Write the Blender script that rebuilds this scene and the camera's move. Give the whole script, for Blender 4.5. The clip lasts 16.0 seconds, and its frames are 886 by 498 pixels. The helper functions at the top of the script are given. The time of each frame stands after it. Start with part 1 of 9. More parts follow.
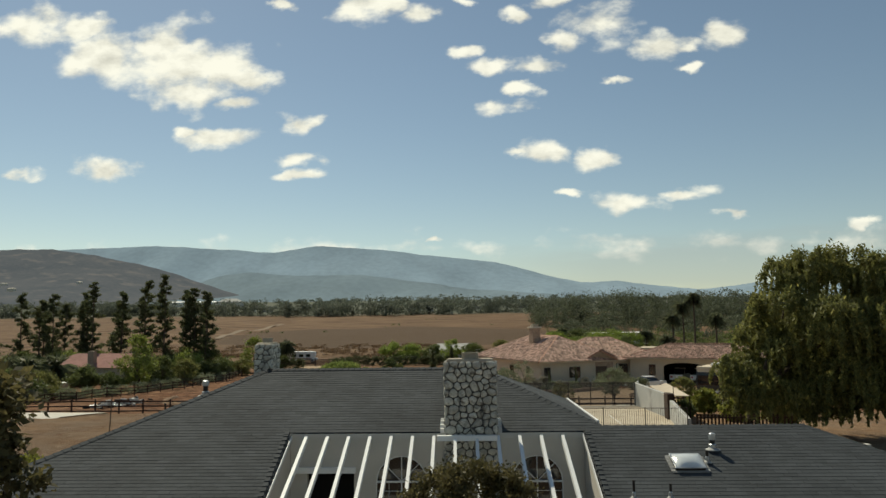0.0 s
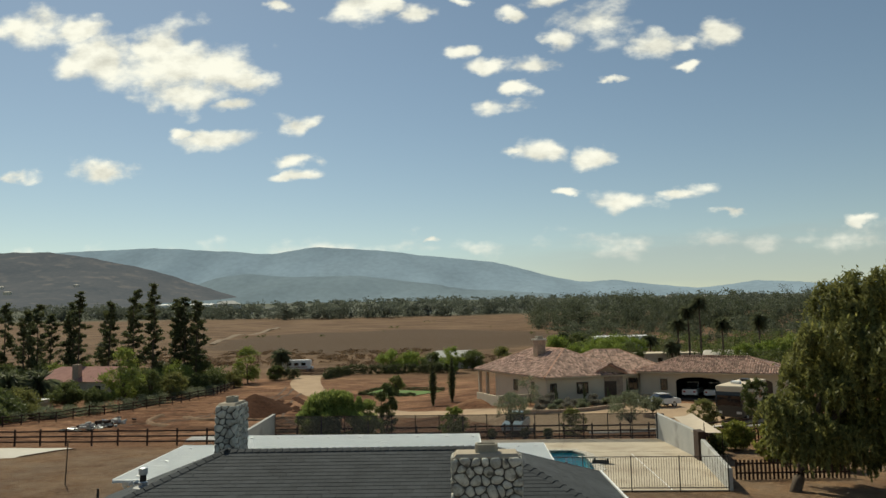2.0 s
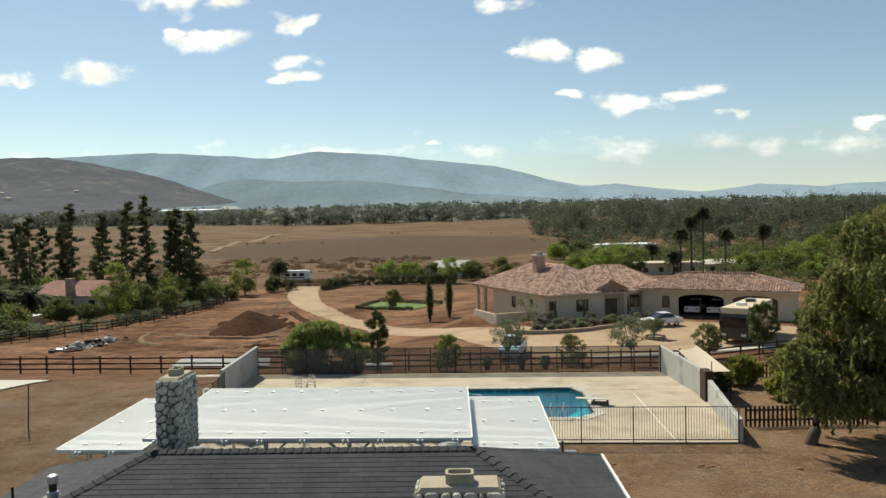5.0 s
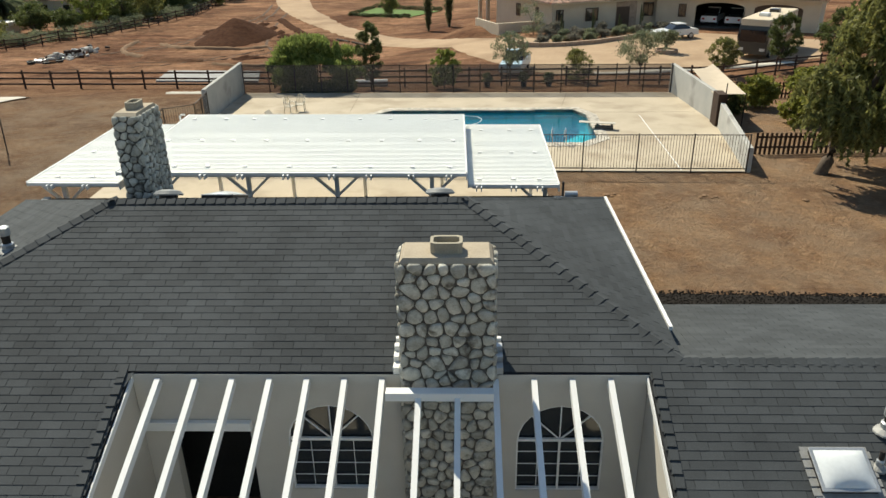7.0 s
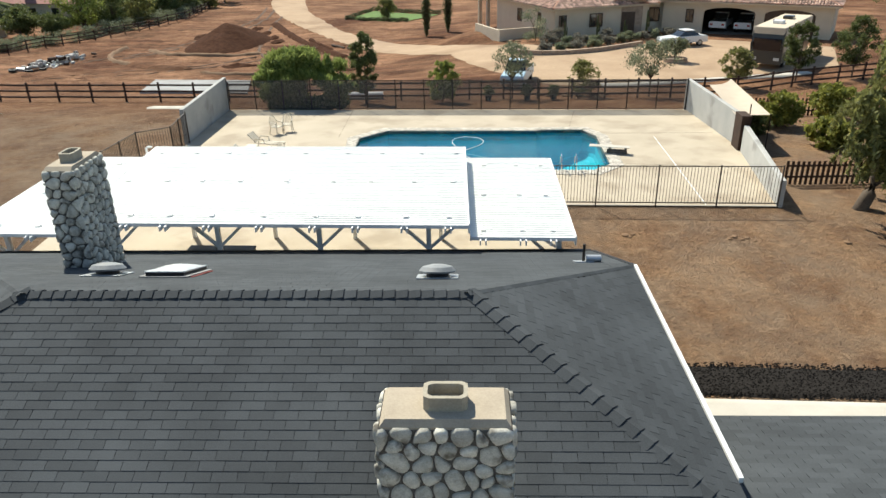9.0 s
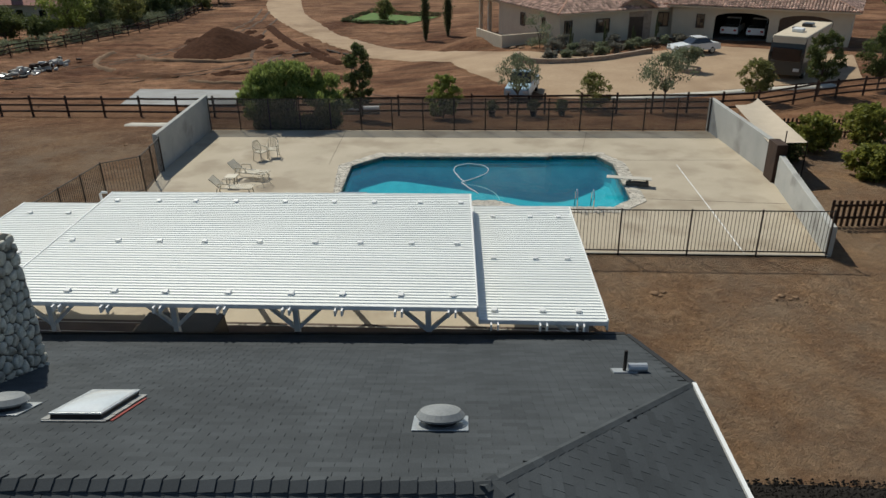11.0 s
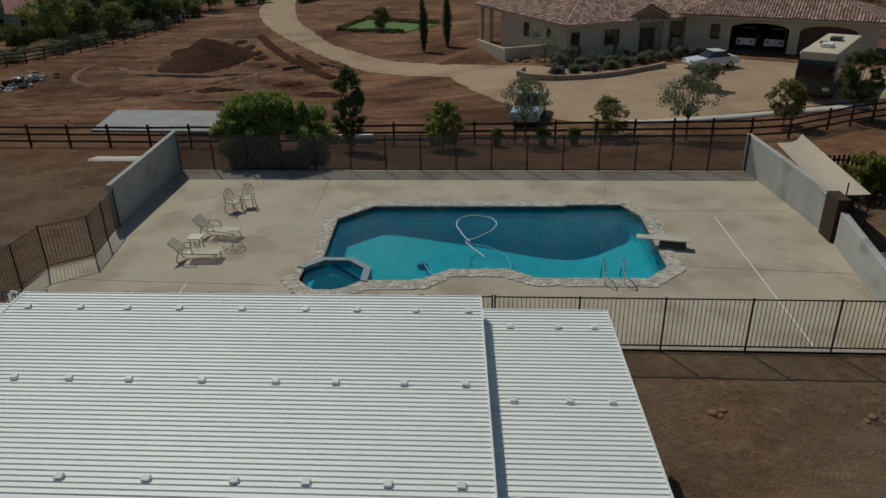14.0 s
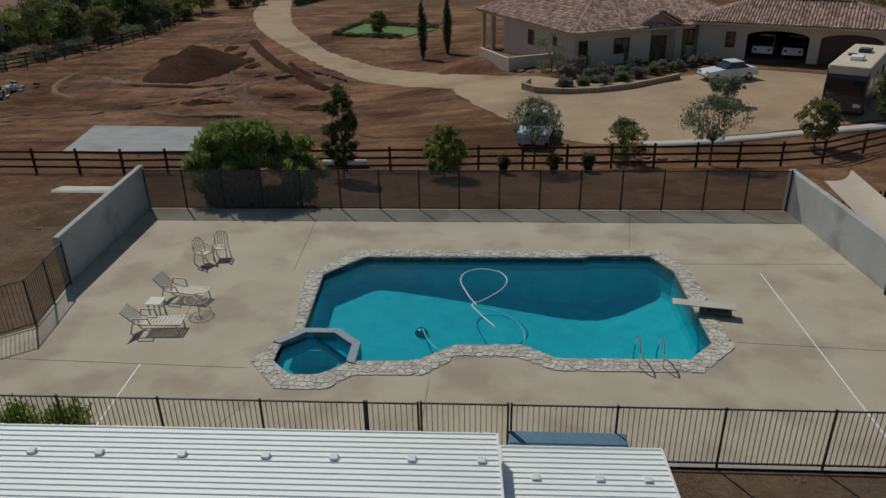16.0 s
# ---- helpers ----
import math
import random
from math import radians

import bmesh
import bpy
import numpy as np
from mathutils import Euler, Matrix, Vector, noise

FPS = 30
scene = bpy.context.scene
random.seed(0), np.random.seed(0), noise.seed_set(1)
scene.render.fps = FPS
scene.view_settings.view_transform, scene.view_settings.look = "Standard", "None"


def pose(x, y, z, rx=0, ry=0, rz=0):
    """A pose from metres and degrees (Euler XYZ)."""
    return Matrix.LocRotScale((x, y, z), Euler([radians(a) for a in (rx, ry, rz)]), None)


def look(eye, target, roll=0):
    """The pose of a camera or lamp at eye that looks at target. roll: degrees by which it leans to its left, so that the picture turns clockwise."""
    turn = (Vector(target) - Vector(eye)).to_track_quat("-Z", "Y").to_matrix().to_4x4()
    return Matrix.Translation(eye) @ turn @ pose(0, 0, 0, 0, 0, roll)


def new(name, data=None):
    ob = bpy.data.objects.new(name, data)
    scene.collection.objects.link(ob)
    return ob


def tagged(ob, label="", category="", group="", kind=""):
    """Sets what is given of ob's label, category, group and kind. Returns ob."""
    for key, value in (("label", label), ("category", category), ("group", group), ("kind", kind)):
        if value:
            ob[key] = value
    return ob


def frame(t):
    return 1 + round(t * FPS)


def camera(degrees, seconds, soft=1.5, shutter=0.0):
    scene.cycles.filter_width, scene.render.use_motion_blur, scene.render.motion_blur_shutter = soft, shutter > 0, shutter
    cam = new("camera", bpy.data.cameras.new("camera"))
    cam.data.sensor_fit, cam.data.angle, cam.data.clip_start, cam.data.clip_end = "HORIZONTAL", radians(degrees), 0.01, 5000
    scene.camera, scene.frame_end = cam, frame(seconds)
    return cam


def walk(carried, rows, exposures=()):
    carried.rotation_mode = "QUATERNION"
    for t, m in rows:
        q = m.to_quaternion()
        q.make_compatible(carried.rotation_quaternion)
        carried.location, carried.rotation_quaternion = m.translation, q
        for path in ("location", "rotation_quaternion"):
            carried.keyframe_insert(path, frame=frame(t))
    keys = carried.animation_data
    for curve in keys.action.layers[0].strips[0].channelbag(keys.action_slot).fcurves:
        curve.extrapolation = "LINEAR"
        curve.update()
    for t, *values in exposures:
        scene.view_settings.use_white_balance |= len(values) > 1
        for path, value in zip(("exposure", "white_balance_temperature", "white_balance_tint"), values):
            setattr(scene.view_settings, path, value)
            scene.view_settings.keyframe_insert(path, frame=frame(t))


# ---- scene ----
cam = camera(63.1, 16.0)

PATH = [
    (0, (0.415, -28.463, 6.057), (0.297, -26.477, 6.26), -0.6),
    (0.5, (0.329, -27.245, 6.351), (0.214, -25.26, 6.57), -1.1),
    (1, (0.255, -25.953, 6.855), (0.141, -23.968, 7.075), -1.2),
    (1.5, (0.12, -24.689, 7.304), (0.005, -22.704, 7.521), -0.9),
    (2, (-0.028, -23.563, 7.716), (-0.14, -21.577, 7.919), -1.0),
    (2.5, (-0.036, -22.637, 8.137), (-0.148, -20.647, 8.311), -0.8),
    (3, (0.023, -21.834, 8.598), (-0.09, -19.842, 8.735), -1.0),
    (3.2, (0.072, -21.577, 8.697), (-0.04, -19.584, 8.826), -1.2),
    (5.3, (0.491, -19.658, 9.227), (0.364, -17.668, 9.074), -1.1),
    (5.5, (0.516, -19.456, 9.237), (0.388, -17.473, 9.012), -1.0),
    (6, (0.542, -18.947, 9.265), (0.412, -16.996, 8.841), -1.0),
    (6.5, (0.557, -18.376, 9.289), (0.428, -16.523, 8.55), -1.1),
    (7, (0.534, -17.721, 9.369), (0.408, -15.906, 8.537), -1.0),
    (7.5, (0.52, -17.005, 9.434), (0.394, -15.19, 8.603), -1.0),
    (8, (0.481, -16.225, 9.497), (0.355, -14.411, 8.665), -1.1),
    (8.5, (0.427, -15.374, 9.55), (0.301, -13.56, 8.718), -1.0),
    (9, (0.349, -14.473, 9.624), (0.226, -12.659, 8.791), -1.0),
    (9.2, (0.314, -14.107, 9.66), (0.195, -12.292, 8.827), -0.9),
    (11.3, (0.033, -10.271, 9.949), (-0.087, -8.46, 9.11), -0.9),
    (11.5, (0.024, -9.926, 9.965), (-0.096, -8.114, 9.128), -1.0),
    (12, (-0.033, -9.065, 10.028), (-0.152, -7.253, 9.191), -1.0),
    (12.5, (-0.075, -8.278, 10.095), (-0.195, -6.465, 9.258), -1.1),
    (13, (-0.161, -7.48, 10.234), (-0.279, -5.668, 9.396), -1.1),
    (13.5, (-0.231, -6.689, 10.357), (-0.35, -4.878, 9.517), -1.0),
    (14, (-0.301, -5.823, 10.379), (-0.419, -4.011, 9.54), -1.1),
    (14.5, (-0.351, -4.903, 10.439), (-0.469, -3.092, 9.598), -1.1),
    (15, (-0.439, -3.93, 10.477), (-0.555, -2.119, 9.637), -1.0),
    (15.5, (-0.538, -2.847, 10.545), (-0.653, -1.036, 9.704), -0.9),
    (16, (-0.623, -1.65, 10.664), (-0.739, 0.16, 9.821), -1.1),
]
EXPOSURES = [(0, -0.07, 7450, 1), (3.2, -0.02, 7400, 1), (5.3, 0.4, 7150, 3), (6.4, 0.46, 7550, 3), (7, 0.58, 7200, 4), (8, 0.81, 6900, 5), (9.2, 0.84, 6700, 5), (11.3, -0.29, 6600, 5), (12.5, -0.56, 6650, 6), (14.5, -0.98, 6450, 4), (15.3, -0.86, 6350, 4), (16, -0.74, 6330, 5)]
walk(cam, [(t, look(eye, target, roll)) for t, eye, target, roll in PATH], EXPOSURES)

# ---- world and light ----
SUN_WAY = Vector((0.48, -0.76, -1.0)).normalized()
SUN_ELEV = math.asin(-SUN_WAY.z)
SUN_AZ = math.atan2(-SUN_WAY.x, -SUN_WAY.y)


def build_world():
    w = bpy.data.worlds.new("sky")
    w.use_nodes = True
    scene.world = w
    nt = w.node_tree
    nt.nodes.clear()
    N, L = nt.nodes.new, nt.links.new

    def math_(op, a, b=None, c=None):
        n = N("ShaderNodeMath")
        n.operation = op
        for i, v in enumerate((a, b, c)):
            if v is None:
                continue
            if isinstance(v, (int, float)):
                n.inputs[i].default_value = v
            else:
                L(v, n.inputs[i])
        return n.outputs[0]

    out = N("ShaderNodeOutputWorld")
    sky = N("ShaderNodeTexSky")
    sky.sky_type = "NISHITA"
    sky.sun_disc = False
    sky.sun_elevation = SUN_ELEV
    sky.sun_rotation = SUN_AZ
    sky.altitude = 300
    sky.air_density, sky.dust_density, sky.ozone_density = 1.0, 0.25, 1.0
    tc = N("ShaderNodeTexCoord")
    sep = N("ShaderNodeSeparateXYZ")
    L(tc.outputs["Generated"], sep.inputs[0])
    x, y, z = sep.outputs
    # tangent-plane coordinates of the sky to the north
    yy = math_("MAXIMUM", y, 0.05)
    u, v = math_("DIVIDE", x, yy), math_("DIVIDE", z, yy)
    comb = N("ShaderNodeCombineXYZ")
    L(u, comb.inputs[0])
    L(math_("MULTIPLY", v, 1.6), comb.inputs[1])
    n1 = N("ShaderNodeTexNoise")
    n1.inputs["Scale"].default_value = 11.0
    n1.inputs["Detail"].default_value = 9.0
    n1.inputs["Roughness"].default_value = 0.52
    L(comb.outputs[0], n1.inputs["Vector"])
    n2 = N("ShaderNodeTexNoise")
    n2.inputs["Scale"].default_value = 30.0
    n2.inputs["Detail"].default_value = 6.0
    L(comb.outputs[0], n2.inputs["Vector"])
    # cumulus: soft lobes whose outlines are stirred by two scales of noise
    stir = N("ShaderNodeTexNoise")
    stir.inputs["Scale"].default_value, stir.inputs["Detail"].default_value, stir.inputs["Roughness"].default_value = 16.0, 5.0, 0.55
    L(comb.outputs[0], stir.inputs["Vector"])

    def vec(op, a, b, c=None):
        n = N("ShaderNodeVectorMath")
        n.operation = op
        for i, v in enumerate((a, b, c)):
            if v is None:
                continue
            if isinstance(v, tuple):
                n.inputs[i].default_value = v
            else:
                L(v, n.inputs[i])
        return n
    flat = N("ShaderNodeCombineXYZ")
    L(u, flat.inputs[0])
    L(v, flat.inputs[1])
    off = vec("MULTIPLY", vec("SUBTRACT", stir.outputs["Color"], (0.5, 0.5, 0.5)).outputs[0], (0.085, 0.038, 0.0)).outputs[0]
    uv = vec("ADD", flat.outputs[0], off).outputs[0]
    total = None
    for cu, cv, ru, rv in CLOUDS_WEST + CLOUDS + CLOUDS_EAST:
        ru, rv = ru * 1.12, rv * 1.1
        d = vec("MULTIPLY_ADD", uv, (1 / ru, 1 / rv, 0.0), (-cu / ru, -(cv + 0.003) / rv, 0.0))
        g = math_("SUBTRACT", 1.0, vec("LENGTH", d.outputs[0], None).outputs["Value"])
        total = g if total is None else math_("MAXIMUM", total, g)
    # the low bank of cloud along the mountains
    band = math_("SUBTRACT", 1.0, math_("DIVIDE", math_("ABSOLUTE", math_("SUBTRACT", v, BANK)), 0.014))
    total = math_("MAXIMUM", total, math_("MULTIPLY", band, 0.22))
    edge = math_("ADD", math_("MULTIPLY", total, 1.35), math_("MULTIPLY", math_("SUBTRACT", n1.outputs[0], 0.5), 3.0))
    edge = math_("ADD", edge, math_("MULTIPLY", math_("SUBTRACT", n2.outputs[0], 0.5), 1.1))
    ramp = N("ShaderNodeMapRange")
    ramp.interpolation_type = "SMOOTHSTEP"
    L(edge, ramp.inputs[0])
    ramp.inputs[1].default_value, ramp.inputs[2].default_value = 0.0, 1.0
    cover = math_("MULTIPLY", ramp.outputs[0], 0.96)
    cover = math_("MULTIPLY", cover, math_("GREATER_THAN", y, 0.06))
    # the undersides turn grey
    comb3 = N("ShaderNodeCombineXYZ")
    L(math_("ADD", u, -0.008), comb3.inputs[0])
    L(math_("MULTIPLY_ADD", v, 1.6, 0.026), comb3.inputs[1])
    n4 = N("ShaderNodeTexNoise")
    n4.inputs["Scale"].default_value, n4.inputs["Detail"].default_value, n4.inputs["Roughness"].default_value = 11.0, 5.0, 0.6
    L(comb3.outputs[0], n4.inputs["Vector"])
    core = N("ShaderNodeMapRange")
    L(math_("SUBTRACT", n1.outputs[0], n4.outputs[0]), core.inputs[0])
    core.inputs[1].default_value, core.inputs[2].default_value = -0.24, 0.08
    core.inputs[3].default_value, core.inputs[4].default_value = 0.62, 1.06
    white = N("ShaderNodeMix")
    white.data_type = "RGBA"
    white.blend_type = "MULTIPLY"
    white.inputs[0].default_value = 1.0
    white.inputs[6].default_value = (CLOUD_LIGHT, CLOUD_LIGHT, CLOUD_LIGHT * 0.985, 1)
    L(core.outputs[0], white.inputs[7])
    mix = N("ShaderNodeMix")
    mix.data_type = "RGBA"
    L(cover, mix.inputs[0])
    L(sky.outputs[0], mix.inputs[6])
    L(white.outputs[2], mix.inputs[7])
    # thin streaked stratus low in the north-east
    comb2 = N("ShaderNodeCombineXYZ")
    L(math_("MULTIPLY", u, 5.0), comb2.inputs[0])
    L(math_("MULTIPLY", v, 38.0), comb2.inputs[1])
    n3 = N("ShaderNodeTexNoise")
    n3.inputs["Scale"].default_value, n3.inputs["Detail"].default_value = 1.0, 6.0
    L(comb2.outputs[0], n3.inputs["Vector"])
    mid = math_("MULTIPLY_ADD", u, 0.035, 0.06)
    low = math_("SUBTRACT", 1.0, math_("DIVIDE", math_("ABSOLUTE", math_("SUBTRACT", v, mid)), 0.052))
    side = N("ShaderNodeMapRange")
    L(u, side.inputs[0])
    side.inputs[1].default_value, side.inputs[2].default_value = -0.08, 0.16
    st = math_("ADD", low, math_("MULTIPLY", math_("SUBTRACT", n3.outputs[0], 0.5), 1.5))
    sr = N("ShaderNodeMapRange")
    sr.interpolation_type = "SMOOTHSTEP"
    L(st, sr.inputs[0])
    sr.inputs[1].default_value, sr.inputs[2].default_value = -0.1, 0.7
    veil = math_("MULTIPLY", math_("MULTIPLY", sr.outputs[0], side.outputs[0]), 0.42)
    mix2 = N("ShaderNodeMix")
    mix2.data_type = "RGBA"
    L(veil, mix2.inputs[0])
    L(mix.outputs[2], mix2.inputs[6])
    mix2.inputs[7].default_value = (CLOUD_LIGHT * 0.40, CLOUD_LIGHT * 0.45, CLOUD_LIGHT * 0.50, 1)
    bg = N("ShaderNodeBackground")
    bg.inputs[1].default_value = SKY
    L(mix2.outputs[2], bg.inputs[0])
    L(bg.outputs[0], out.inputs[0])


SKY, CLOUD_LIGHT, BANK = 0.085, 11.5, 0.104
# centre (east/north, up/north), half width, half height
CLOUDS_WEST = [(-0.67, 0.446, 0.066, 0.037), (-0.591, 0.439, 0.043, 0.026), (-0.545, 0.39, 0.077, 0.043), (-0.469, 0.405, 0.06, 0.052), (-0.434, 0.374, 0.076, 0.056), (-0.374, 0.372, 0.059, 0.047), (-0.424, 0.331, 0.067, 0.03), (-0.34, 0.346, 0.046, 0.021), (-0.36, 0.316, 0.038, 0.015)]
CLOUDS = [
    (-0.384, 0.264, 0.067, 0.017), (-0.426, 0.273, 0.025, 0.011), (-0.264, 0.283, 0.031, 0.015), (-0.267, 0.232, 0.039, 0.013), (-0.271, 0.209, 0.049, 0.01), (-0.543, 0.224, 0.051, 0.018), (-0.675, 0.218, 0.036, 0.01), (-0.182, 0.456, 0.05, 0.028),
    (-0.087, 0.447, 0.03, 0.019), (-0.133, 0.463, 0.033, 0.017), (-0.287, 0.462, 0.027, 0.009), (-0.029, 0.46, 0.02, 0.009), (-0.02, 0.384, 0.024, 0.011), (0.014, 0.361, 0.031, 0.015), (0.079, 0.358, 0.046, 0.015), (0.052, 0.434, 0.024, 0.014),
    (0.109, 0.452, 0.032, 0.012), (0.156, 0.416, 0.062, 0.035), (0.119, 0.392, 0.032, 0.021), (0.246, 0.381, 0.047, 0.02), (0.337, 0.389, 0.041, 0.023), (0.29, 0.382, 0.027, 0.012), (0.286, 0.347, 0.019, 0.007), (0.05, 0.327, 0.027, 0.01),
]
CLOUDS_EAST = [
    (0.021, 0.301, 0.037, 0.016), (0.08, 0.232, 0.04, 0.021), (0.155, 0.225, 0.031, 0.018), (0.052, 0.232, 0.024, 0.008), (0.118, 0.176, 0.02, 0.006), (0.204, 0.16, 0.054, 0.018), (0.266, 0.171, 0.046, 0.011), (0.337, 0.139, 0.026, 0.008),
    (0.518, 0.125, 0.027, 0.009), (0.178, 0.335, 0.024, 0.005), (-0.068, 0.114, 0.011, 0.005),
]
build_world()
sun_data = bpy.data.lights.new("sun", "SUN")
sun_data.energy, sun_data.angle, sun_data.color = 4.2, radians(0.55), (1.0, 0.95, 0.86)
sun = new("sun", sun_data)
sun.matrix_world = look(Vector((0, 0, 60)), Vector((0, 0, 60)) + SUN_WAY)

# ---- materials ----
def rgb(c):
    return (*c, 1.0)


def stuff_mat(name, a, b, rough=0.85, scale=3.0, fine=40.0, bump=0.3, depth=0.01, metal=0.0, random_=0.0, stretch=(1, 1, 1), spec=0.3, third=None, third_at=0.6, third_scale=0.4, islands=False):
    """Two-colour surface with coarse stains, fine grain and relief at world size; random_ varies whole pieces."""
    m = bpy.data.materials.new(name)
    m.use_nodes = True
    nt = m.node_tree
    N, L = nt.nodes.new, nt.links.new
    p = nt.nodes["Principled BSDF"]
    geo = N("ShaderNodeNewGeometry")
    mp = N("ShaderNodeMapping")
    mp.inputs["Scale"].default_value = stretch
    L(geo.outputs["Position"], mp.inputs[0])
    n1, n2 = N("ShaderNodeTexNoise"), N("ShaderNodeTexNoise")
    n1.inputs["Scale"].default_value, n2.inputs["Scale"].default_value = scale, fine
    n1.inputs["Detail"].default_value, n2.inputs["Detail"].default_value = 5, 3
    for n in (n1, n2):
        L(mp.outputs[0], n.inputs["Vector"])
    add = N("ShaderNodeMath")
    add.operation = "MULTIPLY_ADD"
    add.inputs[1].default_value = 0.45
    L(n2.outputs[0], add.inputs[0])
    sc = N("ShaderNodeMath")
    sc.operation = "MULTIPLY"
    sc.inputs[1].default_value = 0.55
    L(n1.outputs[0], sc.inputs[0])
    L(sc.outputs[0], add.inputs[2])
    mr = N("ShaderNodeMapRange")
    L(add.outputs[0], mr.inputs[0])
    mr.inputs[1].default_value, mr.inputs[2].default_value = 0.34, 0.66
    mix = N("ShaderNodeMix")
    mix.data_type = "RGBA"
    mix.inputs[6].default_value, mix.inputs[7].default_value = rgb(a), rgb(b)
    L(mr.outputs[0], mix.inputs[0])
    col = mix.outputs[2]
    if third:
        n3 = N("ShaderNodeTexNoise")
        n3.inputs["Scale"].default_value, n3.inputs["Detail"].default_value = third_scale, 6
        L(geo.outputs["Position"], n3.inputs["Vector"])
        r3 = N("ShaderNodeMapRange")
        L(n3.outputs[0], r3.inputs[0])
        r3.inputs[1].default_value, r3.inputs[2].default_value = third_at - 0.06, third_at + 0.09
        m3 = N("ShaderNodeMix")
        m3.data_type = "RGBA"
        L(r3.outputs[0], m3.inputs[0])
        L(col, m3.inputs[6])
        m3.inputs[7].default_value = rgb(third)
        col = m3.outputs[2]
    if random_:
        if islands:
            rnd = geo.outputs["Random Per Island"]
        else:
            rnd = N("ShaderNodeObjectInfo").outputs["Random"]
        rr = N("ShaderNodeMapRange")
        L(rnd, rr.inputs[0])
        rr.inputs[3].default_value, rr.inputs[4].default_value = 1 - random_, 1 + random_
        mm = N("ShaderNodeMix")
        mm.data_type = "RGBA"
        mm.blend_type = "MULTIPLY"
        mm.inputs[0].default_value = 1.0
        L(col, mm.inputs[6])
        L(rr.outputs[0], mm.inputs[7])
        col = mm.outputs[2]
    L(col, p.inputs["Base Color"])
    p.inputs["Roughness"].default_value = rough
    p.inputs["Metallic"].default_value = metal
    p.inputs["Specular IOR Level"].default_value = spec
    if bump:
        bn = N("ShaderNodeBump")
        bn.inputs["Strength"].default_value, bn.inputs["Distance"].default_value = bump, depth
        L(add.outputs[0], bn.inputs["Height"])
        L(bn.outputs[0], p.inputs["Normal"])
    return m


def leaf_mat(name, a, b, c=None):
    """Leaves, each clump its own green, a little light coming through."""
    m = bpy.data.materials.new(name)
    m.use_nodes = True
    nt = m.node_tree
    N, L = nt.nodes.new, nt.links.new
    p = nt.nodes["Principled BSDF"]
    geo = N("ShaderNodeNewGeometry")
    ramp = N("ShaderNodeValToRGB")
    ramp.color_ramp.elements[0].color, ramp.color_ramp.elements[1].color = rgb(a), rgb(b)
    if c:
        e = ramp.color_ramp.elements.new(0.93)
        e.color = rgb(b)
        ramp.color_ramp.elements[-1].color = rgb(c)
    L(geo.outputs["Random Per Island"], ramp.inputs[0])
    L(ramp.outputs[0], p.inputs["Base Color"])
    p.inputs["Roughness"].default_value = 0.6
    p.inputs["Specular IOR Level"].default_value = 0.25
    tr = N("ShaderNodeBsdfTranslucent")
    L(ramp.outputs[0], tr.inputs[0])
    mx = N("ShaderNodeMixShader")
    mx.inputs[0].default_value = 0.45
    L(p.outputs[0], mx.inputs[1])
    L(tr.outputs[0], mx.inputs[2])
    L(mx.outputs[0], nt.nodes["Material Output"].inputs[0])
    return m


def distance_haze_mat(name, c, glow):
    """Far hills; haze of miles of bright air put in as colour and emission."""
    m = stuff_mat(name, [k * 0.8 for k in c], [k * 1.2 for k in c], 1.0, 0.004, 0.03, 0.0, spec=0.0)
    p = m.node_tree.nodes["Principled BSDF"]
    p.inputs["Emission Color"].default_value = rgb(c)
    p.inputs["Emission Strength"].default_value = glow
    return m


M_SHINGLE = stuff_mat("shingle", (0.043, 0.0475, 0.051), (0.073, 0.0805, 0.086), 0.9, 0.7, 70, 0.6, 0.004, random_=0.13, spec=0.2)
M_SHINGLE_FIELD = stuff_mat("shingle_field", (0.043, 0.0475, 0.051), (0.073, 0.0805, 0.086), 0.9, 0.7, 70, 0.6, 0.004, random_=0.13, islands=True, spec=0.2)
M_FELT = stuff_mat("roof_felt", (0.022, 0.023, 0.025), (0.03, 0.031, 0.034), 0.95, 4, 60, 0.2)
M_STUCCO = stuff_mat("stucco", (0.50, 0.47, 0.42), (0.58, 0.55, 0.49), 0.9, 1.5, 90, 0.4, 0.006)
M_WHITE = stuff_mat("white_paint", (0.74, 0.74, 0.72), (0.82, 0.82, 0.80), 0.5, 2.0, 50, 0.1, 0.002)
M_CANOPY = stuff_mat("white_metal_roof", (0.82, 0.83, 0.785), (0.88, 0.89, 0.845), 0.55, 0.8, 12, 0.05, 0.002, stretch=(0.4, 1, 1))
M_DIRT = None
M_CONCRETE = stuff_mat("pool_deck_concrete", (0.395, 0.335, 0.25), (0.50, 0.43, 0.33), 0.85, 0.6, 25, 0.25, 0.004, third=(0.345, 0.285, 0.21), third_at=0.55, third_scale=0.5)
M_CURB = stuff_mat("pale_concrete", (0.45, 0.42, 0.36), (0.56, 0.52, 0.45), 0.88, 1.5, 40, 0.3, 0.004)
M_BLOCK = stuff_mat("grey_plaster", (0.36, 0.36, 0.34), (0.47, 0.46, 0.43), 0.9, 1.2, 60, 0.35, 0.006, third=(0.30, 0.29, 0.27), third_at=0.62, third_scale=0.9)
M_COPING = stuff_mat("flagstone", (0.40, 0.365, 0.31), (0.58, 0.535, 0.46), 0.8, 4, 60, 0.4, 0.006, random_=0.2)
M_COPING_REST = stuff_mat("flagstone_rest", (0.40, 0.365, 0.31), (0.58, 0.535, 0.46), 0.8, 4, 60, 0.4, 0.006, random_=0.2, islands=True)
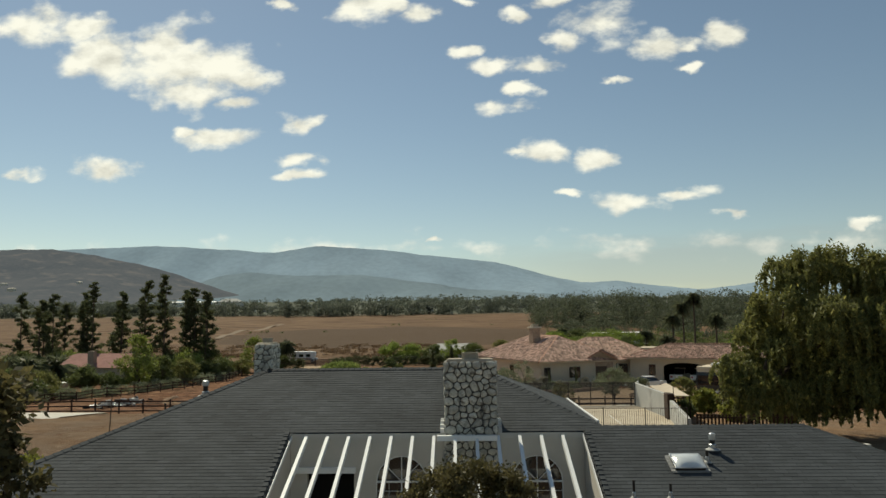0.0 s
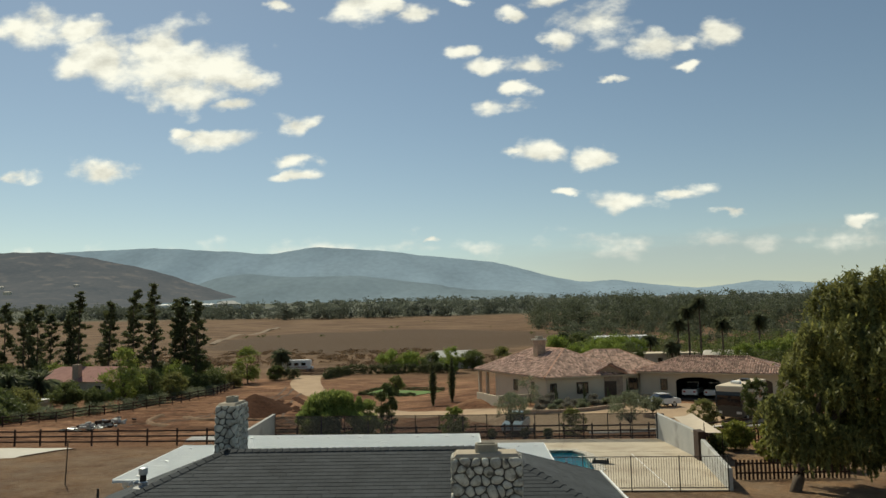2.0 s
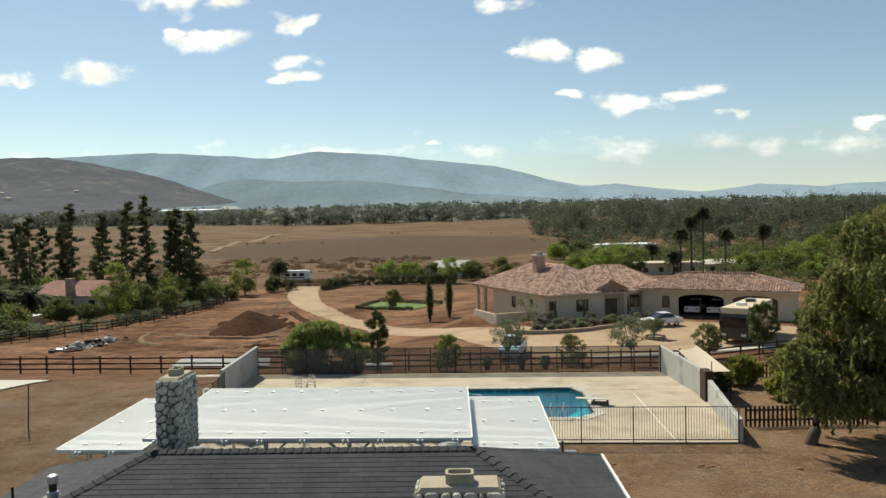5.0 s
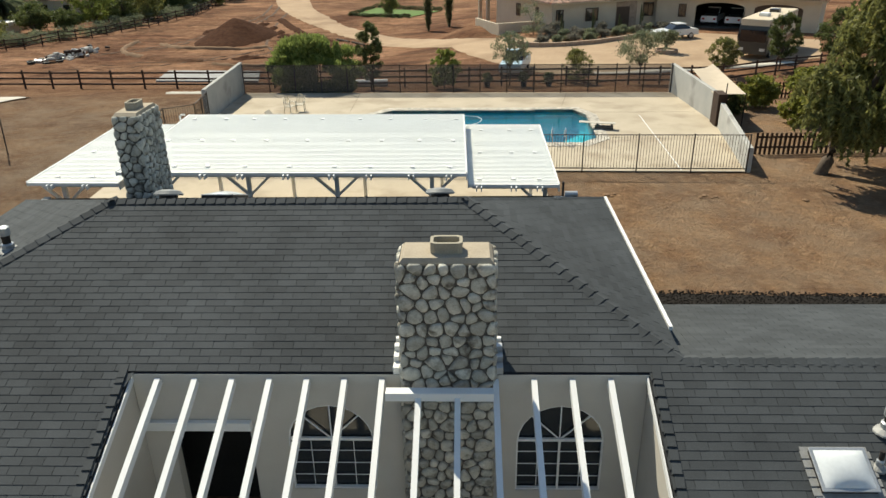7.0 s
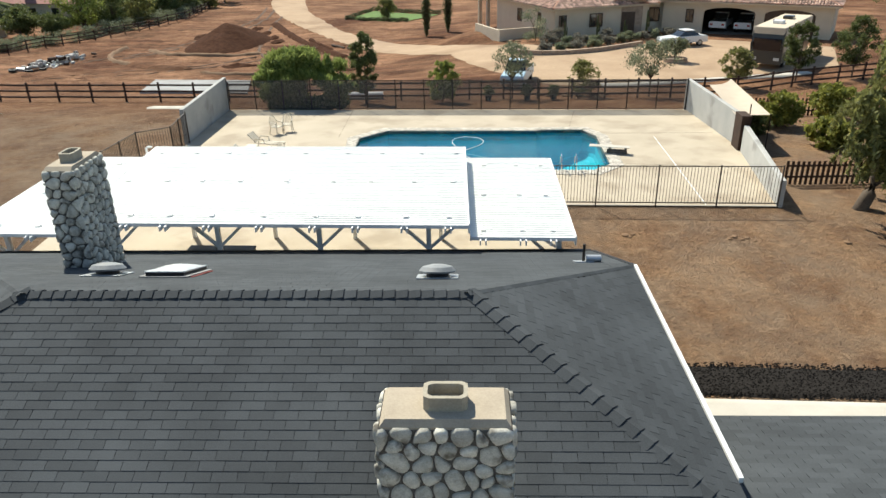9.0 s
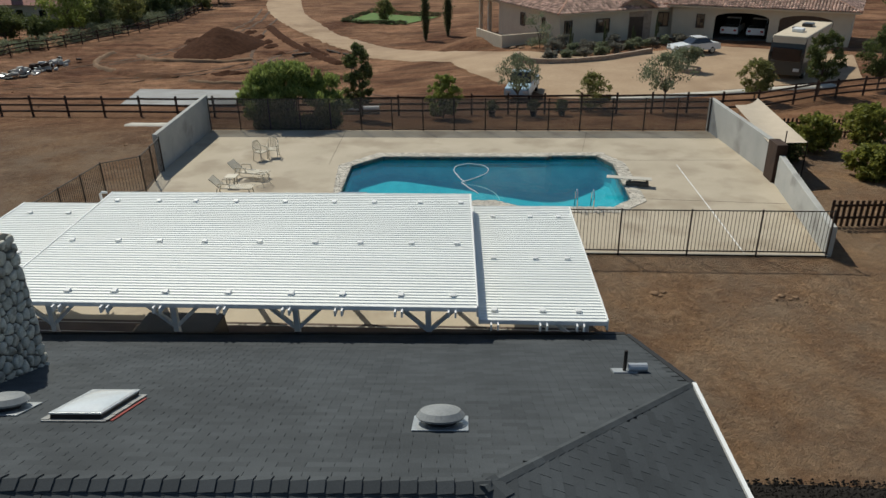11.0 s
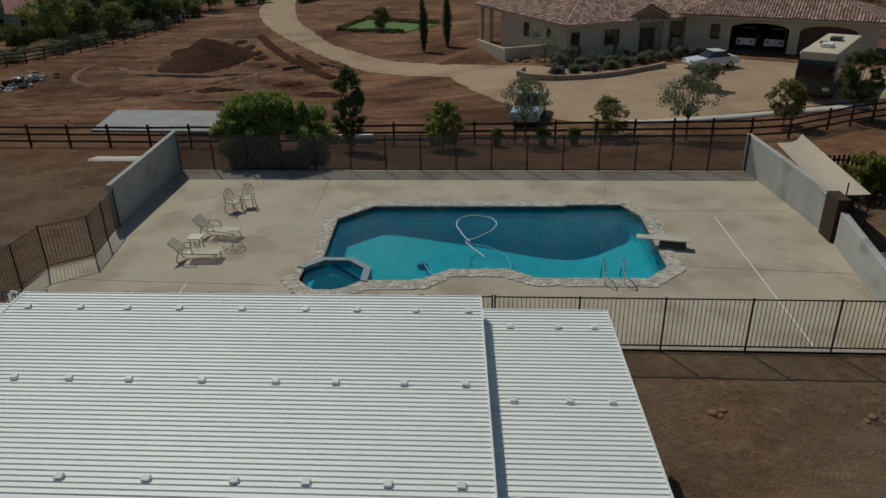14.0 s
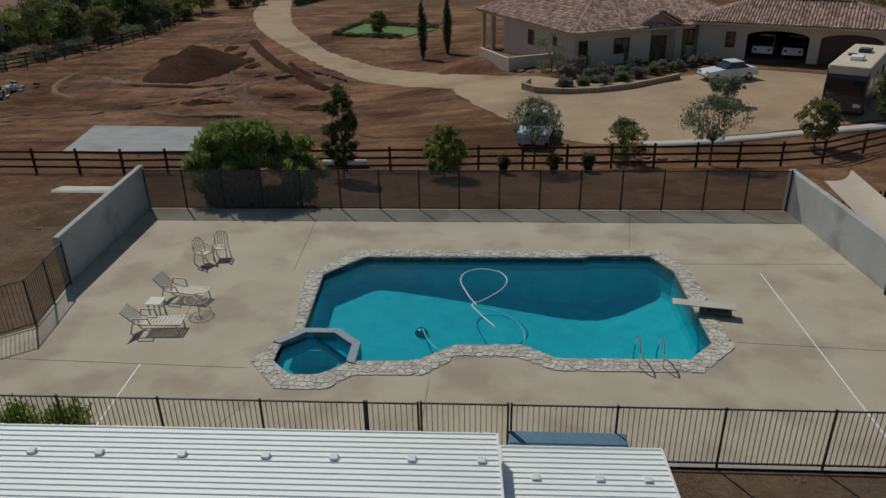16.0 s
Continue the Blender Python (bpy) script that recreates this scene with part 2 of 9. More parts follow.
M_MORTAR = stuff_mat("mortar", (0.085, 0.078, 0.07), (0.15, 0.137, 0.12), 0.95, 6, 60, 0.4, 0.006)
M_RIVER = stuff_mat("river_stone", (0.33, 0.315, 0.265), (0.60, 0.575, 0.50), 0.85, 9, 60, 0.6, 0.012, random_=0.26, third=(0.14, 0.125, 0.10), third_at=0.61, third_scale=5.0)
M_MORTAR_PALE = stuff_mat("pale_mortar", (0.30, 0.27, 0.22), (0.38, 0.34, 0.29), 0.95, 6, 60, 0.3, 0.005)
M_CAP = stuff_mat("chimney_mortar_cap", (0.34, 0.285, 0.215), (0.44, 0.375, 0.285), 0.9, 3, 40, 0.3, 0.006)
M_FLUE = stuff_mat("clay_flue", (0.30, 0.27, 0.21), (0.40, 0.36, 0.28), 0.85, 5, 40, 0.2, 0.004)
M_BLACK = stuff_mat("black_iron", (0.020, 0.016, 0.014), (0.036, 0.029, 0.024), 0.5, 5, 60, 0.1, 0.002)
M_IRON = stuff_mat("weathered_brown_iron", (0.040, 0.031, 0.025), (0.066, 0.052, 0.042), 0.6, 5, 60, 0.1, 0.002)
M_DARKWOOD = stuff_mat("brown_fence_wood", (0.035, 0.021, 0.015), (0.065, 0.038, 0.026), 0.85, 3, 40, 0.3, 0.004)
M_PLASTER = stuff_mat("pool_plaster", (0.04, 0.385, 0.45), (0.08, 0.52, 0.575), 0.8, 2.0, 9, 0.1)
M_TILE = stuff_mat("pool_waterline_tile", (0.03, 0.09, 0.14), (0.05, 0.13, 0.19), 0.3, 8, 40, 0.1)
M_TERRA = stuff_mat("terracotta_tile", (0.36, 0.19, 0.13), (0.52, 0.31, 0.22), 0.85, 3, 20, 0.3, 0.01, random_=0.30)
M_CREAM = stuff_mat("cream_stucco", (0.55, 0.46, 0.34), (0.63, 0.54, 0.41), 0.9, 0.8, 30, 0.2, 0.005)
M_STONEFACE = stuff_mat("ledge_stone", (0.26, 0.19, 0.14), (0.45, 0.34, 0.25), 0.9, 3, 12, 0.5, 0.02)
M_ROAD = stuff_mat("decomposed_granite", (0.33, 0.225, 0.14), (0.43, 0.31, 0.20), 0.95, 0.35, 5, 0.3, 0.02, third=(0.27, 0.18, 0.11), third_at=0.56, third_scale=0.15)
M_RUT = stuff_mat("rut_soil", (0.07, 0.041, 0.026), (0.13, 0.08, 0.05), 0.95, 0.8, 9, 0.6, 0.04)
M_TRACK = stuff_mat("dusty_track", (0.17, 0.12, 0.078), (0.24, 0.175, 0.115), 0.95, 0.1, 2, 0.3)
M_GRAVEL = stuff_mat("dark_gravel", (0.010, 0.009, 0.008), (0.036, 0.032, 0.029), 0.95, 20, 45, 0.6, 0.02, spec=0.05, random_=0.5, islands=True)
M_GRASS = stuff_mat("lawn_grass", (0.07, 0.13, 0.025), (0.12, 0.20, 0.04), 0.9, 1, 18, 0.5, 0.03)
M_BARK = stuff_mat("bark", (0.06, 0.045, 0.033), (0.13, 0.10, 0.075), 0.95, 5, 30, 0.7, 0.02)
M_CHROME = stuff_mat("chrome", (0.6, 0.6, 0.6), (0.7, 0.7, 0.7), 0.15, 5, 20, 0.0, metal=1.0)
M_GALV = stuff_mat("galvanised_metal", (0.42, 0.44, 0.45), (0.55, 0.57, 0.58), 0.4, 5, 30, 0.1, 0.002, metal=0.6)
M_RUBBER = stuff_mat("black_rubber", (0.012, 0.012, 0.012), (0.025, 0.025, 0.025), 0.7, 5, 40, 0.1)
M_PLASTIC = stuff_mat("beige_resin", (0.55, 0.49, 0.38), (0.64, 0.58, 0.46), 0.5, 3, 20, 0.1, 0.002)
# near-black colour stands in for the dimness inside rooms
M_INTERIOR_SHADE = stuff_mat("interior_shade", (0.012, 0.011, 0.010), (0.02, 0.018, 0.016), 0.9, 2, 20, 0.0)
M_LEAF_PEPPER = leaf_mat("pepper_leaf", (0.115, 0.12, 0.045), (0.26, 0.26, 0.085), (0.44, 0.40, 0.12))
M_FARWALL = stuff_mat("far_house_wall", (0.30, 0.28, 0.26), (0.42, 0.40, 0.37), 0.9, 0.02, 0.2, 0.0, random_=0.4, islands=True)
M_LEAF_SHRUB = leaf_mat("shrub_leaf", (0.115, 0.17, 0.032), (0.33, 0.395, 0.09))
M_LEAF_FEATHER = leaf_mat("feathery_shrub_leaf", (0.13, 0.18, 0.045), (0.36, 0.41, 0.125))
M_LEAF_DARK = leaf_mat("dark_leaf", (0.066, 0.085, 0.030), (0.16, 0.185, 0.062))
M_LEAF_LIME = leaf_mat("lime_leaf", (0.14, 0.175, 0.04), (0.30, 0.34, 0.085))
M_LEAF_OLIVE = leaf_mat("dry_olive_leaf", (0.075, 0.068, 0.03), (0.165, 0.14, 0.06))
M_LEAF_SAGE = leaf_mat("dusty_sage_leaf", (0.13, 0.125, 0.10), (0.25, 0.235, 0.19))
M_LEAF_RUST = leaf_mat("dry_brown_scrub", (0.11, 0.068, 0.04), (0.2, 0.13, 0.075))
M_DARKSOIL = stuff_mat("turned_dark_soil", (0.036, 0.016, 0.009), (0.085, 0.038, 0.021), 0.95, 2.2, 14, 0.7, 0.05, spec=0.04)
M_LEAF_PINE = leaf_mat("pine_needles", (0.055, 0.066, 0.032), (0.135, 0.148, 0.066))
M_LEAF_GREY = leaf_mat("grey_green_leaf", (0.13, 0.15, 0.09), (0.26, 0.28, 0.17))
M_LEAF_CITRUS = leaf_mat("citrus_leaf", (0.12, 0.135, 0.03), (0.34, 0.34, 0.075))
M_LEAF_FAR = leaf_mat("far_wood_leaf", (0.075, 0.09, 0.07), (0.155, 0.17, 0.125))


def glass_mat(name, tint, rough=0.03):
    m = stuff_mat(name, tint, [k * 1.3 for k in tint], rough, 3, 20, 0.0, spec=0.8)
    return m


M_PANE = glass_mat("dark_window_glass", (0.012, 0.014, 0.016), 0.05)

# ---- mesh helpers ----
def part(name, bm, material, parent=None, label="", smooth=False, m=None):
    """Links a bmesh as one mesh object, under a parent if given."""
    me = bpy.data.meshes.new(name)
    if smooth:
        for f in bm.faces:
            f.smooth = True
    bm.to_mesh(me)
    bm.free()
    me.materials.append(material)
    ob = new(name, me)
    if parent:
        ob.parent = parent
    if m is not None:
        ob.matrix_basis = m
    if label:
        ob["label"] = label
    return ob


def mesh_of(name, verts, faces, material, smooth=False):
    me = bpy.data.meshes.new(name)
    me.from_pydata(verts, [], faces)
    me.materials.append(material)
    if smooth:
        me.polygons.foreach_set("use_smooth", [True] * len(me.polygons))
    me.update()
    return me


def thing(name, label, category, m=None, group="", kind=""):
    ob = new(name)
    ob.empty_display_size = 0.2
    if m is not None:
        ob.matrix_basis = m
    return tagged(ob, label, category, group, kind)


def add_box(bm, x0, x1, y0, y1, z0, z1, bevel=0.0, m=None):
    mat4 = Matrix.Translation(((x0 + x1) / 2, (y0 + y1) / 2, (z0 + z1) / 2)) @ Matrix.Diagonal((x1 - x0, y1 - y0, z1 - z0, 1))
    if m is not None:
        mat4 = m @ mat4
    r = bmesh.ops.create_cube(bm, size=1.0, matrix=mat4)
    if bevel:
        edges = list({e for v in r["verts"] for e in v.link_edges})
        bmesh.ops.bevel(bm, geom=edges, offset=bevel, segments=2, affect="EDGES", profile=0.5)
    return bm


def box(x0, x1, y0, y1, z0, z1, bevel=0.0, m=None):
    return add_box(bmesh.new(), x0, x1, y0, y1, z0, z1, bevel, m)


def beam_bm(bm, a, b, w, h, up=(0, 0, 1)):
    """A straight bar from a to b, w wide and h high."""
    a, b = Vector(a), Vector(b)
    d = b - a
    y = d.normalized()
    x = y.cross(Vector(up))
    if x.length < 1e-4:
        x = Vector((1, 0, 0))
    x.normalize()
    z = x.cross(y)
    r = Matrix((x, y, z)).transposed().to_4x4()
    return add_box(bm, -w / 2, w / 2, 0, d.length, -h / 2, h / 2, 0, Matrix.Translation(a) @ r)


def beam(a, b, w, h, up=(0, 0, 1)):
    return beam_bm(bmesh.new(), a, b, w, h, up)


def tube_bm(bm, points, radius, sides=8, cap=True):
    """A round bar along points; radius is one number or one per point."""
    pts = [Vector(p) for p in points]
    rs = radius if isinstance(radius, (list, tuple)) else [radius] * len(pts)
    rings = []
    for i, p in enumerate(pts):
        d = (pts[min(i + 1, len(pts) - 1)] - pts[max(i - 1, 0)]).normalized()
        s = d.cross(Vector((0.31, 0.17, 0.94)))
        if s.length < 0.05:
            s = d.cross(Vector((1, 0, 0)))
        s.normalize()
        t = d.cross(s)
        rings.append([bm.verts.new(p + rs[i] * (math.cos(a) * s + math.sin(a) * t)) for a in (2 * math.pi * k / sides for k in range(sides))])
    for a, b in zip(rings, rings[1:]):
        for k in range(sides):
            bm.faces.new((a[k], a[(k + 1) % sides], b[(k + 1) % sides], b[k]))
    if cap:
        bm.faces.new(rings[0][::-1])
        bm.faces.new(rings[-1])
    return bm


def tube(points, radius, sides=8):
    return tube_bm(bmesh.new(), points, radius, sides)


def prism_bm(bm, outline, z0, z1):
    """A flat shape with that outline (counter-clockwise) from z0 to z1."""
    lo = [bm.verts.new((x, y, z0)) for x, y in outline]
    hi = [bm.verts.new((x, y, z1)) for x, y in outline]
    n = len(outline)
    bm.faces.new(lo[::-1])
    bm.faces.new(hi)
    for i in range(n):
        bm.faces.new((lo[i], lo[(i + 1) % n], hi[(i + 1) % n], hi[i]))
    return bm


def prism(outline, z0, z1):
    return prism_bm(bmesh.new(), outline, z0, z1)


def lathe(profile, sides=20):
    """Turned shape from (radius, z) pairs."""
    bm = bmesh.new()
    rings = [[bm.verts.new((r * math.cos(2 * math.pi * k / sides), r * math.sin(2 * math.pi * k / sides), z)) for k in range(sides)] for r, z in profile]
    for a, b in zip(rings, rings[1:]):
        for k in range(sides):
            bm.faces.new((a[k], a[(k + 1) % sides], b[(k + 1) % sides], b[k]))
    bm.faces.new(rings[0][::-1])
    bm.faces.new(rings[-1])
    return bm


def lerp_table(t, rows):
    if t <= rows[0][0]:
        return rows[0][1]
    for (a, va), (b, vb) in zip(rows, rows[1:]):
        if t <= b:
            k = (t - a) / (b - a)
            return va + (vb - va) * k
    return rows[-1][1]


def smooth01(a, b, t):
    k = min(1.0, max(0.0, (t - a) / (b - a)))
    return k * k * (3 - 2 * k)


# ---- lie of the land ----
LEFT_FALL = [(6, -0.25), (9.8, -0.04), (12, -0.06), (18, -0.25), (27, -0.7), (36, -1.95), (50, -3.4), (62, -3.9), (75, -4.2), (130, -4.3), (200, -3.8), (280, -2.7), (330, -0.6), (580, 6.4), (830, 16), (1500, 42), (3000, 100), (6000, 200)]
RIGHT_FALL = [(6, -0.22), (9.8, -0.04), (12, -0.06), (18, -0.3), (25, -0.5), (36, -1.85), (48, -2.05), (66, -2.1), (90, -3.2), (130, -4.2), (200, -3.8), (280, -2.7), (330, -0.6), (580, 6.4), (830, 16), (1500, 42), (3000, 100), (6000, 200)]
POOL_BOX = (-7.0, 7.0, 11.5, 22.5)


def ground(x, y):
    k = smooth01(-14, 6, x)
    z = lerp_table(y, LEFT_FALL) * (1 - k) + lerp_table(y, RIGHT_FALL) * k
    if y > 40:
        z += 0.5 * noise.noise((x * 0.03, y * 0.03, 3.0)) * smooth01(40, 120, y) * (1 if y < 300 else 3)
    if y > 26 or x > 12 or x < -16:
        z += 0.06 * noise.noise((x * 0.35, y * 0.35, 7.0))
    # spoil heap and track ruts in the yard below
    if -60 < x < -12 and 40 < y < 100:
        z += 0.16 * noise.noise((x * 0.8, y * 0.8, 5.0)) + 0.22 * max(0.0, noise.noise((x * 0.22, y * 0.16, 9.0)))
        z += 0.10 * noise.noise((x * 0.5 + y * 0.12, y * 1.7, 6.0)) * smooth01(40, 46, y)
    if 4.5 < x < 30 and 1.2 < y < 10 or x < -16 and 0 < y < 36:
        z += 0.035 * noise.noise((x * 1.1, y * 1.1, 4.0))
    # bank under the neighbour's terrace
    d = math.hypot((x + 1.5) / 4.0, (y - 70) / 4.5)
    if d < 1:
        z += 0.8 * (1 - d * d)
    if POOL_BOX[0] < x < POOL_BOX[1] and POOL_BOX[2] < y < POOL_BOX[3]:
        z = -4.5
    return z

# ---- ground ----
def ground_mat():
    """Red-brown bare earth near by, dry straw field further off, grey-green scrub beyond."""
    m = bpy.data.materials.new("bare_earth")
    m.use_nodes = True
    nt = m.node_tree
    N, L = nt.nodes.new, nt.links.new
    p = nt.nodes["Principled BSDF"]
    p.inputs["Roughness"].default_value = 0.95
    p.inputs["Specular IOR Level"].default_value = 0.08
    geo = N("ShaderNodeNewGeometry")

    def grain(scale, detail, rough, lo, hi, a=0.0, b=1.0):
        n = N("ShaderNodeTexNoise")
        n.inputs["Scale"].default_value, n.inputs["Detail"].default_value, n.inputs["Roughness"].default_value = scale, detail, rough
        L(geo.outputs["Position"], n.inputs["Vector"])
        r = N("ShaderNodeMapRange")
        L(n.outputs[0], r.inputs[0])
        for i, v in enumerate((lo, hi, a, b)):
            r.inputs[i + 1].default_value = v
        return r.outputs[0]

    def blend(f, a, b, how="MIX"):
        k = N("ShaderNodeMix")
        k.data_type, k.blend_type = "RGBA", how
        for i, v in ((0, f), (6, a), (7, b)):
            if isinstance(v, (tuple, float)):
                k.inputs[i].default_value = v
            else:
                L(v, k.inputs[i])
        return k.outputs[2]
    # damp red patches, dry tan crust, crumbled clods and a scatter of pale grit
    lumps = grain(4.5, 9, 0.72, 0.32, 0.68)
    col = blend(grain(0.3, 9, 0.66, 0.36, 0.66), (0.112, 0.058, 0.031, 1), (0.225, 0.136, 0.075, 1))
    col = blend(grain(1.4, 7, 0.65, 0.52, 0.70), col, (0.245, 0.158, 0.094, 1))
    col = blend(grain(0.85, 6, 0.7, 0.60, 0.74), col, (0.075, 0.037, 0.021, 1))
    col = blend(1.0, col, blend(lumps, (0.66, 0.64, 0.62, 1), (1.24, 1.22, 1.2, 1)), "MULTIPLY")
    col = blend(grain(26, 3, 0.6, 0.66, 0.72), col, (0.30, 0.215, 0.145, 1))
    east = N("ShaderNodeSeparateXYZ")
    L(geo.outputs["Position"], east.inputs[0])
    er = N("ShaderNodeMapRange")
    L(east.outputs[0], er.inputs[0])
    er.inputs[1].default_value, er.inputs[2].default_value = -2.0, 7.0
    col = blend(er.outputs[0], col, blend(1.0, col, (1.5, 1.52, 1.52, 1), "MULTIPLY"))
    rise = N("ShaderNodeMath")
    rise.operation = "MULTIPLY_ADD"
    L(grain(17, 6, 0.7, 0.3, 0.7), rise.inputs[0])
    rise.inputs[1].default_value = 0.3
    L(lumps, rise.inputs[2])
    bn = N("ShaderNodeBump")
    bn.inputs["Strength"].default_value, bn.inputs["Distance"].default_value = 1.0, 0.07
    L(rise.outputs[0], bn.inputs["Height"])
    L(bn.outputs[0], p.inputs["Normal"])
    sep = N("ShaderNodeSeparateXYZ")
    L(geo.outputs["Position"], sep.inputs[0])
    big = N("ShaderNodeTexNoise")
    big.inputs["Scale"].default_value, big.inputs["Detail"].default_value = 0.012, 8
    L(geo.outputs["Position"], big.inputs["Vector"])
    streak = N("ShaderNodeTexNoise")
    streak.inputs["Scale"].default_value, streak.inputs["Detail"].default_value, streak.inputs["Roughness"].default_value = 0.06, 10, 0.72
    mp = N("ShaderNodeMapping")
    mp.inputs["Scale"].default_value = (0.45, 1, 1)
    L(geo.outputs["Position"], mp.inputs[0])
    L(mp.outputs[0], streak.inputs["Vector"])
    straw = N("ShaderNodeValToRGB")
    straw.color_ramp.elements[0].position, straw.color_ramp.elements[1].position = 0.36, 0.66
    straw.color_ramp.elements[0].color, straw.color_ramp.elements[1].color = (0.085, 0.054, 0.032, 1), (0.20, 0.138, 0.084, 1)
    L(streak.outputs[0], straw.inputs[0])

    def step(lo, hi, amp):
        a = N("ShaderNodeMath")
        a.operation = "MULTIPLY_ADD"
        a.inputs[1].default_value = amp
        L(big.outputs[0], a.inputs[0])
        L(sep.outputs[1], a.inputs[2])
        r = N("ShaderNodeMapRange")
        L(a.outputs[0], r.inputs[0])
        r.inputs[1].default_value, r.inputs[2].default_value = lo, hi
        return r.outputs[0]
    # dug-over darker soil below the pool terrace
    dug = N("ShaderNodeValToRGB")
    dn = N("ShaderNodeTexNoise")
    dn.inputs["Scale"].default_value, dn.inputs["Detail"].default_value, dn.inputs["Roughness"].default_value = 0.13, 9, 0.62
    L(geo.outputs["Position"], dn.inputs["Vector"])
    dug.color_ramp.elements[0].position, dug.color_ramp.elements[1].position = 0.36, 0.64
    dug.color_ramp.elements[0].color, dug.color_ramp.elements[1].color = (0.112, 0.055, 0.030, 1), (0.29, 0.172, 0.10, 1)
    L(dn.outputs[0], dug.inputs[0])
    scraped = N("ShaderNodeMapping")
    scraped.inputs["Rotation"].default_value, scraped.inputs["Scale"].default_value = (0, 0, radians(-14)), (0.18, 1.0, 1.0)
    L(geo.outputs["Position"], scraped.inputs[0])
    sw = N("ShaderNodeTexNoise")
    sw.inputs["Scale"].default_value, sw.inputs["Detail"].default_value, sw.inputs["Roughness"].default_value = 0.55, 7, 0.68
    L(scraped.outputs[0], sw.inputs["Vector"])
    sr = N("ShaderNodeMapRange")
    L(sw.outputs[0], sr.inputs[0])
    sr.inputs[1].default_value, sr.inputs[2].default_value, sr.inputs[3].default_value, sr.inputs[4].default_value = 0.36, 0.64, 0.55, 1.3
    dug_col = blend(1.0, blend(1.0, dug.outputs[0], sr.outputs[0], "MULTIPLY"), blend(grain(1.6, 8, 0.72, 0.34, 0.66), (0.72, 0.7, 0.68, 1), (1.2, 1.2, 1.2, 1)), "MULTIPLY")
    m0 = N("ShaderNodeMix")
    m0.data_type = "RGBA"
    L(step(36, 46, 6), m0.inputs[0])
    L(col, m0.inputs[6])
    L(dug_col, m0.inputs[7])
    col = m0.outputs[2]
    m1 = N("ShaderNodeMix")
    m1.data_type = "RGBA"
    L(step(150, 190, 60), m1.inputs[0])
    L(col, m1.inputs[6])
    L(straw.outputs[0], m1.inputs[7])
    m2 = N("ShaderNodeMix")
    m2.data_type = "RGBA"
    L(step(860, 980, 150), m2.inputs[0])
    L(m1.outputs[2], m2.inputs[6])
    m2.inputs[7].default_value = (0.10, 0.115, 0.085, 1)
    # ploughed ground in the middle of the field
    def axis(s, c, r):
        a = N("ShaderNodeMath")
        a.operation = "SUBTRACT"
        L(s, a.inputs[0])
        a.inputs[1].default_value = c
        b = N("ShaderNodeMath")
        b.operation = "DIVIDE"
        L(a.outputs[0], b.inputs[0])
        b.inputs[1].default_value = r
        q = N("ShaderNodeMath")
        q.operation = "POWER"
        L(b.outputs[0], q.inputs[0])
        q.inputs[1].default_value = 2.0
        return q.outputs[0]
    s = N("ShaderNodeMath")
    L(axis(sep.outputs[0], -50.0, 92.0), s.inputs[0])
    L(axis(sep.outputs[1], 355.0, 118.0), s.inputs[1])
    w = N("ShaderNodeMath")
    w.operation = "MULTIPLY_ADD"
    L(streak.outputs[0], w.inputs[0])
    w.inputs[1].default_value = 0.5
    L(s.outputs[0], w.inputs[2])
    r = N("ShaderNodeMapRange")
    L(w.outputs[0], r.inputs[0])
    r.inputs[1].default_value, r.inputs[2].default_value = 1.35, 1.02
    m4 = N("ShaderNodeMix")
    m4.data_type = "RGBA"
    L(r.outputs[0], m4.inputs[0])
    L(m2.outputs[2], m4.inputs[6])
    m4.inputs[7].default_value = (0.092, 0.066, 0.043, 1)
    # redder soil north of the pool, dusty greyish patches in the near yard
    north = step(24, 34, 5)
    iron = N("ShaderNodeMix")
    iron.data_type, iron.blend_type = "RGBA", "MULTIPLY"
    L(north, iron.inputs[0])
    L(m4.outputs[2], iron.inputs[6])
    iron.inputs[7].default_value = (1.07, 0.99, 0.98, 1)
    dn, dr, dm, near = N("ShaderNodeTexNoise"), N("ShaderNodeMapRange"), N("ShaderNodeMath"), N("ShaderNodeMath")
    dn.inputs["Scale"].default_value, dn.inputs["Detail"].default_value, dn.inputs["Roughness"].default_value = 0.45, 9.0, 0.72
    L(N("ShaderNodeNewGeometry").outputs["Position"], dn.inputs["Vector"])
    L(dn.outputs[0], dr.inputs[0])
    dr.inputs[1].default_value, dr.inputs[2].default_value, dr.inputs[3].default_value, dr.inputs[4].default_value = 0.40, 0.66, 0.12, 0.62
    near.operation, dm.operation = "SUBTRACT", "MULTIPLY"
    near.inputs[0].default_value = 1.0
    L(north, near.inputs[1])
    L(dr.outputs[0], dm.inputs[0])
    L(near.outputs[0], dm.inputs[1])
    dust = N("ShaderNodeMix")
    dust.data_type = "RGBA"
    L(dm.outputs[0], dust.inputs[0])
    L(iron.outputs[2], dust.inputs[6])
    dust.inputs[7].default_value = (0.25, 0.195, 0.142, 1)
    L(dust.outputs[2], p.inputs["Base Color"])
    return m


M_DIRT = ground_mat()


def axis_steps(lo, hi, step, grow, end):
    c = list(np.arange(lo, hi, step))
    s, v = step, hi
    up = []
    while v < end:
        up.append(v)
        s *= grow
        v += s
    up.append(end)
    s, v = step, lo
    dn = []
    while v > -end:
        s *= grow
        v -= s
        dn.append(v)
    return dn[::-1] + c + up


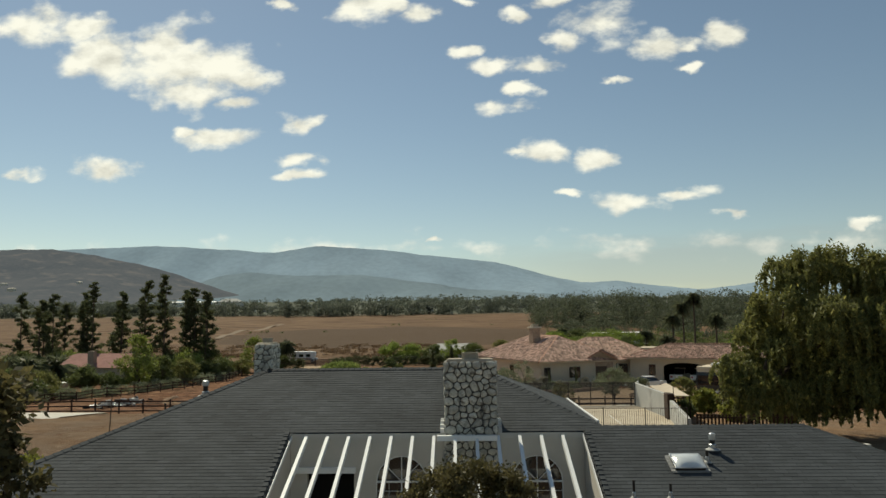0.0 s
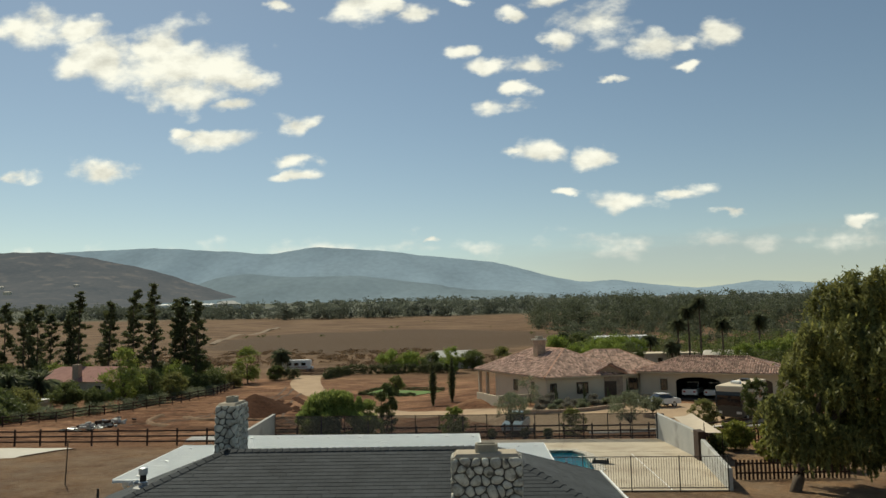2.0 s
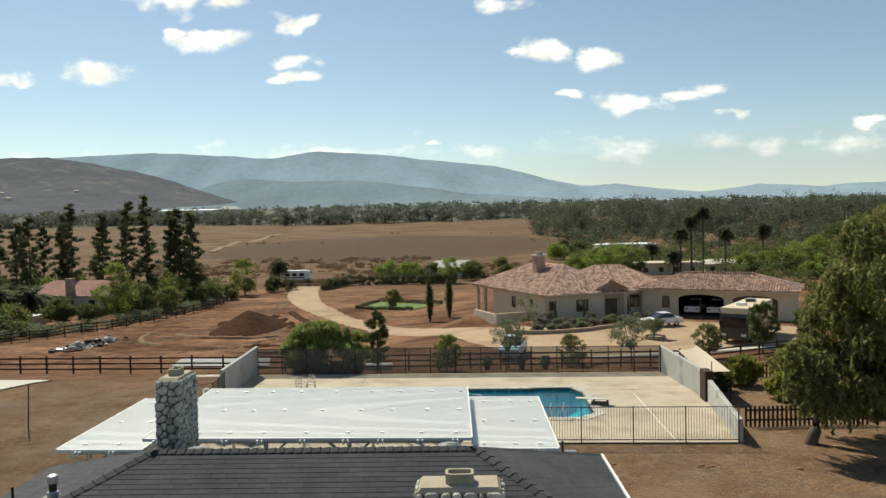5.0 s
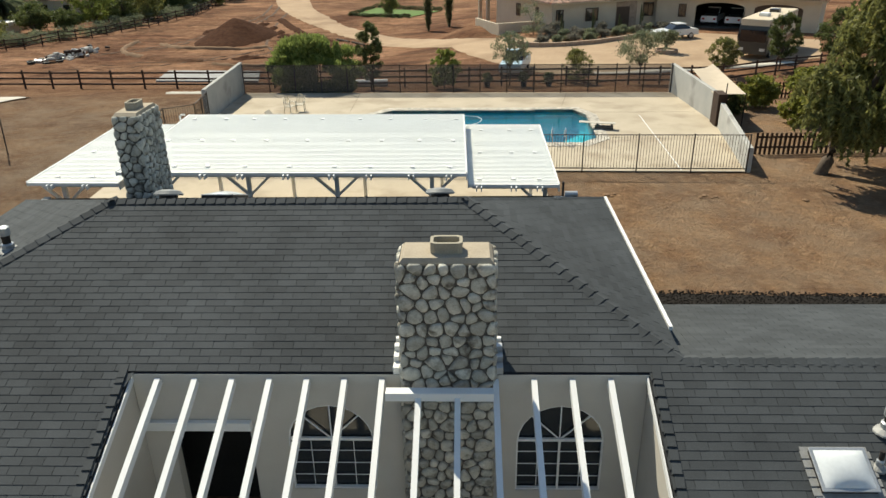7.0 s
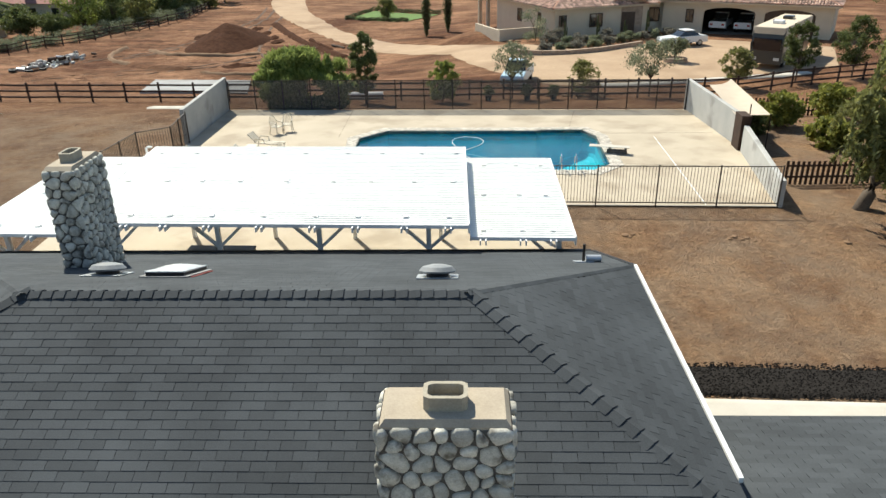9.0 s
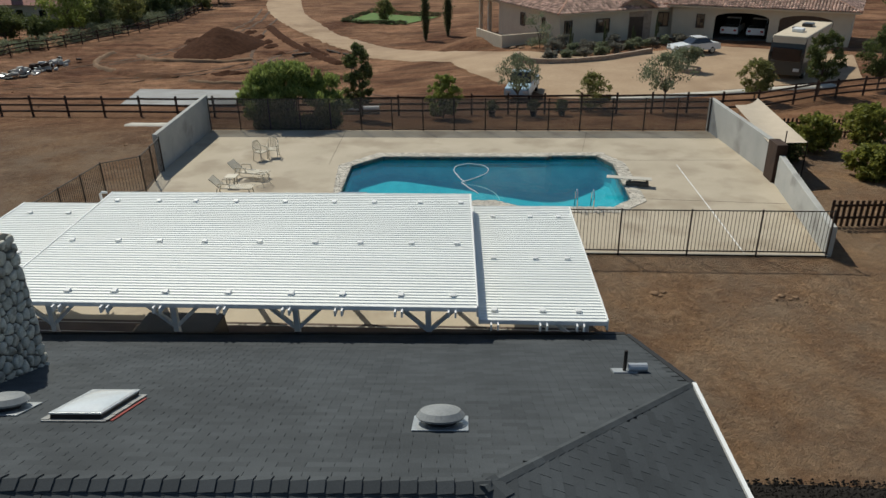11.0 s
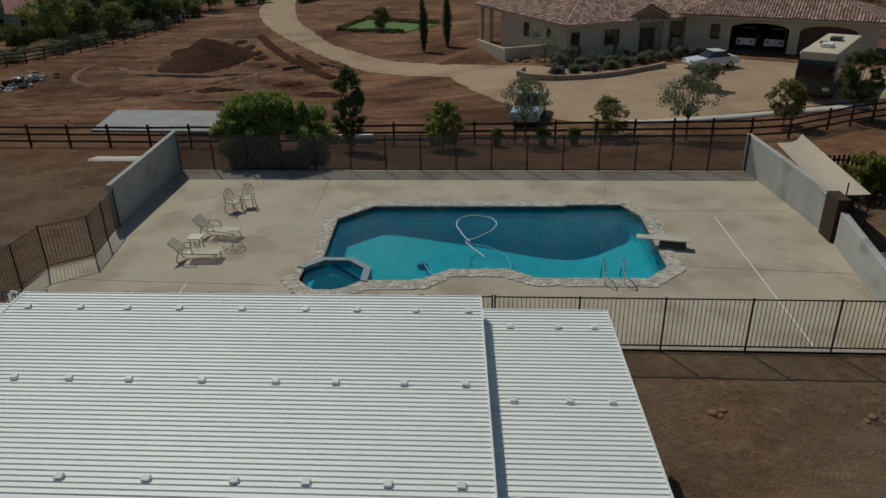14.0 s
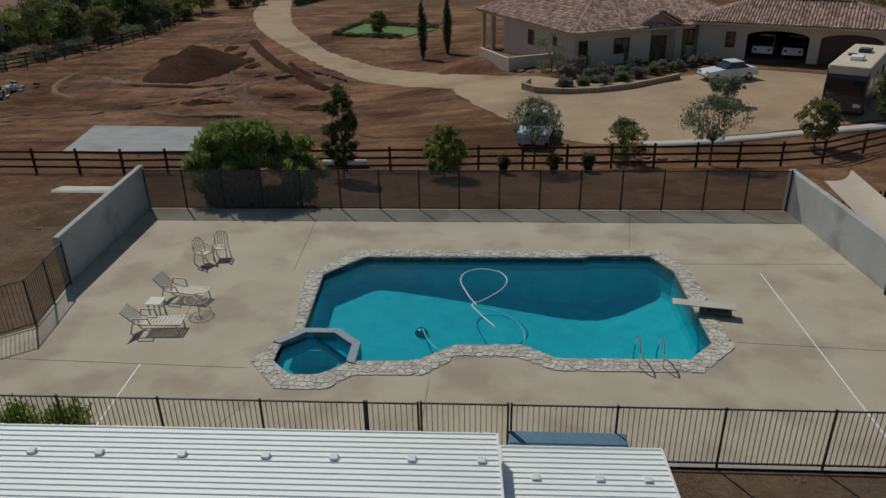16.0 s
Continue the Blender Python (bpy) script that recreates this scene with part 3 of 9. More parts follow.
def build_ground():
    xs = axis_steps(-55.0, 45.0, 0.5, 1.2, 4800.0)
    ys = axis_steps(-14.0, 100.0, 0.5, 1.12, 4800.0)
    verts = [(x, y, ground(x, y)) for y in ys for x in xs]
    n = len(xs)
    faces = [(j * n + i, j * n + i + 1, (j + 1) * n + i + 1, (j + 1) * n + i) for j in range(len(ys) - 1) for i in range(n - 1)]
    ob = new("ground", mesh_of("ground", verts, faces, M_DIRT, True))
    tagged(ob, "bare red-brown earth running out to a dry straw field", "ground", kind="structure")


build_ground()


def draped(name, material, label, category, outline_l, outline_r, lift=0.05, n=12, kind="structure"):
    """A strip that follows the ground between two lines of points."""
    rough = 0.0 if material is M_CURB else 0.22
    bm = bmesh.new()
    rows = []

    def along(line, k):
        f = k * (len(line) - 1)
        i = min(int(f), len(line) - 2)
        a, b = Vector(line[i]), Vector(line[i + 1])
        if 0 < i < len(line) - 2 or len(line) > 3:
            p0, p3 = Vector(line[max(i - 1, 0)]), Vector(line[min(i + 2, len(line) - 1)])
            t = f - i
            return 0.5 * ((2 * a) + (b - p0) * t + (2 * p0 - 5 * a + 4 * b - p3) * t * t + (3 * a - p0 - 3 * b + p3) * t ** 3)
        return a.lerp(b, f - i)
    steps = n * (max(len(outline_l), len(outline_r)) - 1)
    for s in range(steps + 1):
        a, b = along(outline_l, s / steps), along(outline_r, s / steps)
        row = []
        for j in range(9):
            p = a.lerp(b, j / 8)
            e = rough * noise.noise((p.x * 0.6, p.y * 0.6, 2)) if j in (0, 8) else 0
            x, y = p.x + e, p.y + e
            z = ground(x, y) + (lift if 0 < j < 8 else (-0.05 if lift < 0.11 else 0.02))
            row.append(bm.verts.new((x, y, z)))
        rows.append(row)
    for r0, r1 in zip(rows, rows[1:]):
        for j in range(8):
            bm.faces.new((r0[j], r0[j + 1], r1[j + 1], r1[j]))
    bmesh.ops.recalc_face_normals(bm, faces=bm.faces)
    ob = part(name, bm, material, smooth=True)
    return tagged(ob, label, category, kind=kind)


draped("road", M_ROAD, "pale packed-gravel driveway curving through bare earth", "driveway",
       [(-44.5, 147), (-41.2, 128), (-36.5, 113), (-30.8, 99.5), (-22.2, 83.5), (-13, 69), (-3, 59.5), (6, 54.5)],
       [(-38, 147), (-36.6, 136), (-30.6, 113), (-26, 101), (-18.5, 84.5), (-8.5, 72), (-0.5, 63.5), (8, 58.5)], 0.12, 34)
draped("parking_court", M_ROAD, "pale gravel parking court before the garage", "driveway",
       [(-3.5, 59.2), (-0.5, 50.0), (4.8, 41.0), (9.8, 40.9), (14, 42.0), (21.4, 44.6), (29, 47.5)], [(-1, 63.5), (2, 60.5), (5, 58.3), (9, 57.8), (16, 60.5), (22, 63), (33, 58)], 0.13)
draped("farm_track", M_TRACK, "pale dirt track across the dry field", "track", [(-134, 322), (-148, 380), (-157, 463), (-170, 560)], [(-131, 322), (-144, 380), (-153, 463), (-166, 560)], 0.3)
for k, (line, w) in enumerate(((((-46, 62), (-40, 68), (-37, 82), (-36, 98), (-39.5, 118)), 0.5), (((-44, 62), (-38.4, 68), (-35.4, 82), (-34.4, 98), (-37.9, 118)), 0.5), (((-44, 52), (-34, 56), (-26, 64), (-22, 76)), 0.45), (((-42.5, 50.5), (-33, 54.3), (-24.6, 62.8), (-20.6, 74)), 0.45), (((-20, 58), (-26, 68), (-30.5, 88), (-33, 104)), 0.45), (((-8, 44), (-16, 52), (-22, 60), (-24, 70)), 0.5))):
    draped("wheel_rut", M_RUT, "dark wheel rut pressed into bare earth", "rut", list(line), [(x + w, y) for x, y in line], 0.035)
draped("lawn", M_GRASS, "small bright green lawn patch", "lawn", [(-21, 100), (-12, 96)], [(-19, 112), (-7, 104)], 0.12)
M_PAD = stuff_mat("grey_slab_concrete", (0.25, 0.25, 0.245), (0.35, 0.35, 0.34), 0.9, 0.8, 20, 0.3, 0.004, third=(0.22, 0.20, 0.18), third_at=0.6, third_scale=0.4)
bm = bmesh.new()
top = [bm.verts.new(p) for p in ((-26.7, 39.9, -2.22), (-18.0, 39.3, -2.17), (-20.8, 48.8, -3.16), (-29.7, 49.4, -3.18))]
low = [bm.verts.new((v.co.x, v.co.y, v.co.z - 0.5)) for v in top]
bm.faces.new(top)
bm.faces.new(low[::-1])
for i in range(4):
    bm.faces.new((top[i], low[i], low[(i + 1) % 4], top[(i + 1) % 4]))
bmesh.ops.recalc_face_normals(bm, faces=bm.faces)
tagged(part("concrete_pad", bm, M_PAD), "grey concrete slab set in the earth", "slab", kind="structure")
draped("gravel_strip", M_GRAVEL, "strip of dark loose gravel beside the house", "gravel", [(3.5, 0.45), (18, 0.4)], [(3.5, -0.85), (18, -0.9)], 0.05)
draped("walkway", M_CURB, "narrow cream concrete walkway beside dark gravel", "path", [(3.5, -0.85), (18, -0.9)], [(3.5, -2.2), (18, -2.2)], 0.10)
draped("pale_yard_slab", M_CURB, "pale concrete yard slab in bare earth", "slab", [(-37, 27.5), (-29, 27.5)], [(-37, 22.0), (-30.5, 22.0)], 0.08)
draped("small_slab", M_CURB, "small pale concrete footing", "slab", [(-21.3, 30.8), (-18.6, 30.7)], [(-21.3, 29.5), (-18.4, 29.3)], 0.10)

# ---- pool and deck ----
POOL = [(-5.75, 15.85), (-5.9, 19.2), (-4.7, 20.55), (2.7, 20.62), (2.95, 20.78), (4.95, 20.8), (5.5, 19.6), (5.52, 15.35), (4.75, 14.53), (1.3, 14.48), (0.42, 15.11), (-1.4, 15.07), (-2.4, 14.28), (-4.1, 14.21)]
SPA_C, SPA_R = (-5.22, 14.53), 1.05
OUTER = [(-6.05, 15.7), (-6.5, 19.3), (-4.95, 21.1), (2.7, 21.2), (5.25, 21.35), (6.05, 19.75), (6.1, 15.15), (4.95, 13.92), (1.15, 13.9), (0.25, 14.5), (-1.3, 14.45), (-2.15, 13.6), (-3.95, 13.55), (-4.55, 12.9), (-5.85, 12.9), (-6.8, 14.1)]


def spa_ring(r, n=8):
    return [(SPA_C[0] + r * math.cos(math.pi * (2 * k + 1) / n), SPA_C[1] + r * math.sin(math.pi * (2 * k + 1) / n)) for k in range(n)]


def plate_with_hole(outer, hole, z1, z0):
    """A slab with one hole, both outlines counter-clockwise."""
    bm = bmesh.new()
    for line in (outer, hole):
        vs = [bm.verts.new((x, y, z1)) for x, y in line]
        for a, b in zip(vs, vs[1:] + vs[:1]):
            bm.edges.new((a, b))
    bmesh.ops.triangle_fill(bm, use_beauty=True, edges=bm.edges[:])
    rim = [e for e in bm.edges if e.is_boundary]
    r = bmesh.ops.extrude_edge_only(bm, edges=rim)
    for v in r["geom"]:
        if isinstance(v, bmesh.types.BMVert):
            v.co.z = z0
    bmesh.ops.recalc_face_normals(bm, faces=bm.faces)
    return bm


DECK = [(-14.2, 2.3), (2.7, 2.3), (2.7, 10.45), (10.75, 10.45), (11.6, 18.0), (11.0, 25.0), (-14.35, 25.0), (-14.0, 18.0), (-13.6, 15.7), (-14.75, 14.8), (-14.75, 10.45)]
OUT_CCW = OUTER[::-1]
deck = part("pool_deck", plate_with_hole(DECK, OUT_CCW, 0.0, -0.42), M_CONCRETE)
tagged(deck, "tan broom-finished concrete pool deck with straight joints", "pool deck", kind="structure")
M_JOINT = stuff_mat("deck_joint", (0.17, 0.145, 0.11), (0.24, 0.205, 0.16), 0.95, 3, 30, 0.2)
for a, b, w, mt in (((8.22, 19.6), (8.27, 10.6), 0.034, M_WHITE), ((-6.95, 19.4), (-7.2, 24.9), 0.016, M_JOINT), ((-6.3, 12.6), (-7.1, 10.5), 0.016, M_JOINT), ((-9.7, 13.9), (-9.6, 10.6), 0.03, M_WHITE),
                    ((-13.6, 14.05), (-6.85, 13.8), 0.016, M_JOINT), ((4.4, 21.5), (5.0, 24.9), 0.016, M_JOINT), ((6.2, 15.4), (11.2, 15.0), 0.016, M_JOINT), ((-2.0, 13.4), (-2.1, 10.6), 0.016, M_JOINT), ((6.0, 20.2), (11.2, 20.3), 0.016, M_JOINT)):
    part("joint_light_line", beam((*a, 0.003), (*b, 0.003), w, 0.004), mt, deck)


def depth_at(x):
    return lerp_table(x, [(-6, 0.85), (-4.0, 0.9), (-1.0, 1.25), (2.0, 1.65), (3.6, 1.75), (4.8, 1.3), (5.6, 1.1)])


def build_pool():
    pool = thing("swimming_pool", "turquoise plastered swimming pool, full, with angled corners", "pool", kind="")
    n = len(POOL)
    # vertical walls, denser than the corners so that the floor can slope
    pts = []
    for (ax, ay), (bx, by) in zip(POOL, POOL[1:] + POOL[:1]):
        k = max(1, int(math.hypot(bx - ax, by - ay) / 0.5))
        pts += [(ax + (bx - ax) * i / k, ay + (by - ay) * i / k) for i in range(k)]
    cx, cy = 0.2, 17.6
    tile = bmesh.new()
    top = [tile.verts.new((x, y, -0.03)) for x, y in pts]
    low = [tile.verts.new((x, y, -0.30)) for x, y in pts]
    for i in range(len(pts)):
        j = (i + 1) % len(pts)
        tile.faces.new((top[i], low[i], low[j], top[j]))
    part("waterline_tile", tile, M_TILE, pool, "dark blue tile band at the waterline")
    bm = bmesh.new()
    rings = []
    for k, (s, d) in enumerate(((1.0, None), (1.0, 0.8), (0.985, 0.93), (0.95, 1.0), (0.75, 1.0), (0.5, 1.0), (0.25, 1.0))):
        ring = []
        for x, y in pts:
            px, py = cx + (x - cx) * s, cy + (y - cy) * s
            ring.append(bm.verts.new((px, py, -0.30 if d is None else -depth_at(px) * d)))
        rings.append(ring)
    for a, b in zip(rings, rings[1:]):
        for i in range(len(pts)):
            j = (i + 1) % len(pts)
            bm.faces.new((a[i], b[i], b[j], a[j]))
    bm.faces.new(rings[-1])
    bmesh.ops.recalc_face_normals(bm, faces=bm.faces)
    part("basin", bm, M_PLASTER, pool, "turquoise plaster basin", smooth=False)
    # spa basin with bench ring
    bm = bmesh.new()
    prof = ((1.0, -0.02), (1.0, -0.32), (0.66, -0.33), (0.62, -0.85), (0.0001, -0.86))
    rs = [[bm.verts.new((x, y, z)) for x, y in spa_ring(SPA_R * s)] for s, z in prof]
    for a, b in zip(rs, rs[1:]):
        for i in range(8):
            bm.faces.new((a[i], b[i], b[(i + 1) % 8], a[(i + 1) % 8]))
    bmesh.ops.recalc_face_normals(bm, faces=bm.faces)
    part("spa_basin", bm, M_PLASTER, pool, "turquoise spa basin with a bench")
    # raised rim between spa and pool
    ring = spa_ring(SPA_R + 0.02)
    outer = spa_ring(SPA_R + 0.27)
    for k in (7, 0, 1, 2):
        a, b, c, d = ring[k % 8], ring[(k + 1) % 8], outer[(k + 1) % 8], outer[k % 8]
        part("spa_rim", prism([d, c, b, a][::-1], -0.9, 0.06), M_RIM, pool, "blue-grey tiled spa rim")
    bm = bmesh.new()
    bm.faces.new([bm.verts.new((x, y, -0.14)) for x, y in POOL[::-1]])
    w = part("water", bm, M_WATER, pool, "clear still water with a slight ripple")
    w.visible_shadow = False
    bm = bmesh.new()
    bm.faces.new([bm.verts.new((x, y, -0.10)) for x, y in spa_ring(SPA_R - 0.005)])
    w = part("spa_water", bm, M_WATER, pool)
    w.visible_shadow = False
    return pool


def water_mat():
    """Clear water: tinted see-through under a rippled glossy surface."""
    m = bpy.data.materials.new("water")
    m.use_nodes = True
    nt = m.node_tree
    N, L = nt.nodes.new, nt.links.new
    nt.nodes.remove(nt.nodes["Principled BSDF"])
    tr, gl, fr, mx = N("ShaderNodeBsdfTransparent"), N("ShaderNodeBsdfGlossy"), N("ShaderNodeFresnel"), N("ShaderNodeMixShader")
    tr.inputs[0].default_value = (0.31, 0.85, 0.91, 1)
    gl.inputs[1].default_value = 0.04
    fr.inputs[0].default_value = 1.33
    no, bp, geo = N("ShaderNodeTexNoise"), N("ShaderNodeBump"), N("ShaderNodeNewGeometry")
    no.inputs["Scale"].default_value, no.inputs["Detail"].default_value = 5.0, 4
    L(geo.outputs["Position"], no.inputs["Vector"])
    bp.inputs["Strength"].default_value, bp.inputs["Distance"].default_value = 0.25, 0.02
    L(no.outputs[0], bp.inputs["Height"])
    L(bp.outputs[0], gl.inputs["Normal"])
    L(bp.outputs[0], fr.inputs["Normal"])
    murk, body = N("ShaderNodeBsdfDiffuse"), N("ShaderNodeMixShader")
    murk.inputs[0].default_value = (0.004, 0.195, 0.345, 1)
    body.inputs[0].default_value = 0.22
    L(tr.outputs[0], body.inputs[1])
    L(murk.outputs[0], body.inputs[2])
    L(fr.outputs[0], mx.inputs[0])
    L(body.outputs[0], mx.inputs[1])
    L(gl.outputs[0], mx.inputs[2])
    L(mx.outputs[0], nt.nodes["Material Output"].inputs[0])
    return m


M_WATER = water_mat()
M_RIM = stuff_mat("blue_grey_tile", (0.16, 0.22, 0.26), (0.24, 0.30, 0.34), 0.5, 6, 40, 0.1)
build_pool()

# ---- walls round the pool ----
def wall_run(name, a, b, z0, za, zb, thick, material, label, cap=True):
    """A wall between two points with a level or sloping top."""
    a, b = Vector((*a, 0)), Vector((*b, 0))
    d = (b - a).normalized()
    s = Vector((-d.y, d.x, 0)) * thick / 2
    bm = bmesh.new()
    n = 12
    cols = []
    for i in range(n + 1):
        k = i / n
        p = a.lerp(b, k)
        zt = za + (zb - za) * k
        cols.append([bm.verts.new((*(p + q).xy, z)) for q, z in ((s, z0), (s, zt - 0.02), (s * 0.85, zt), (-s * 0.85, zt), (-s, zt - 0.02), (-s, z0))])
    for c0, c1 in zip(cols, cols[1:]):
        for j in range(5):
            bm.faces.new((c0[j], c0[j + 1], c1[j + 1], c1[j]))
    bm.faces.new(cols[0])
    bm.faces.new(cols[-1][::-1])
    bmesh.ops.recalc_face_normals(bm, faces=bm.faces)
    ob = part(name, bm, material)
    return tagged(ob, label, "wall", kind="structure")


wall_run("wall_west", (-14.35, 25.1), (-14.15, 18.4), -1.2, 1.80, 1.62, 0.2, M_BLOCK, "grey plastered block wall beside the pool deck")
wall_run("wall_east", (11.06, 25.3), (11.72, 18.35), -1.2, 1.60, 1.42, 0.22, M_BLOCK, "grey plastered block wall with a dark end pier")
wall_run("wall_southeast", (11.62, 17.2), (10.85, 10.55), -1.0, 1.18, 0.95, 0.22, M_BLOCK, "low grey plastered block wall ending at a fence")
pier = part("gate_pier", box(11.42, 11.85, 17.35, 18.3, -0.4, 1.55, 0.02), M_DARKWOOD)
tagged(pier, "dark brown timber gate closing a gap in the wall", "gate")
kerb = part("fence_kerb", box(-14.7, 10.9, 10.45, 10.56, -0.6, 0.012, 0.01), M_MORTAR_PALE)
tagged(kerb, "low concrete kerb under the black fence", "kerb", kind="structure")

# ---- iron fence ----
def fence_run(a, b, label, group, z0=0.03, z1=1.5, bays=None, screen=False):
    """Black iron fence: posts, two rails and pickets per bay, from a to b."""
    a, b = Vector((*a, 0)), Vector((*b, 0))
    length = (b - a).length
    bays = bays or max(1, round(length / 2.1))
    ang = math.degrees(math.atan2(b.y - a.y, b.x - a.x))
    f = thing("iron_fence", label, "fence", pose(a.x, a.y, 0, 0, 0, ang), group)
    w = length / bays
    post_me = None
    for i in range(bays + 1):
        if post_me is None:
            o = part("post", box(-0.023, 0.023, -0.023, 0.023, z0 - 0.3, z1 + 0.05, 0.006), M_IRON, f)
            post_me = o.data
        else:
            o = new("post", post_me)
            o.parent = f
        o.matrix_basis = pose(i * w, 0, 0)
    part("top_rail", beam((0, 0, z1), (length, 0, z1), 0.028, 0.03), M_IRON, f)
    part("bottom_rail", beam((0, 0, z0 + 0.09), (length, 0, z0 + 0.09), 0.03, 0.035), M_IRON, f)
    n = max(2, round(w / 0.115))
    me = None
    for i in range(bays):
        for k in range(1, n):
            if me is None:
                o = part("picket", box(-0.0065, 0.0065, -0.0065, 0.0065, z0 + 0.05, z1), M_IRON, f)
                me = o.data
            else:
                o = new("picket", me)
                o.parent = f
            o.matrix_basis = pose(i * w + k * w / n, 0, 0)
    return f


fence_run((10.75, 10.47), (-0.05, 10.47), "black wrought-iron picket fence along the pool deck", "pool fences", bays=5)
fence_run((-0.12, 10.47), (-1.92, 10.47), "black wrought-iron fence gate panel by the deck", "pool fences", bays=1)
fence_run((-1.98, 10.45), (-3.05, 10.45), "narrow black wrought-iron gate panel in the fence", "pool fences", bays=1)
fence_run((-3.1, 10.45), (-14.1, 10.45), "black wrought-iron picket fence before clipped plants", "pool fences", bays=5)
fence_run((-13.95, 18.3), (-13.6, 15.7), "black wrought-iron fence joining the grey wall", "pool fences", bays=2)
fence_run((-13.6, 15.7), (-14.75, 14.8), "short return of black iron fence", "pool fences", bays=1)
fence_run((-14.75, 14.8), (-14.9, 10.6), "black wrought-iron fence at the deck's edge", "pool fences", bays=3)


def mesh_mat():
    """Dark woven screen, half see-through."""
    m = stuff_mat("screen_mesh", (0.085, 0.074, 0.068), (0.12, 0.105, 0.096), 0.9, 6, 50, 0.0)
    nt = m.node_tree
    N, L = nt.nodes.new, nt.links.new
    tr, mx = N("ShaderNodeBsdfTransparent"), N("ShaderNodeMixShader")
    mx.inputs[0].default_value = 0.62
    L(tr.outputs[0], mx.inputs[1])
    L(nt.nodes["Principled BSDF"].outputs[0], mx.inputs[2])
    L(mx.outputs[0], nt.nodes["Material Output"].inputs[0])
    return m


M_MESH = mesh_mat()


def screen_fence(a, b, bays, z1=1.62):
    a, b = Vector((*a, 0)), Vector((*b, 0))
    length = (b - a).length
    ang = math.degrees(math.atan2(b.y - a.y, b.x - a.x))
    f = thing("screened_fence", "dark metal fence with brown see-through windscreen mesh", "fence", pose(a.x, a.y, 0, 0, 0, ang))
    w = length / bays
    for i in range(bays + 1):
        part("post", tube([(i * w, 0, -1.2), (i * w, 0, z1 + 0.06)], 0.032, 8), M_BLACK, f)
    part("top_rail", tube([(0, 0, z1), (length, 0, z1)], 0.022, 6), M_BLACK, f)
    part("bottom_rail", tube([(0, 0, 0.06), (length, 0, 0.06)], 0.022, 6), M_BLACK, f)
    for i in range(bays):
        bm = bmesh.new()
        nx, nz = 6, 4
        g = [[bm.verts.new((i * w + 0.03 + (w - 0.06) * p / nx, 0.02 * noise.noise((i * 3 + p, q, 1.5)), 0.04 + (z1 - 0.06) * q / nz)) for q in range(nz + 1)] for p in range(nx + 1)]
        for p in range(nx):
            for q in range(nz):
                bm.faces.new((g[p][q], g[p + 1][q], g[p + 1][q + 1], g[p][q + 1]))
        part("screen", bm, M_MESH, f, smooth=True)
    return f


screen_fence((-14.25, 24.95), (10.95, 24.95), 16)

# ---- timber rail fences ----
def rail_fence(points, label, spacing=2.4, h=1.25, rails=3):
    f = thing("rail_fence", label, "fence", group="ranch rail fences")
    tops = []
    for (ax, ay), (bx, by) in zip(points, points[1:]):
        d = math.hypot(bx - ax, by - ay)
        n = max(1, round(d / spacing))
        tops += [(ax + (bx - ax) * i / n, ay + (by - ay) * i / n) for i in range(n)]
    tops.append(points[-1])
    me = None
    for x, y in tops:
        if me is None:
            o = part("post", box(-0.06, 0.06, -0.06, 0.06, -0.4, h + 0.12, 0.015), M_DARKWOOD, f)
            me = o.data
        else:
            o = new("post", me)
            o.parent = f
        o.matrix_basis = pose(x, y, ground(x, y), 0, 0, random.uniform(-5, 5))
    for (ax, ay), (bx, by) in zip(tops, tops[1:]):
        za, zb = ground(ax, ay), ground(bx, by)
        for k in range(rails):
            z = h * (k + 1) / rails - 0.08
            part("rail", beam((ax, ay, za + z + random.uniform(-0.02, 0.02)), (bx, by, zb + z), 0.05, 0.12), M_DARKWOOD, f)
    return f


rail_fence([(-48, 35.6), (-30, 34.6), (-20, 34.2), (-8, 34.6), (6, 35.3), (15, 35.9), (17.4, 36.5), (20.4, 38.4), (24, 40.4), (30.6, 42.8), (38, 46)], "dark brown three-rail timber ranch fence on bare earth")
rail_fence([(-59.5, 60), (-55.7, 68.4), (-51.6, 80.7), (-49, 88.1), (-47.1, 100.3), (-48.9, 115.6)], "dark brown ranch fence along a planted border", 2.6)

# ---- patio cover ----
def ribbed_roof(u0a, u1a, u0b, u1b, v0, v1, za, zb, pitch=0.117):
    """Ribbed metal sheet from near edge v0 to far edge v1; the ribs run along u."""
    bm = bmesh.new()
    prof = []
    v = v0
    while v < v1 - 1e-6:
        prof += [(v, 0.0), (v + pitch * 0.52, 0.0), (v + pitch * 0.66, 0.019), (v + pitch * 0.86, 0.019)]
        v += pitch
    prof.append((v1, 0.0))
    rows = []
    for v, dz in prof:
        k = (v - v0) / (v1 - v0)
        z = za + (zb - za) * k + dz
        ul, ur = u0a + (u0b - u0a) * k, u1a + (u1b - u1a) * k
        rows.append([bm.verts.new((ul, v, z)), bm.verts.new((ur, v, z))])
    for a, b in zip(rows, rows[1:]):
        bm.faces.new((a[0], a[1], b[1], b[0]))
    bm.normal_update()
    bmesh.ops.solidify(bm, geom=bm.faces[:], thickness=0.02)
    bmesh.ops.recalc_face_normals(bm, faces=bm.faces)
    return bm


def wedge_cap():
    """A small folded metal cap, taller at its upper end."""
    bm = box(-0.07, 0.07, -0.055, 0.055, 0, 0.046, 0.01)
    for v in bm.verts:
        if v.co.z > 0.023:
            v.co.z *= 0.72 + 4.0 * (v.co.y + 0.055)
            v.co.x *= 0.86
    return bm


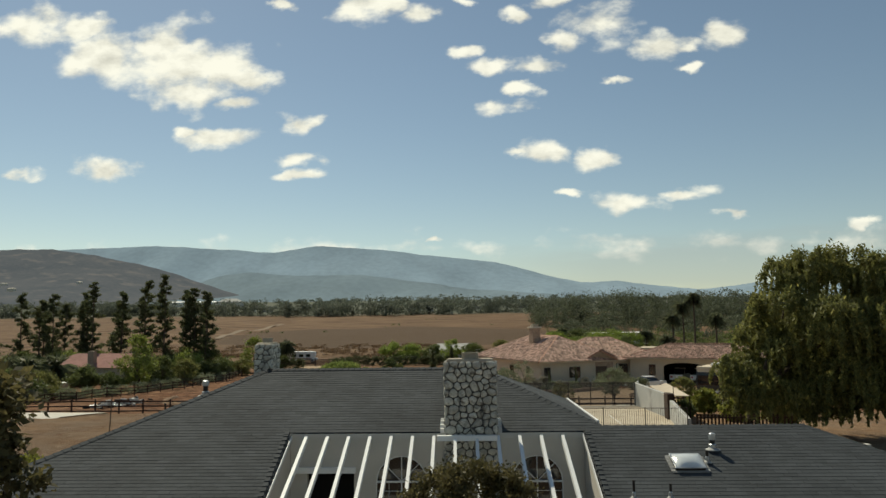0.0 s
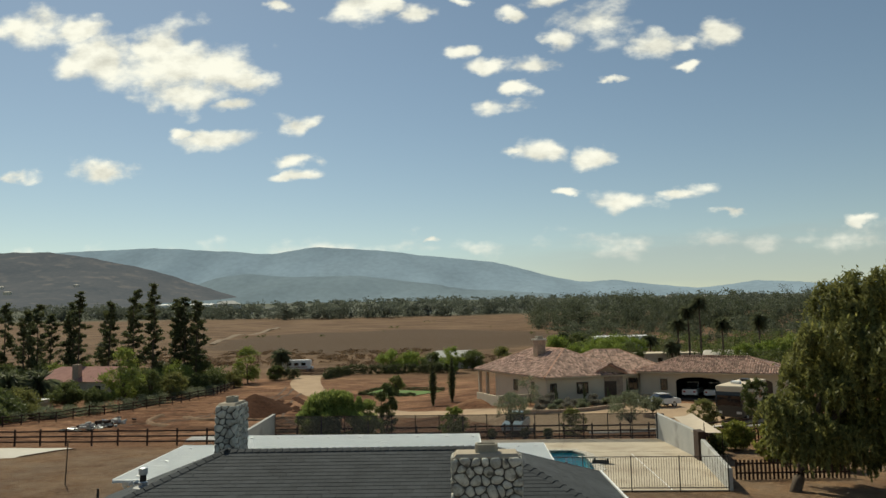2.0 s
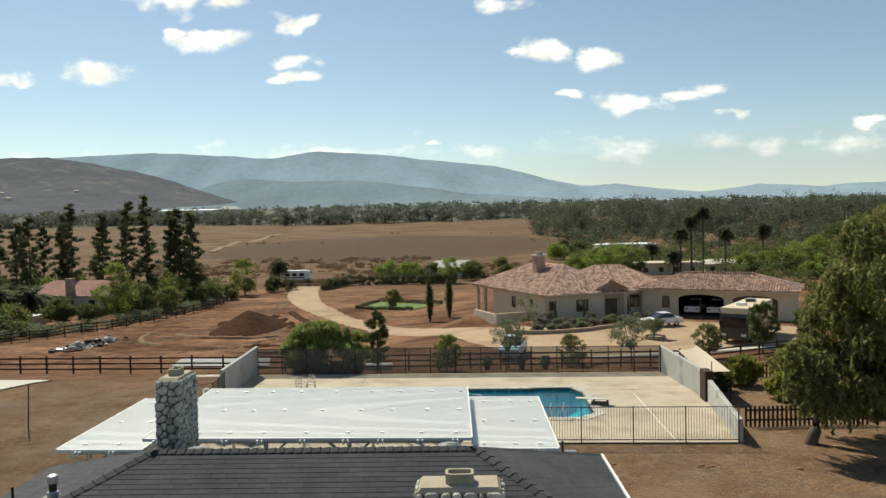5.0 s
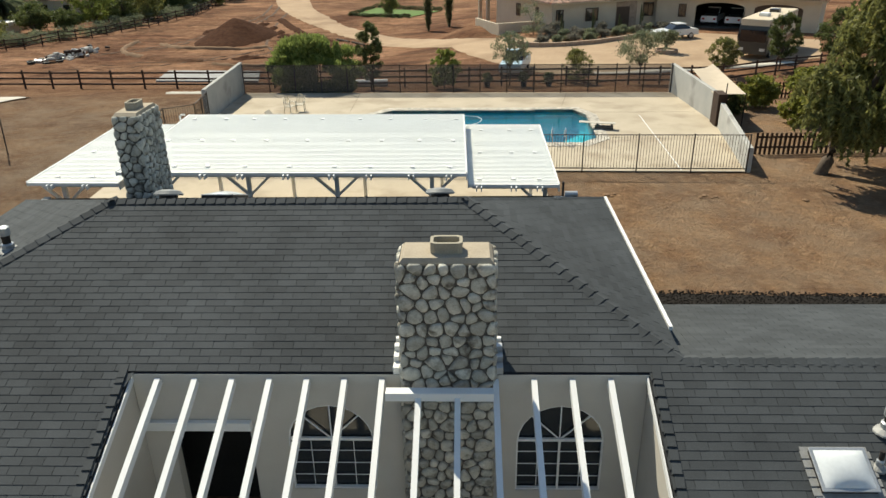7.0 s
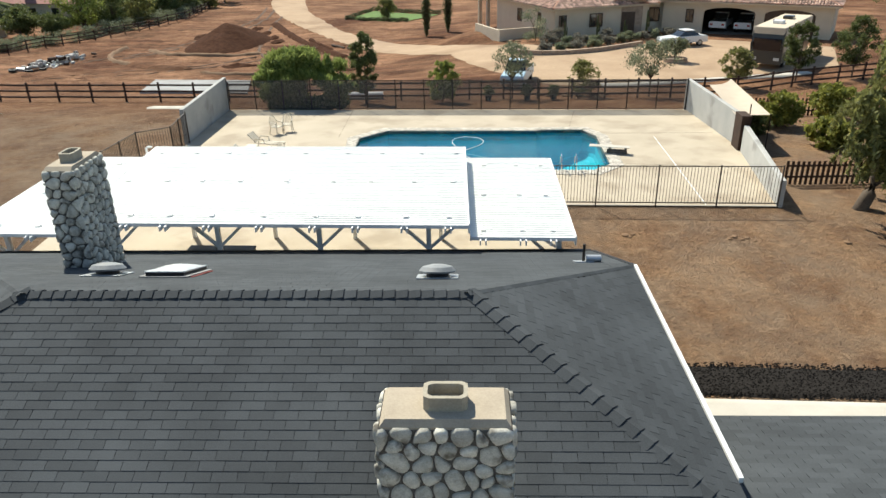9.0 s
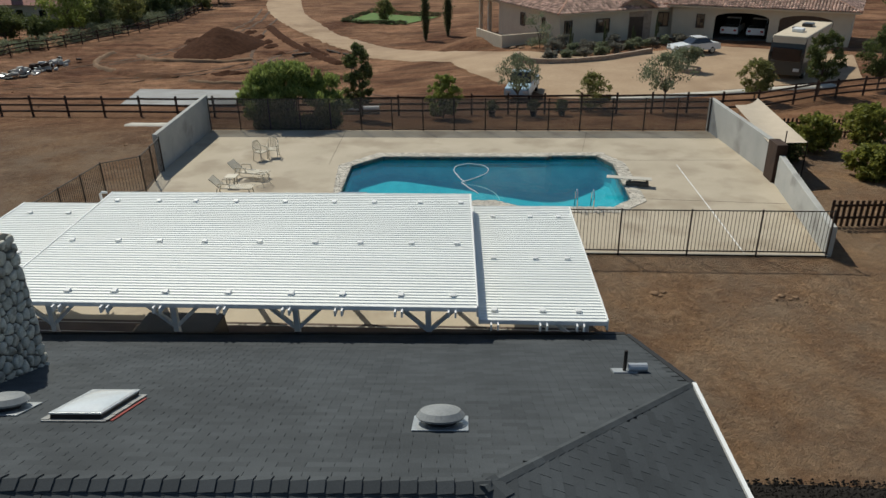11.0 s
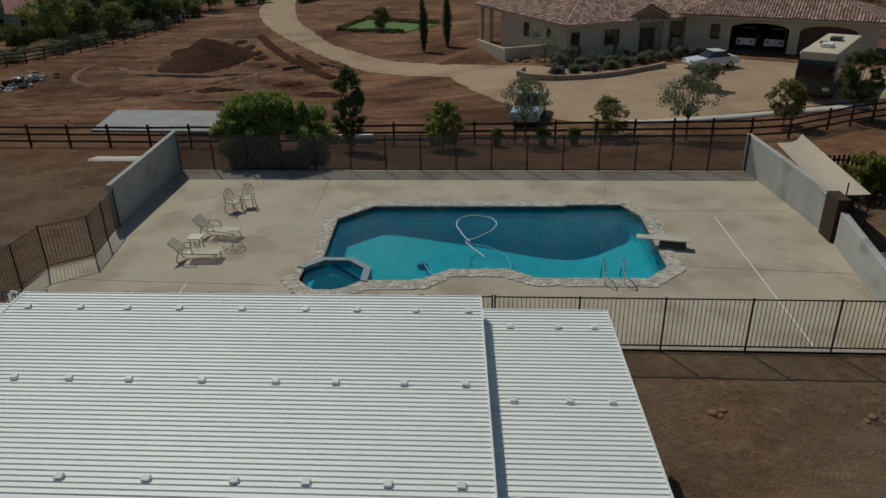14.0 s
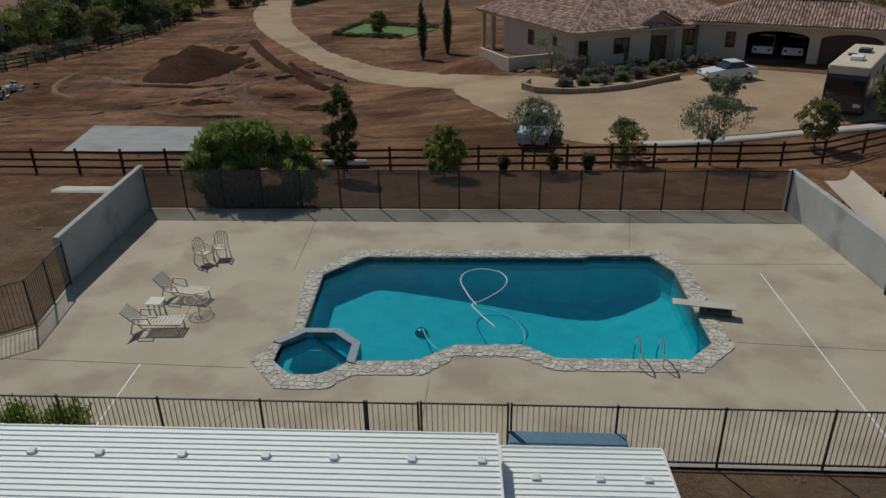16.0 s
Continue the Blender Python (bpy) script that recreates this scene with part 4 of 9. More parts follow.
def patio_cover(name, label, m, u0a, u1a, u0b, u1b, v0, v1, za, zb, cols, rows, posts=()):
    c = thing(name, label, "patio cover", m)
    part("roof_sheet", ribbed_roof(u0a, u1a, u0b, u1b, v0, v1, za, zb), M_CANOPY, c, "white ribbed metal roof sheet")
    for v, z, ua, ub in ((v0, za, u0a, u1a), (v1, zb, u0b, u1b)):
        part("gutter", box(ua, ub, v - 0.03, v + 0.03, z - 0.10, z - 0.002, 0.008), M_WHITE, c)
    part("edge_trim", beam((u0a, v0, za - 0.05), (u0b, v1, zb - 0.05), 0.035, 0.15), M_WHITE, c)
    part("edge_trim", beam((u1a, v0, za - 0.10), (u1b, v1, zb - 0.10), 0.035, 0.25), M_WHITE, c)
    beams = [v0 + 0.55, (v0 + v1) / 2, v1 - 0.5]
    for v in beams:
        k = (v - v0) / (v1 - v0)
        z = za + (zb - za) * k
        part("beam", box(u0a + 0.1, u1a - 0.3, v - 0.06, v + 0.06, z - 0.34, z - 0.13, 0.01), M_WHITE, c)
    # rafters along v with paired end brackets, and raised vent caps above them
    cap_me = None
    for u in cols:
        for du in (-0.07, 0.07):
            part("rafter", beam((u + du, v0 - 0.16, za - 0.11), (u + du, v1 + 0.1, zb - 0.11), 0.035, 0.13), M_WHITE, c)
        for v in rows:
            k = (v - v0) / (v1 - v0)
            bm = None
            if cap_me is None:
                o = part("vent_cap", wedge_cap(), M_WHITE, c)
                cap_me = o.data
            else:
                o = new("vent_cap", cap_me)
                o.parent = c
            o.matrix_basis = pose(u, v, za + (zb - za) * k + 0.02)
    for u, v in posts:
        k = (v - v0) / (v1 - v0)
        z = za + (zb - za) * k - 0.34
        part("post", box(u - 0.06, u + 0.06, v - 0.06, v + 0.06, -0.02, z, 0.01), M_WHITE, c)
        for s in (-1, 1):
            if not u0a < u + s * 0.7 < u1b:
                continue
            part("brace", beam((u, v, z - 0.62), (u + s * 0.68, v, z + 0.02), 0.07, 0.09, (0, 1, 0)), M_WHITE, c)
    return c


CM = pose(0, 0, 0, 0, 0, 0.3)
patio_cover("patio_cover", "white ribbed metal patio roof on white timber posts", CM, -10.4, -0.10, -10.4, -0.36, 1.89, 7.72, 2.77, 3.0, [-9.95, -8.8, -7.78, -6.67, -5.33, -3.99, -2.91, -1.69, -0.61], (2.28, 4.68, 7.08),
            [(-9.45, 2.5), (-6.68, 2.5), (-4.0, 2.5), (-1.15, 2.5), (-9.45, 7.3), (-6.68, 7.3), (-4.0, 7.3), (-1.15, 7.3)])
patio_cover("side_patio_cover", "smaller lower white ribbed metal patio roof", CM, -0.06, 2.56, -0.30, 2.36, 2.12, 7.93, 2.36, 2.56, [0.25, 1.25, 2.0], (2.44, 4.82, 7.22), [(2.2, 2.6), (2.1, 7.5)])
patio_cover("west_patio_cover", "lower white ribbed metal patio roof beyond a chimney", CM, -13.35, -10.5, -13.2, -10.5, 2.1, 7.95, 2.36, 2.58, [-12.6, -11.5], (2.5, 4.8, 7.2), [(-12.6, 2.7), (-12.6, 7.6)])
# dark sheet laid to the shadow line: the roofs' shade put into colour
paving = part("patio_paving_shade", box(-13.6, 2.62, 2.2, 5.72, 0.004, 0.03, 0.004), stuff_mat("shaded_brown_paving", (0.062, 0.043, 0.034), (0.12, 0.088, 0.07), 0.8, 1.2, 30, 0.3, 0.004))
tagged(paving, "dark brown patio floor sheet toned for the white roofs' shade", "paving", kind="structure")
# pale strips painted as lines of light within that shade
for k in range(7):
    part("joint_light_line", box(-13.5, 2.55, 2.68 + 0.48 * k, 2.71 + 0.48 * k, 0.028, 0.034), M_CURB, paving)

sp = thing("vent_pipe", "short white bent vent pipe on a patio roof", "pipe", CM @ pose(-10.75, 7.7, 2.55))
part("riser", tube([(0, 0, -0.02), (0, 0, 0.42), (0.05, 0, 0.46), (0.2, 0, 0.46)], 0.035, 8), M_WHITE, sp)
part("riser", tube([(0.2, 0, -0.02), (0.2, 0, 0.3)], 0.035, 8), M_WHITE, sp)

# ---- the house ----
HM = Matrix.Translation((0.13, -5.05, 0)) @ Matrix.Rotation(radians(2.0), 4, "Z")
RIDGE_Z, RIDGE_L = 4.6, -6.8
SS, SN, SE_, SW = 0.423, 0.372, 0.423, 0.423
V_S, V_N, U_E, U_W = -7.4, 7.36, 3.27, -13.3
WING_V, WING_Z, WING_END, WING_EAVE_V, WING_EAVE_Z = -3.27, 3.192, 8.7, 0.15, 2.25
COURT = (-5.2, 2.72, -3.52)


def plane_s(u, v):
    return RIDGE_Z + SS * v


def plane_n(u, v):
    return RIDGE_Z - SN * v


def plane_e(u, v):
    return RIDGE_Z - SE_ * u


def plane_w(u, v):
    return RIDGE_Z + SW * (u - RIDGE_L)


def plane_wing(u, v):
    return WING_Z - (v - WING_V) * (WING_Z - WING_EAVE_Z) / (WING_EAVE_V - WING_V)


def plane_wing_e(u, v):
    return WING_Z - (u - WING_END) * 0.36


v_swc = -(U_W - RIDGE_L) * -1 * SW / SS
u_nw = RIDGE_L - V_N * SN / SW
v_nwc = -(U_W - RIDGE_L) * SW / SN
ue_s = WING_END + (WING_Z - plane_s(0, V_S)) / 0.36
FACES = {
    # name: outline (u, v), height, direction of the slope's run down
    "south": ([(RIDGE_L, 0), (U_W, v_swc), (U_W, V_S), (COURT[0], V_S), (COURT[0], COURT[2]), (COURT[1], COURT[2]), (COURT[1], V_S), (ue_s, V_S), (WING_END, WING_V), (U_E, WING_V), (0, 0)], plane_s, (0, -1)),
    "north": ([(0, 0), (U_E, U_E * SE_ / SN), (U_E - 0.15, V_N), (u_nw, V_N), (U_W, v_nwc), (RIDGE_L, 0)] if u_nw > U_W else [(0, 0), (U_E, U_E * SE_ / SN), (U_E - 0.15, V_N), (U_W, V_N), (U_W, v_nwc), (RIDGE_L, 0)], plane_n, (0, 1)),
    "east": ([(0, 0), (U_E, WING_V), (U_E, U_E * SE_ / SN)], plane_e, (1, 0)),
    "west": ([(RIDGE_L, 0), (U_W, v_nwc), (U_W, v_swc)], plane_w, (-1, 0)),
    "wing": ([(U_E, WING_V), (WING_END, WING_V), (WING_END + (WING_Z - WING_EAVE_Z) / 0.36, WING_EAVE_V), (U_E, WING_EAVE_V)], plane_wing, (0, 1)),
    "wing_end": ([(WING_END, WING_V), (ue_s, V_S), (ue_s, V_S + 0.02), (WING_END + (WING_Z - WING_EAVE_Z) / 0.36, WING_EAVE_V)], plane_wing_e, (1, 0)),
}


def inside(poly, x, y):
    r = False
    for (ax, ay), (bx, by) in zip(poly, poly[1:] + poly[:1]):
        if (ay > y) != (by > y) and x < (bx - ax) * (y - ay) / (by - ay) + ax:
            r = not r
    return r


house = thing("house", "single-storey stucco house under a dark grey shingle hip roof", "house", HM)
for key, (poly, zf, run) in FACES.items():
    bm = bmesh.new()
    vs = [bm.verts.new((u, v, zf(u, v) - 0.012)) for u, v in poly]
    for a, b in zip(vs, vs[1:] + vs[:1]):
        bm.edges.new((a, b))
    bmesh.ops.triangle_fill(bm, use_beauty=True, edges=bm.edges[:])
    bmesh.ops.recalc_face_normals(bm, faces=bm.faces)
    if sum(f.normal.z for f in bm.faces) < 0:
        bmesh.ops.reverse_faces(bm, faces=bm.faces[:])
    r = bmesh.ops.solidify(bm, geom=bm.faces[:], thickness=0.12)
    roof_ob = part("roof", bm, M_FELT, house, "dark roof deck under shingles")
    FACES[key] = (poly, zf, run, roof_ob)

# walls under the eaves, with the courtyard recess
def wall_box(u0, u1, v0, v1, z0, z1):
    return part("wall", box(u0, u1, v0, v1, z0, z1), M_STUCCO, house)


wall_box(U_W + 0.6, COURT[0] - 0.12, V_S + 0.5, V_S + 0.7, -0.5, 1.7)
wall_box(U_W + 0.6, U_W + 0.8, V_S + 0.7, v_nwc, -0.5, 1.95)
wall_box(U_W + 0.8, U_E - 0.5, V_N - 0.75, V_N - 0.55, -0.4, 1.92)
wall_box(U_E - 0.5, U_E - 0.3, 0.2, V_N - 0.55, -0.4, 1.92)
wall_box(U_E - 0.3, ue_s - 1.5, WING_EAVE_V - 0.6, WING_EAVE_V - 0.4, -0.5, 2.2)
wall_box(COURT[1] + 0.12, ue_s - 1.5, V_S + 0.5, V_S + 0.7, -0.5, 1.7)
wall_box(ue_s - 1.5, ue_s - 1.3, V_S + 0.5, WING_EAVE_V - 0.4, -0.5, 1.7)
# courtyard walls: side walls follow the roof
for u0, u1 in ((COURT[0] - 0.17, COURT[0] - 0.01), (COURT[1] + 0.01, COURT[1] + 0.17)):
    bm = bmesh.new()
    pts = [(V_S + 0.3, -0.3), (COURT[2] + 0.2, -0.3), (COURT[2] + 0.2, plane_s(0, COURT[2]) - 0.14), (COURT[2], plane_s(0, COURT[2]) - 0.14), (V_S + 0.3, plane_s(0, V_S + 0.3) - 0.14)]
    lo = [bm.verts.new((u0, v, z)) for v, z in pts]
    hi = [bm.verts.new((u1, v, z)) for v, z in pts]
    bm.faces.new(lo)
    bm.faces.new(hi[::-1])
    for i in range(5):
        bm.faces.new((lo[i], hi[i], hi[(i + 1) % 5], lo[(i + 1) % 5]))
    bmesh.ops.recalc_face_normals(bm, faces=bm.faces)
    part("wall", bm, M_STUCCO, house)
part("fascia", box(COURT[0] + 0.002, COURT[1] - 0.002, COURT[2] - 0.02, COURT[2] - 0.004, plane_s(0, COURT[2]) - 0.17, plane_s(0, COURT[2]) - 0.022, 0.003), M_STUCCO, house, "painted board under the shingle edge")


def arch_points(w, z0, zs, n=12):
    """Outline of an arched opening of width w, sill z0, spring zs, round head."""
    return [(-w / 2, z0), (w / 2, z0)] + [(w / 2 * math.cos(math.pi * k / n), zs + w / 2 * math.sin(math.pi * k / n)) for k in range(n + 1)]


def court_wall():
    """Back wall of the courtyard with a doorway and two arched windows cut through."""
    v0, zt = COURT[2] + 0.02, plane_s(0, COURT[2]) - 0.14
    bm = bmesh.new()
    outer = [(COURT[0], -0.3), (COURT[1], -0.3), (COURT[1], zt), (COURT[0], zt)]
    holes = [[(u + x, z) for x, z in arch_points(1.38, WIN_SILL, WIN_SPRING)] for u in WIN_U]
    holes.append([(DOOR_U0, -0.2), (DOOR_U1, -0.2), (DOOR_U1, DOOR_TOP), (DOOR_U0, DOOR_TOP)])
    for line in [outer] + holes:
        vs = [bm.verts.new((u, v0, z)) for u, z in line]
        for a, b in zip(vs, vs[1:] + vs[:1]):
            if (a.co - b.co).length > 1e-5:
                bm.edges.new((a, b))
    bmesh.ops.remove_doubles(bm, verts=bm.verts[:], dist=1e-5)
    bmesh.ops.triangle_fill(bm, use_beauty=True, edges=bm.edges[:], normal=(0, -1, 0))
    r = bmesh.ops.extrude_face_region(bm, geom=bm.faces[:])
    bmesh.ops.translate(bm, vec=(0, 0.2, 0), verts=[e for e in r["geom"] if isinstance(e, bmesh.types.BMVert)])
    bmesh.ops.recalc_face_normals(bm, faces=bm.faces)
    part("wall", bm, M_STUCCO, house)
    for u in WIN_U:
        win = part("window", box(u - 0.74, u + 0.74, v0 + 0.10, v0 + 0.115, WIN_SILL - 0.05, WIN_SPRING + 0.75), M_PANE, house, "arched window with dark glass")
        bm = bmesh.new()
        ring = arch_points(1.38, WIN_SILL, WIN_SPRING)
        for (ax, az), (bx, bz) in zip(ring, ring[1:] + ring[:1]):
            beam_bm(bm, (u + ax, v0 + 0.05, az), (u + bx, v0 + 0.05, bz), 0.05, 0.06, (0, 1, 0)) if math.hypot(ax - bx, az - bz) > 1e-4 else None
        part("frame", bm, M_WHITE, win, "white arched frame")
        bars = [((u - 0.69, 0.055, WIN_SPRING), (u + 0.69, 0.055, WIN_SPRING), 0.045), ((u, 0.055, WIN_SILL), (u, 0.055, WIN_SPRING), 0.035)]
        bars += [((u, 0.06, WIN_SPRING), (u + 0.67 * math.cos(radians(a)), 0.06, WIN_SPRING + 0.67 * math.sin(radians(a))), 0.02) for a in (45, 90, 135)]
        for z in (0.25, 0.5, 0.75):
            zz = WIN_SILL + (WIN_SPRING - WIN_SILL) * z
            bars.append(((u - 0.67, 0.07, zz), (u + 0.67, 0.07, zz), 0.011))
        bars += [((u + du, 0.07, WIN_SILL), (u + du, 0.07, WIN_SPRING), 0.011) for du in (-0.345, 0.345)]
        for (ax, ay, az), (bx, by, bz), w in bars:
            part("glazing_bar", beam((ax, v0 + ay, az), (bx, v0 + by, bz), w, w, (0, 1, 0)), M_WHITE, win)
    # panels round the doorway carry the room's shade in their colour
    part("interior", box(DOOR_U0 - 0.4, DOOR_U1 + 0.4, v0 + 0.9, v0 + 1.0, -0.3, 2.5), M_INTERIOR_SHADE, house, "near-black panel for the shade behind the open doorway")
    for u in (DOOR_U0 - 0.4, DOOR_U1 + 0.3):
        part("interior", box(u, u + 0.1, v0 + 0.2, v0 + 0.9, -0.3, 2.5), M_INTERIOR_SHADE, house)
    part("interior", box(DOOR_U0 - 0.4, DOOR_U1 + 0.4, v0 + 0.2, v0 + 1.0, 2.5, 2.55), M_INTERIOR_SHADE, house)
    part("door_lintel", box(DOOR_U0 - 0.42, DOOR_U1 + 0.05, v0 - 0.1, v0 - 0.003, DOOR_TOP, DOOR_TOP + 0.16, 0.01), M_WHITE, house, "white lintel over the doorway")


WIN_U, WIN_SILL, WIN_SPRING = (-2.2, 1.45), 0.8, 1.80
DOOR_U0, DOOR_U1, DOOR_TOP = -4.75, -3.48, 2.05
court_wall()
patio = part("courtyard_floor", box(COURT[0], COURT[1], V_S - 3, COURT[2] + 0.3, -0.4, -0.2), M_CURB, None, m=HM)
tagged(patio, "pale concrete courtyard floor", "floor", kind="structure")

# white rafters over the courtyard
RAF_DROP = -1.62
RAF_Z = plane_s(0, COURT[2]) - 0.14
pergola = thing("pergola", "white painted timber rafters over the courtyard", "pergola", HM)
for i in range(13):
    u = -4.77 + i * 0.576
    if 5 < i - 0.5 < 9.6 and i in (7, 8):
        y1 = -3.95
    else:
        y1 = COURT[2] - 0.02
    part("rafter", beam((u, V_S - 0.4, RAF_Z + RAF_DROP), (u, y1, RAF_Z), 0.085, 0.14), M_WHITE, pergola) 
part("beam", box(COURT[0] + 0.17, COURT[1] - 0.17, V_S - 0.3, V_S - 0.15, RAF_Z + RAF_DROP - 0.35, RAF_Z + RAF_DROP - 0.08, 0.01), M_WHITE, pergola)
part("beam", box(-1.22, 0.37, -4.02, -3.86, RAF_Z - 0.02, RAF_Z + 0.12, 0.01), M_WHITE, pergola, "white cross beam before the chimney")
# rake and gutter trims
part("gutter", beam((U_E + 0.05, WING_V + 0.9, plane_e(U_E, 0) - 0.01), (U_E + 0.05, U_E * SE_ / SN, plane_e(U_E, 0) - 0.01), 0.06, 0.08), M_WHITE, house, "white metal gutter")
for (u, s) in ((COURT[0], 1), (COURT[1], -1)):
    part("rake_trim", beam((u + s * 0.03, V_S, plane_s(0, V_S) - 0.09), (u + s * 0.03, COURT[2], plane_s(0, COURT[2]) - 0.09), 0.025, 0.10), M_WHITE, house)
part("drip_edge", beam((U_E + 0.03, U_E * SE_ / SN, plane_n(0, U_E * SE_ / SN) - 0.02), (U_E - 0.1, V_N, plane_n(0, V_N) - 0.02), 0.10, 0.08), M_FELT, house)
part("gutter", beam((U_W + 0.8, V_N + 0.05, plane_n(0, V_N) - 0.02), (U_E - 0.15, V_N + 0.05, plane_n(0, V_N) - 0.02), 0.08, 0.08), M_BLACK, house, "dark metal gutter")

# ---- stone chimneys ----
def clip_poly(poly, n, d):
    """The part of a polygon where n.p <= d."""
    out = []
    for (ax, ay), (bx, by) in zip(poly, poly[1:] + poly[:1]):
        da, db = n[0] * ax + n[1] * ay - d, n[0] * bx + n[1] * by - d
        if da <= 0:
            out.append((ax, ay))
        if da * db < 0:
            t = da / (da - db)
            out.append((ax + (bx - ax) * t, ay + (by - ay) * t))
    return out


def cells(w, h, size, rng, relax=2):
    """Uneven cells that fill a w by h rectangle, about size across."""
    nx, nz = max(1, round(w / size)), max(1, round(h / size))
    pts = [((i + 0.5 + 0.25 * (j % 2 * 2 - 1) + rng.uniform(-0.38, 0.38)) * w / nx, (j + 0.5 + rng.uniform(-0.38, 0.38)) * h / nz) for j in range(nz) for i in range(nx)]
    pts = [(min(max(x, 0.05), w - 0.05), z) for x, z in pts]
    wts = [rng.uniform(-1, 1) * size * size * 0.22 for _ in pts]
    res = []
    for k, (px, pz) in enumerate(pts):
        poly = [(0, 0), (w, 0), (w, h), (0, h)]
        for j, (qx, qz) in enumerate(pts):
            if j == k or abs(qx - px) > size * 3 or abs(qz - pz) > size * 3:
                continue
            nx_, nz_ = qx - px, qz - pz
            d = (qx * qx + qz * qz - px * px - pz * pz + wts[k] - wts[j]) / 2
            poly = clip_poly(poly, (nx_, nz_), d)
            if len(poly) < 3:
                break
        if len(poly) >= 3:
            res.append(poly)
    return res


def stone_mesh(poly, gap, bulge, rng):
    """A rounded stone that fills the cell, facing -y, in the cell's own plane."""
    cx = sum(p[0] for p in poly) / len(poly)
    cz = sum(p[1] for p in poly) / len(poly)
    # points round the rim, corners cut
    rim = []
    for (ax, az), (bx, bz) in zip(poly, poly[1:] + poly[:1]):
        for t in (0.25, 0.75):
            rim.append((ax + (bx - ax) * t, az + (bz - az) * t))
    n = len(rim)
    rad = [math.hypot(x - cx, z - cz) for x, z in rim]
    for _ in range(2):
        rad = [min(rad[i], 0.25 * rad[i - 1] + 0.5 * rad[i] + 0.25 * rad[(i + 1) % n] + 0.003) for i in range(n)]
    rim = [(cx + (x - cx) * rad[i] / max(math.hypot(x - cx, z - cz), 1e-6), cz + (z - cz) * rad[i] / max(math.hypot(x - cx, z - cz), 1e-6)) for i, (x, z) in enumerate(rim)]
    verts, faces = [], []
    tilt = (rng.uniform(-0.15, 0.15), rng.uniform(-0.15, 0.15))
    for s, dep in ((1.0, 0.0), (0.94, 0.66), (0.74, 0.96)):
        for x, z in rim:
            dx, dz = x - cx, z - cz
            r = math.hypot(dx, dz)
            k = max(0.2, (r - gap) / r) * s if r > 1e-6 else 0
            verts.append((cx + dx * k, -bulge * dep - (dx * tilt[0] + dz * tilt[1]) * dep * 0.5, cz + dz * k))
    verts.append((cx, -bulge, cz))
    for ring in range(2):
        for i in range(n):
            j = (i + 1) % n
            faces.append((ring * n + i, ring * n + j, (ring + 1) * n + j, (ring + 1) * n + i))
    for i in range(n):
        faces.append((2 * n + i, 2 * n + (i + 1) % n, 3 * n))
    return verts, faces


def stone_face(parent, m, w, h, size, rng, bulge=0.052):
    for poly in cells(w, h, size, rng):
        ar = abs(sum(a[0] * b[1] - a[1] * b[0] for a, b in zip(poly, poly[1:] + poly[:1]))) / 2
        if ar < 0.25 * size * size * 0.3:
            continue
        v, f = stone_mesh(poly, 0.011, bulge * rng.uniform(0.75, 1.25), rng)
        o = new("stone", mesh_of("stone", v, f, M_RIVER, True))
        o.parent = parent
        o.matrix_basis = m


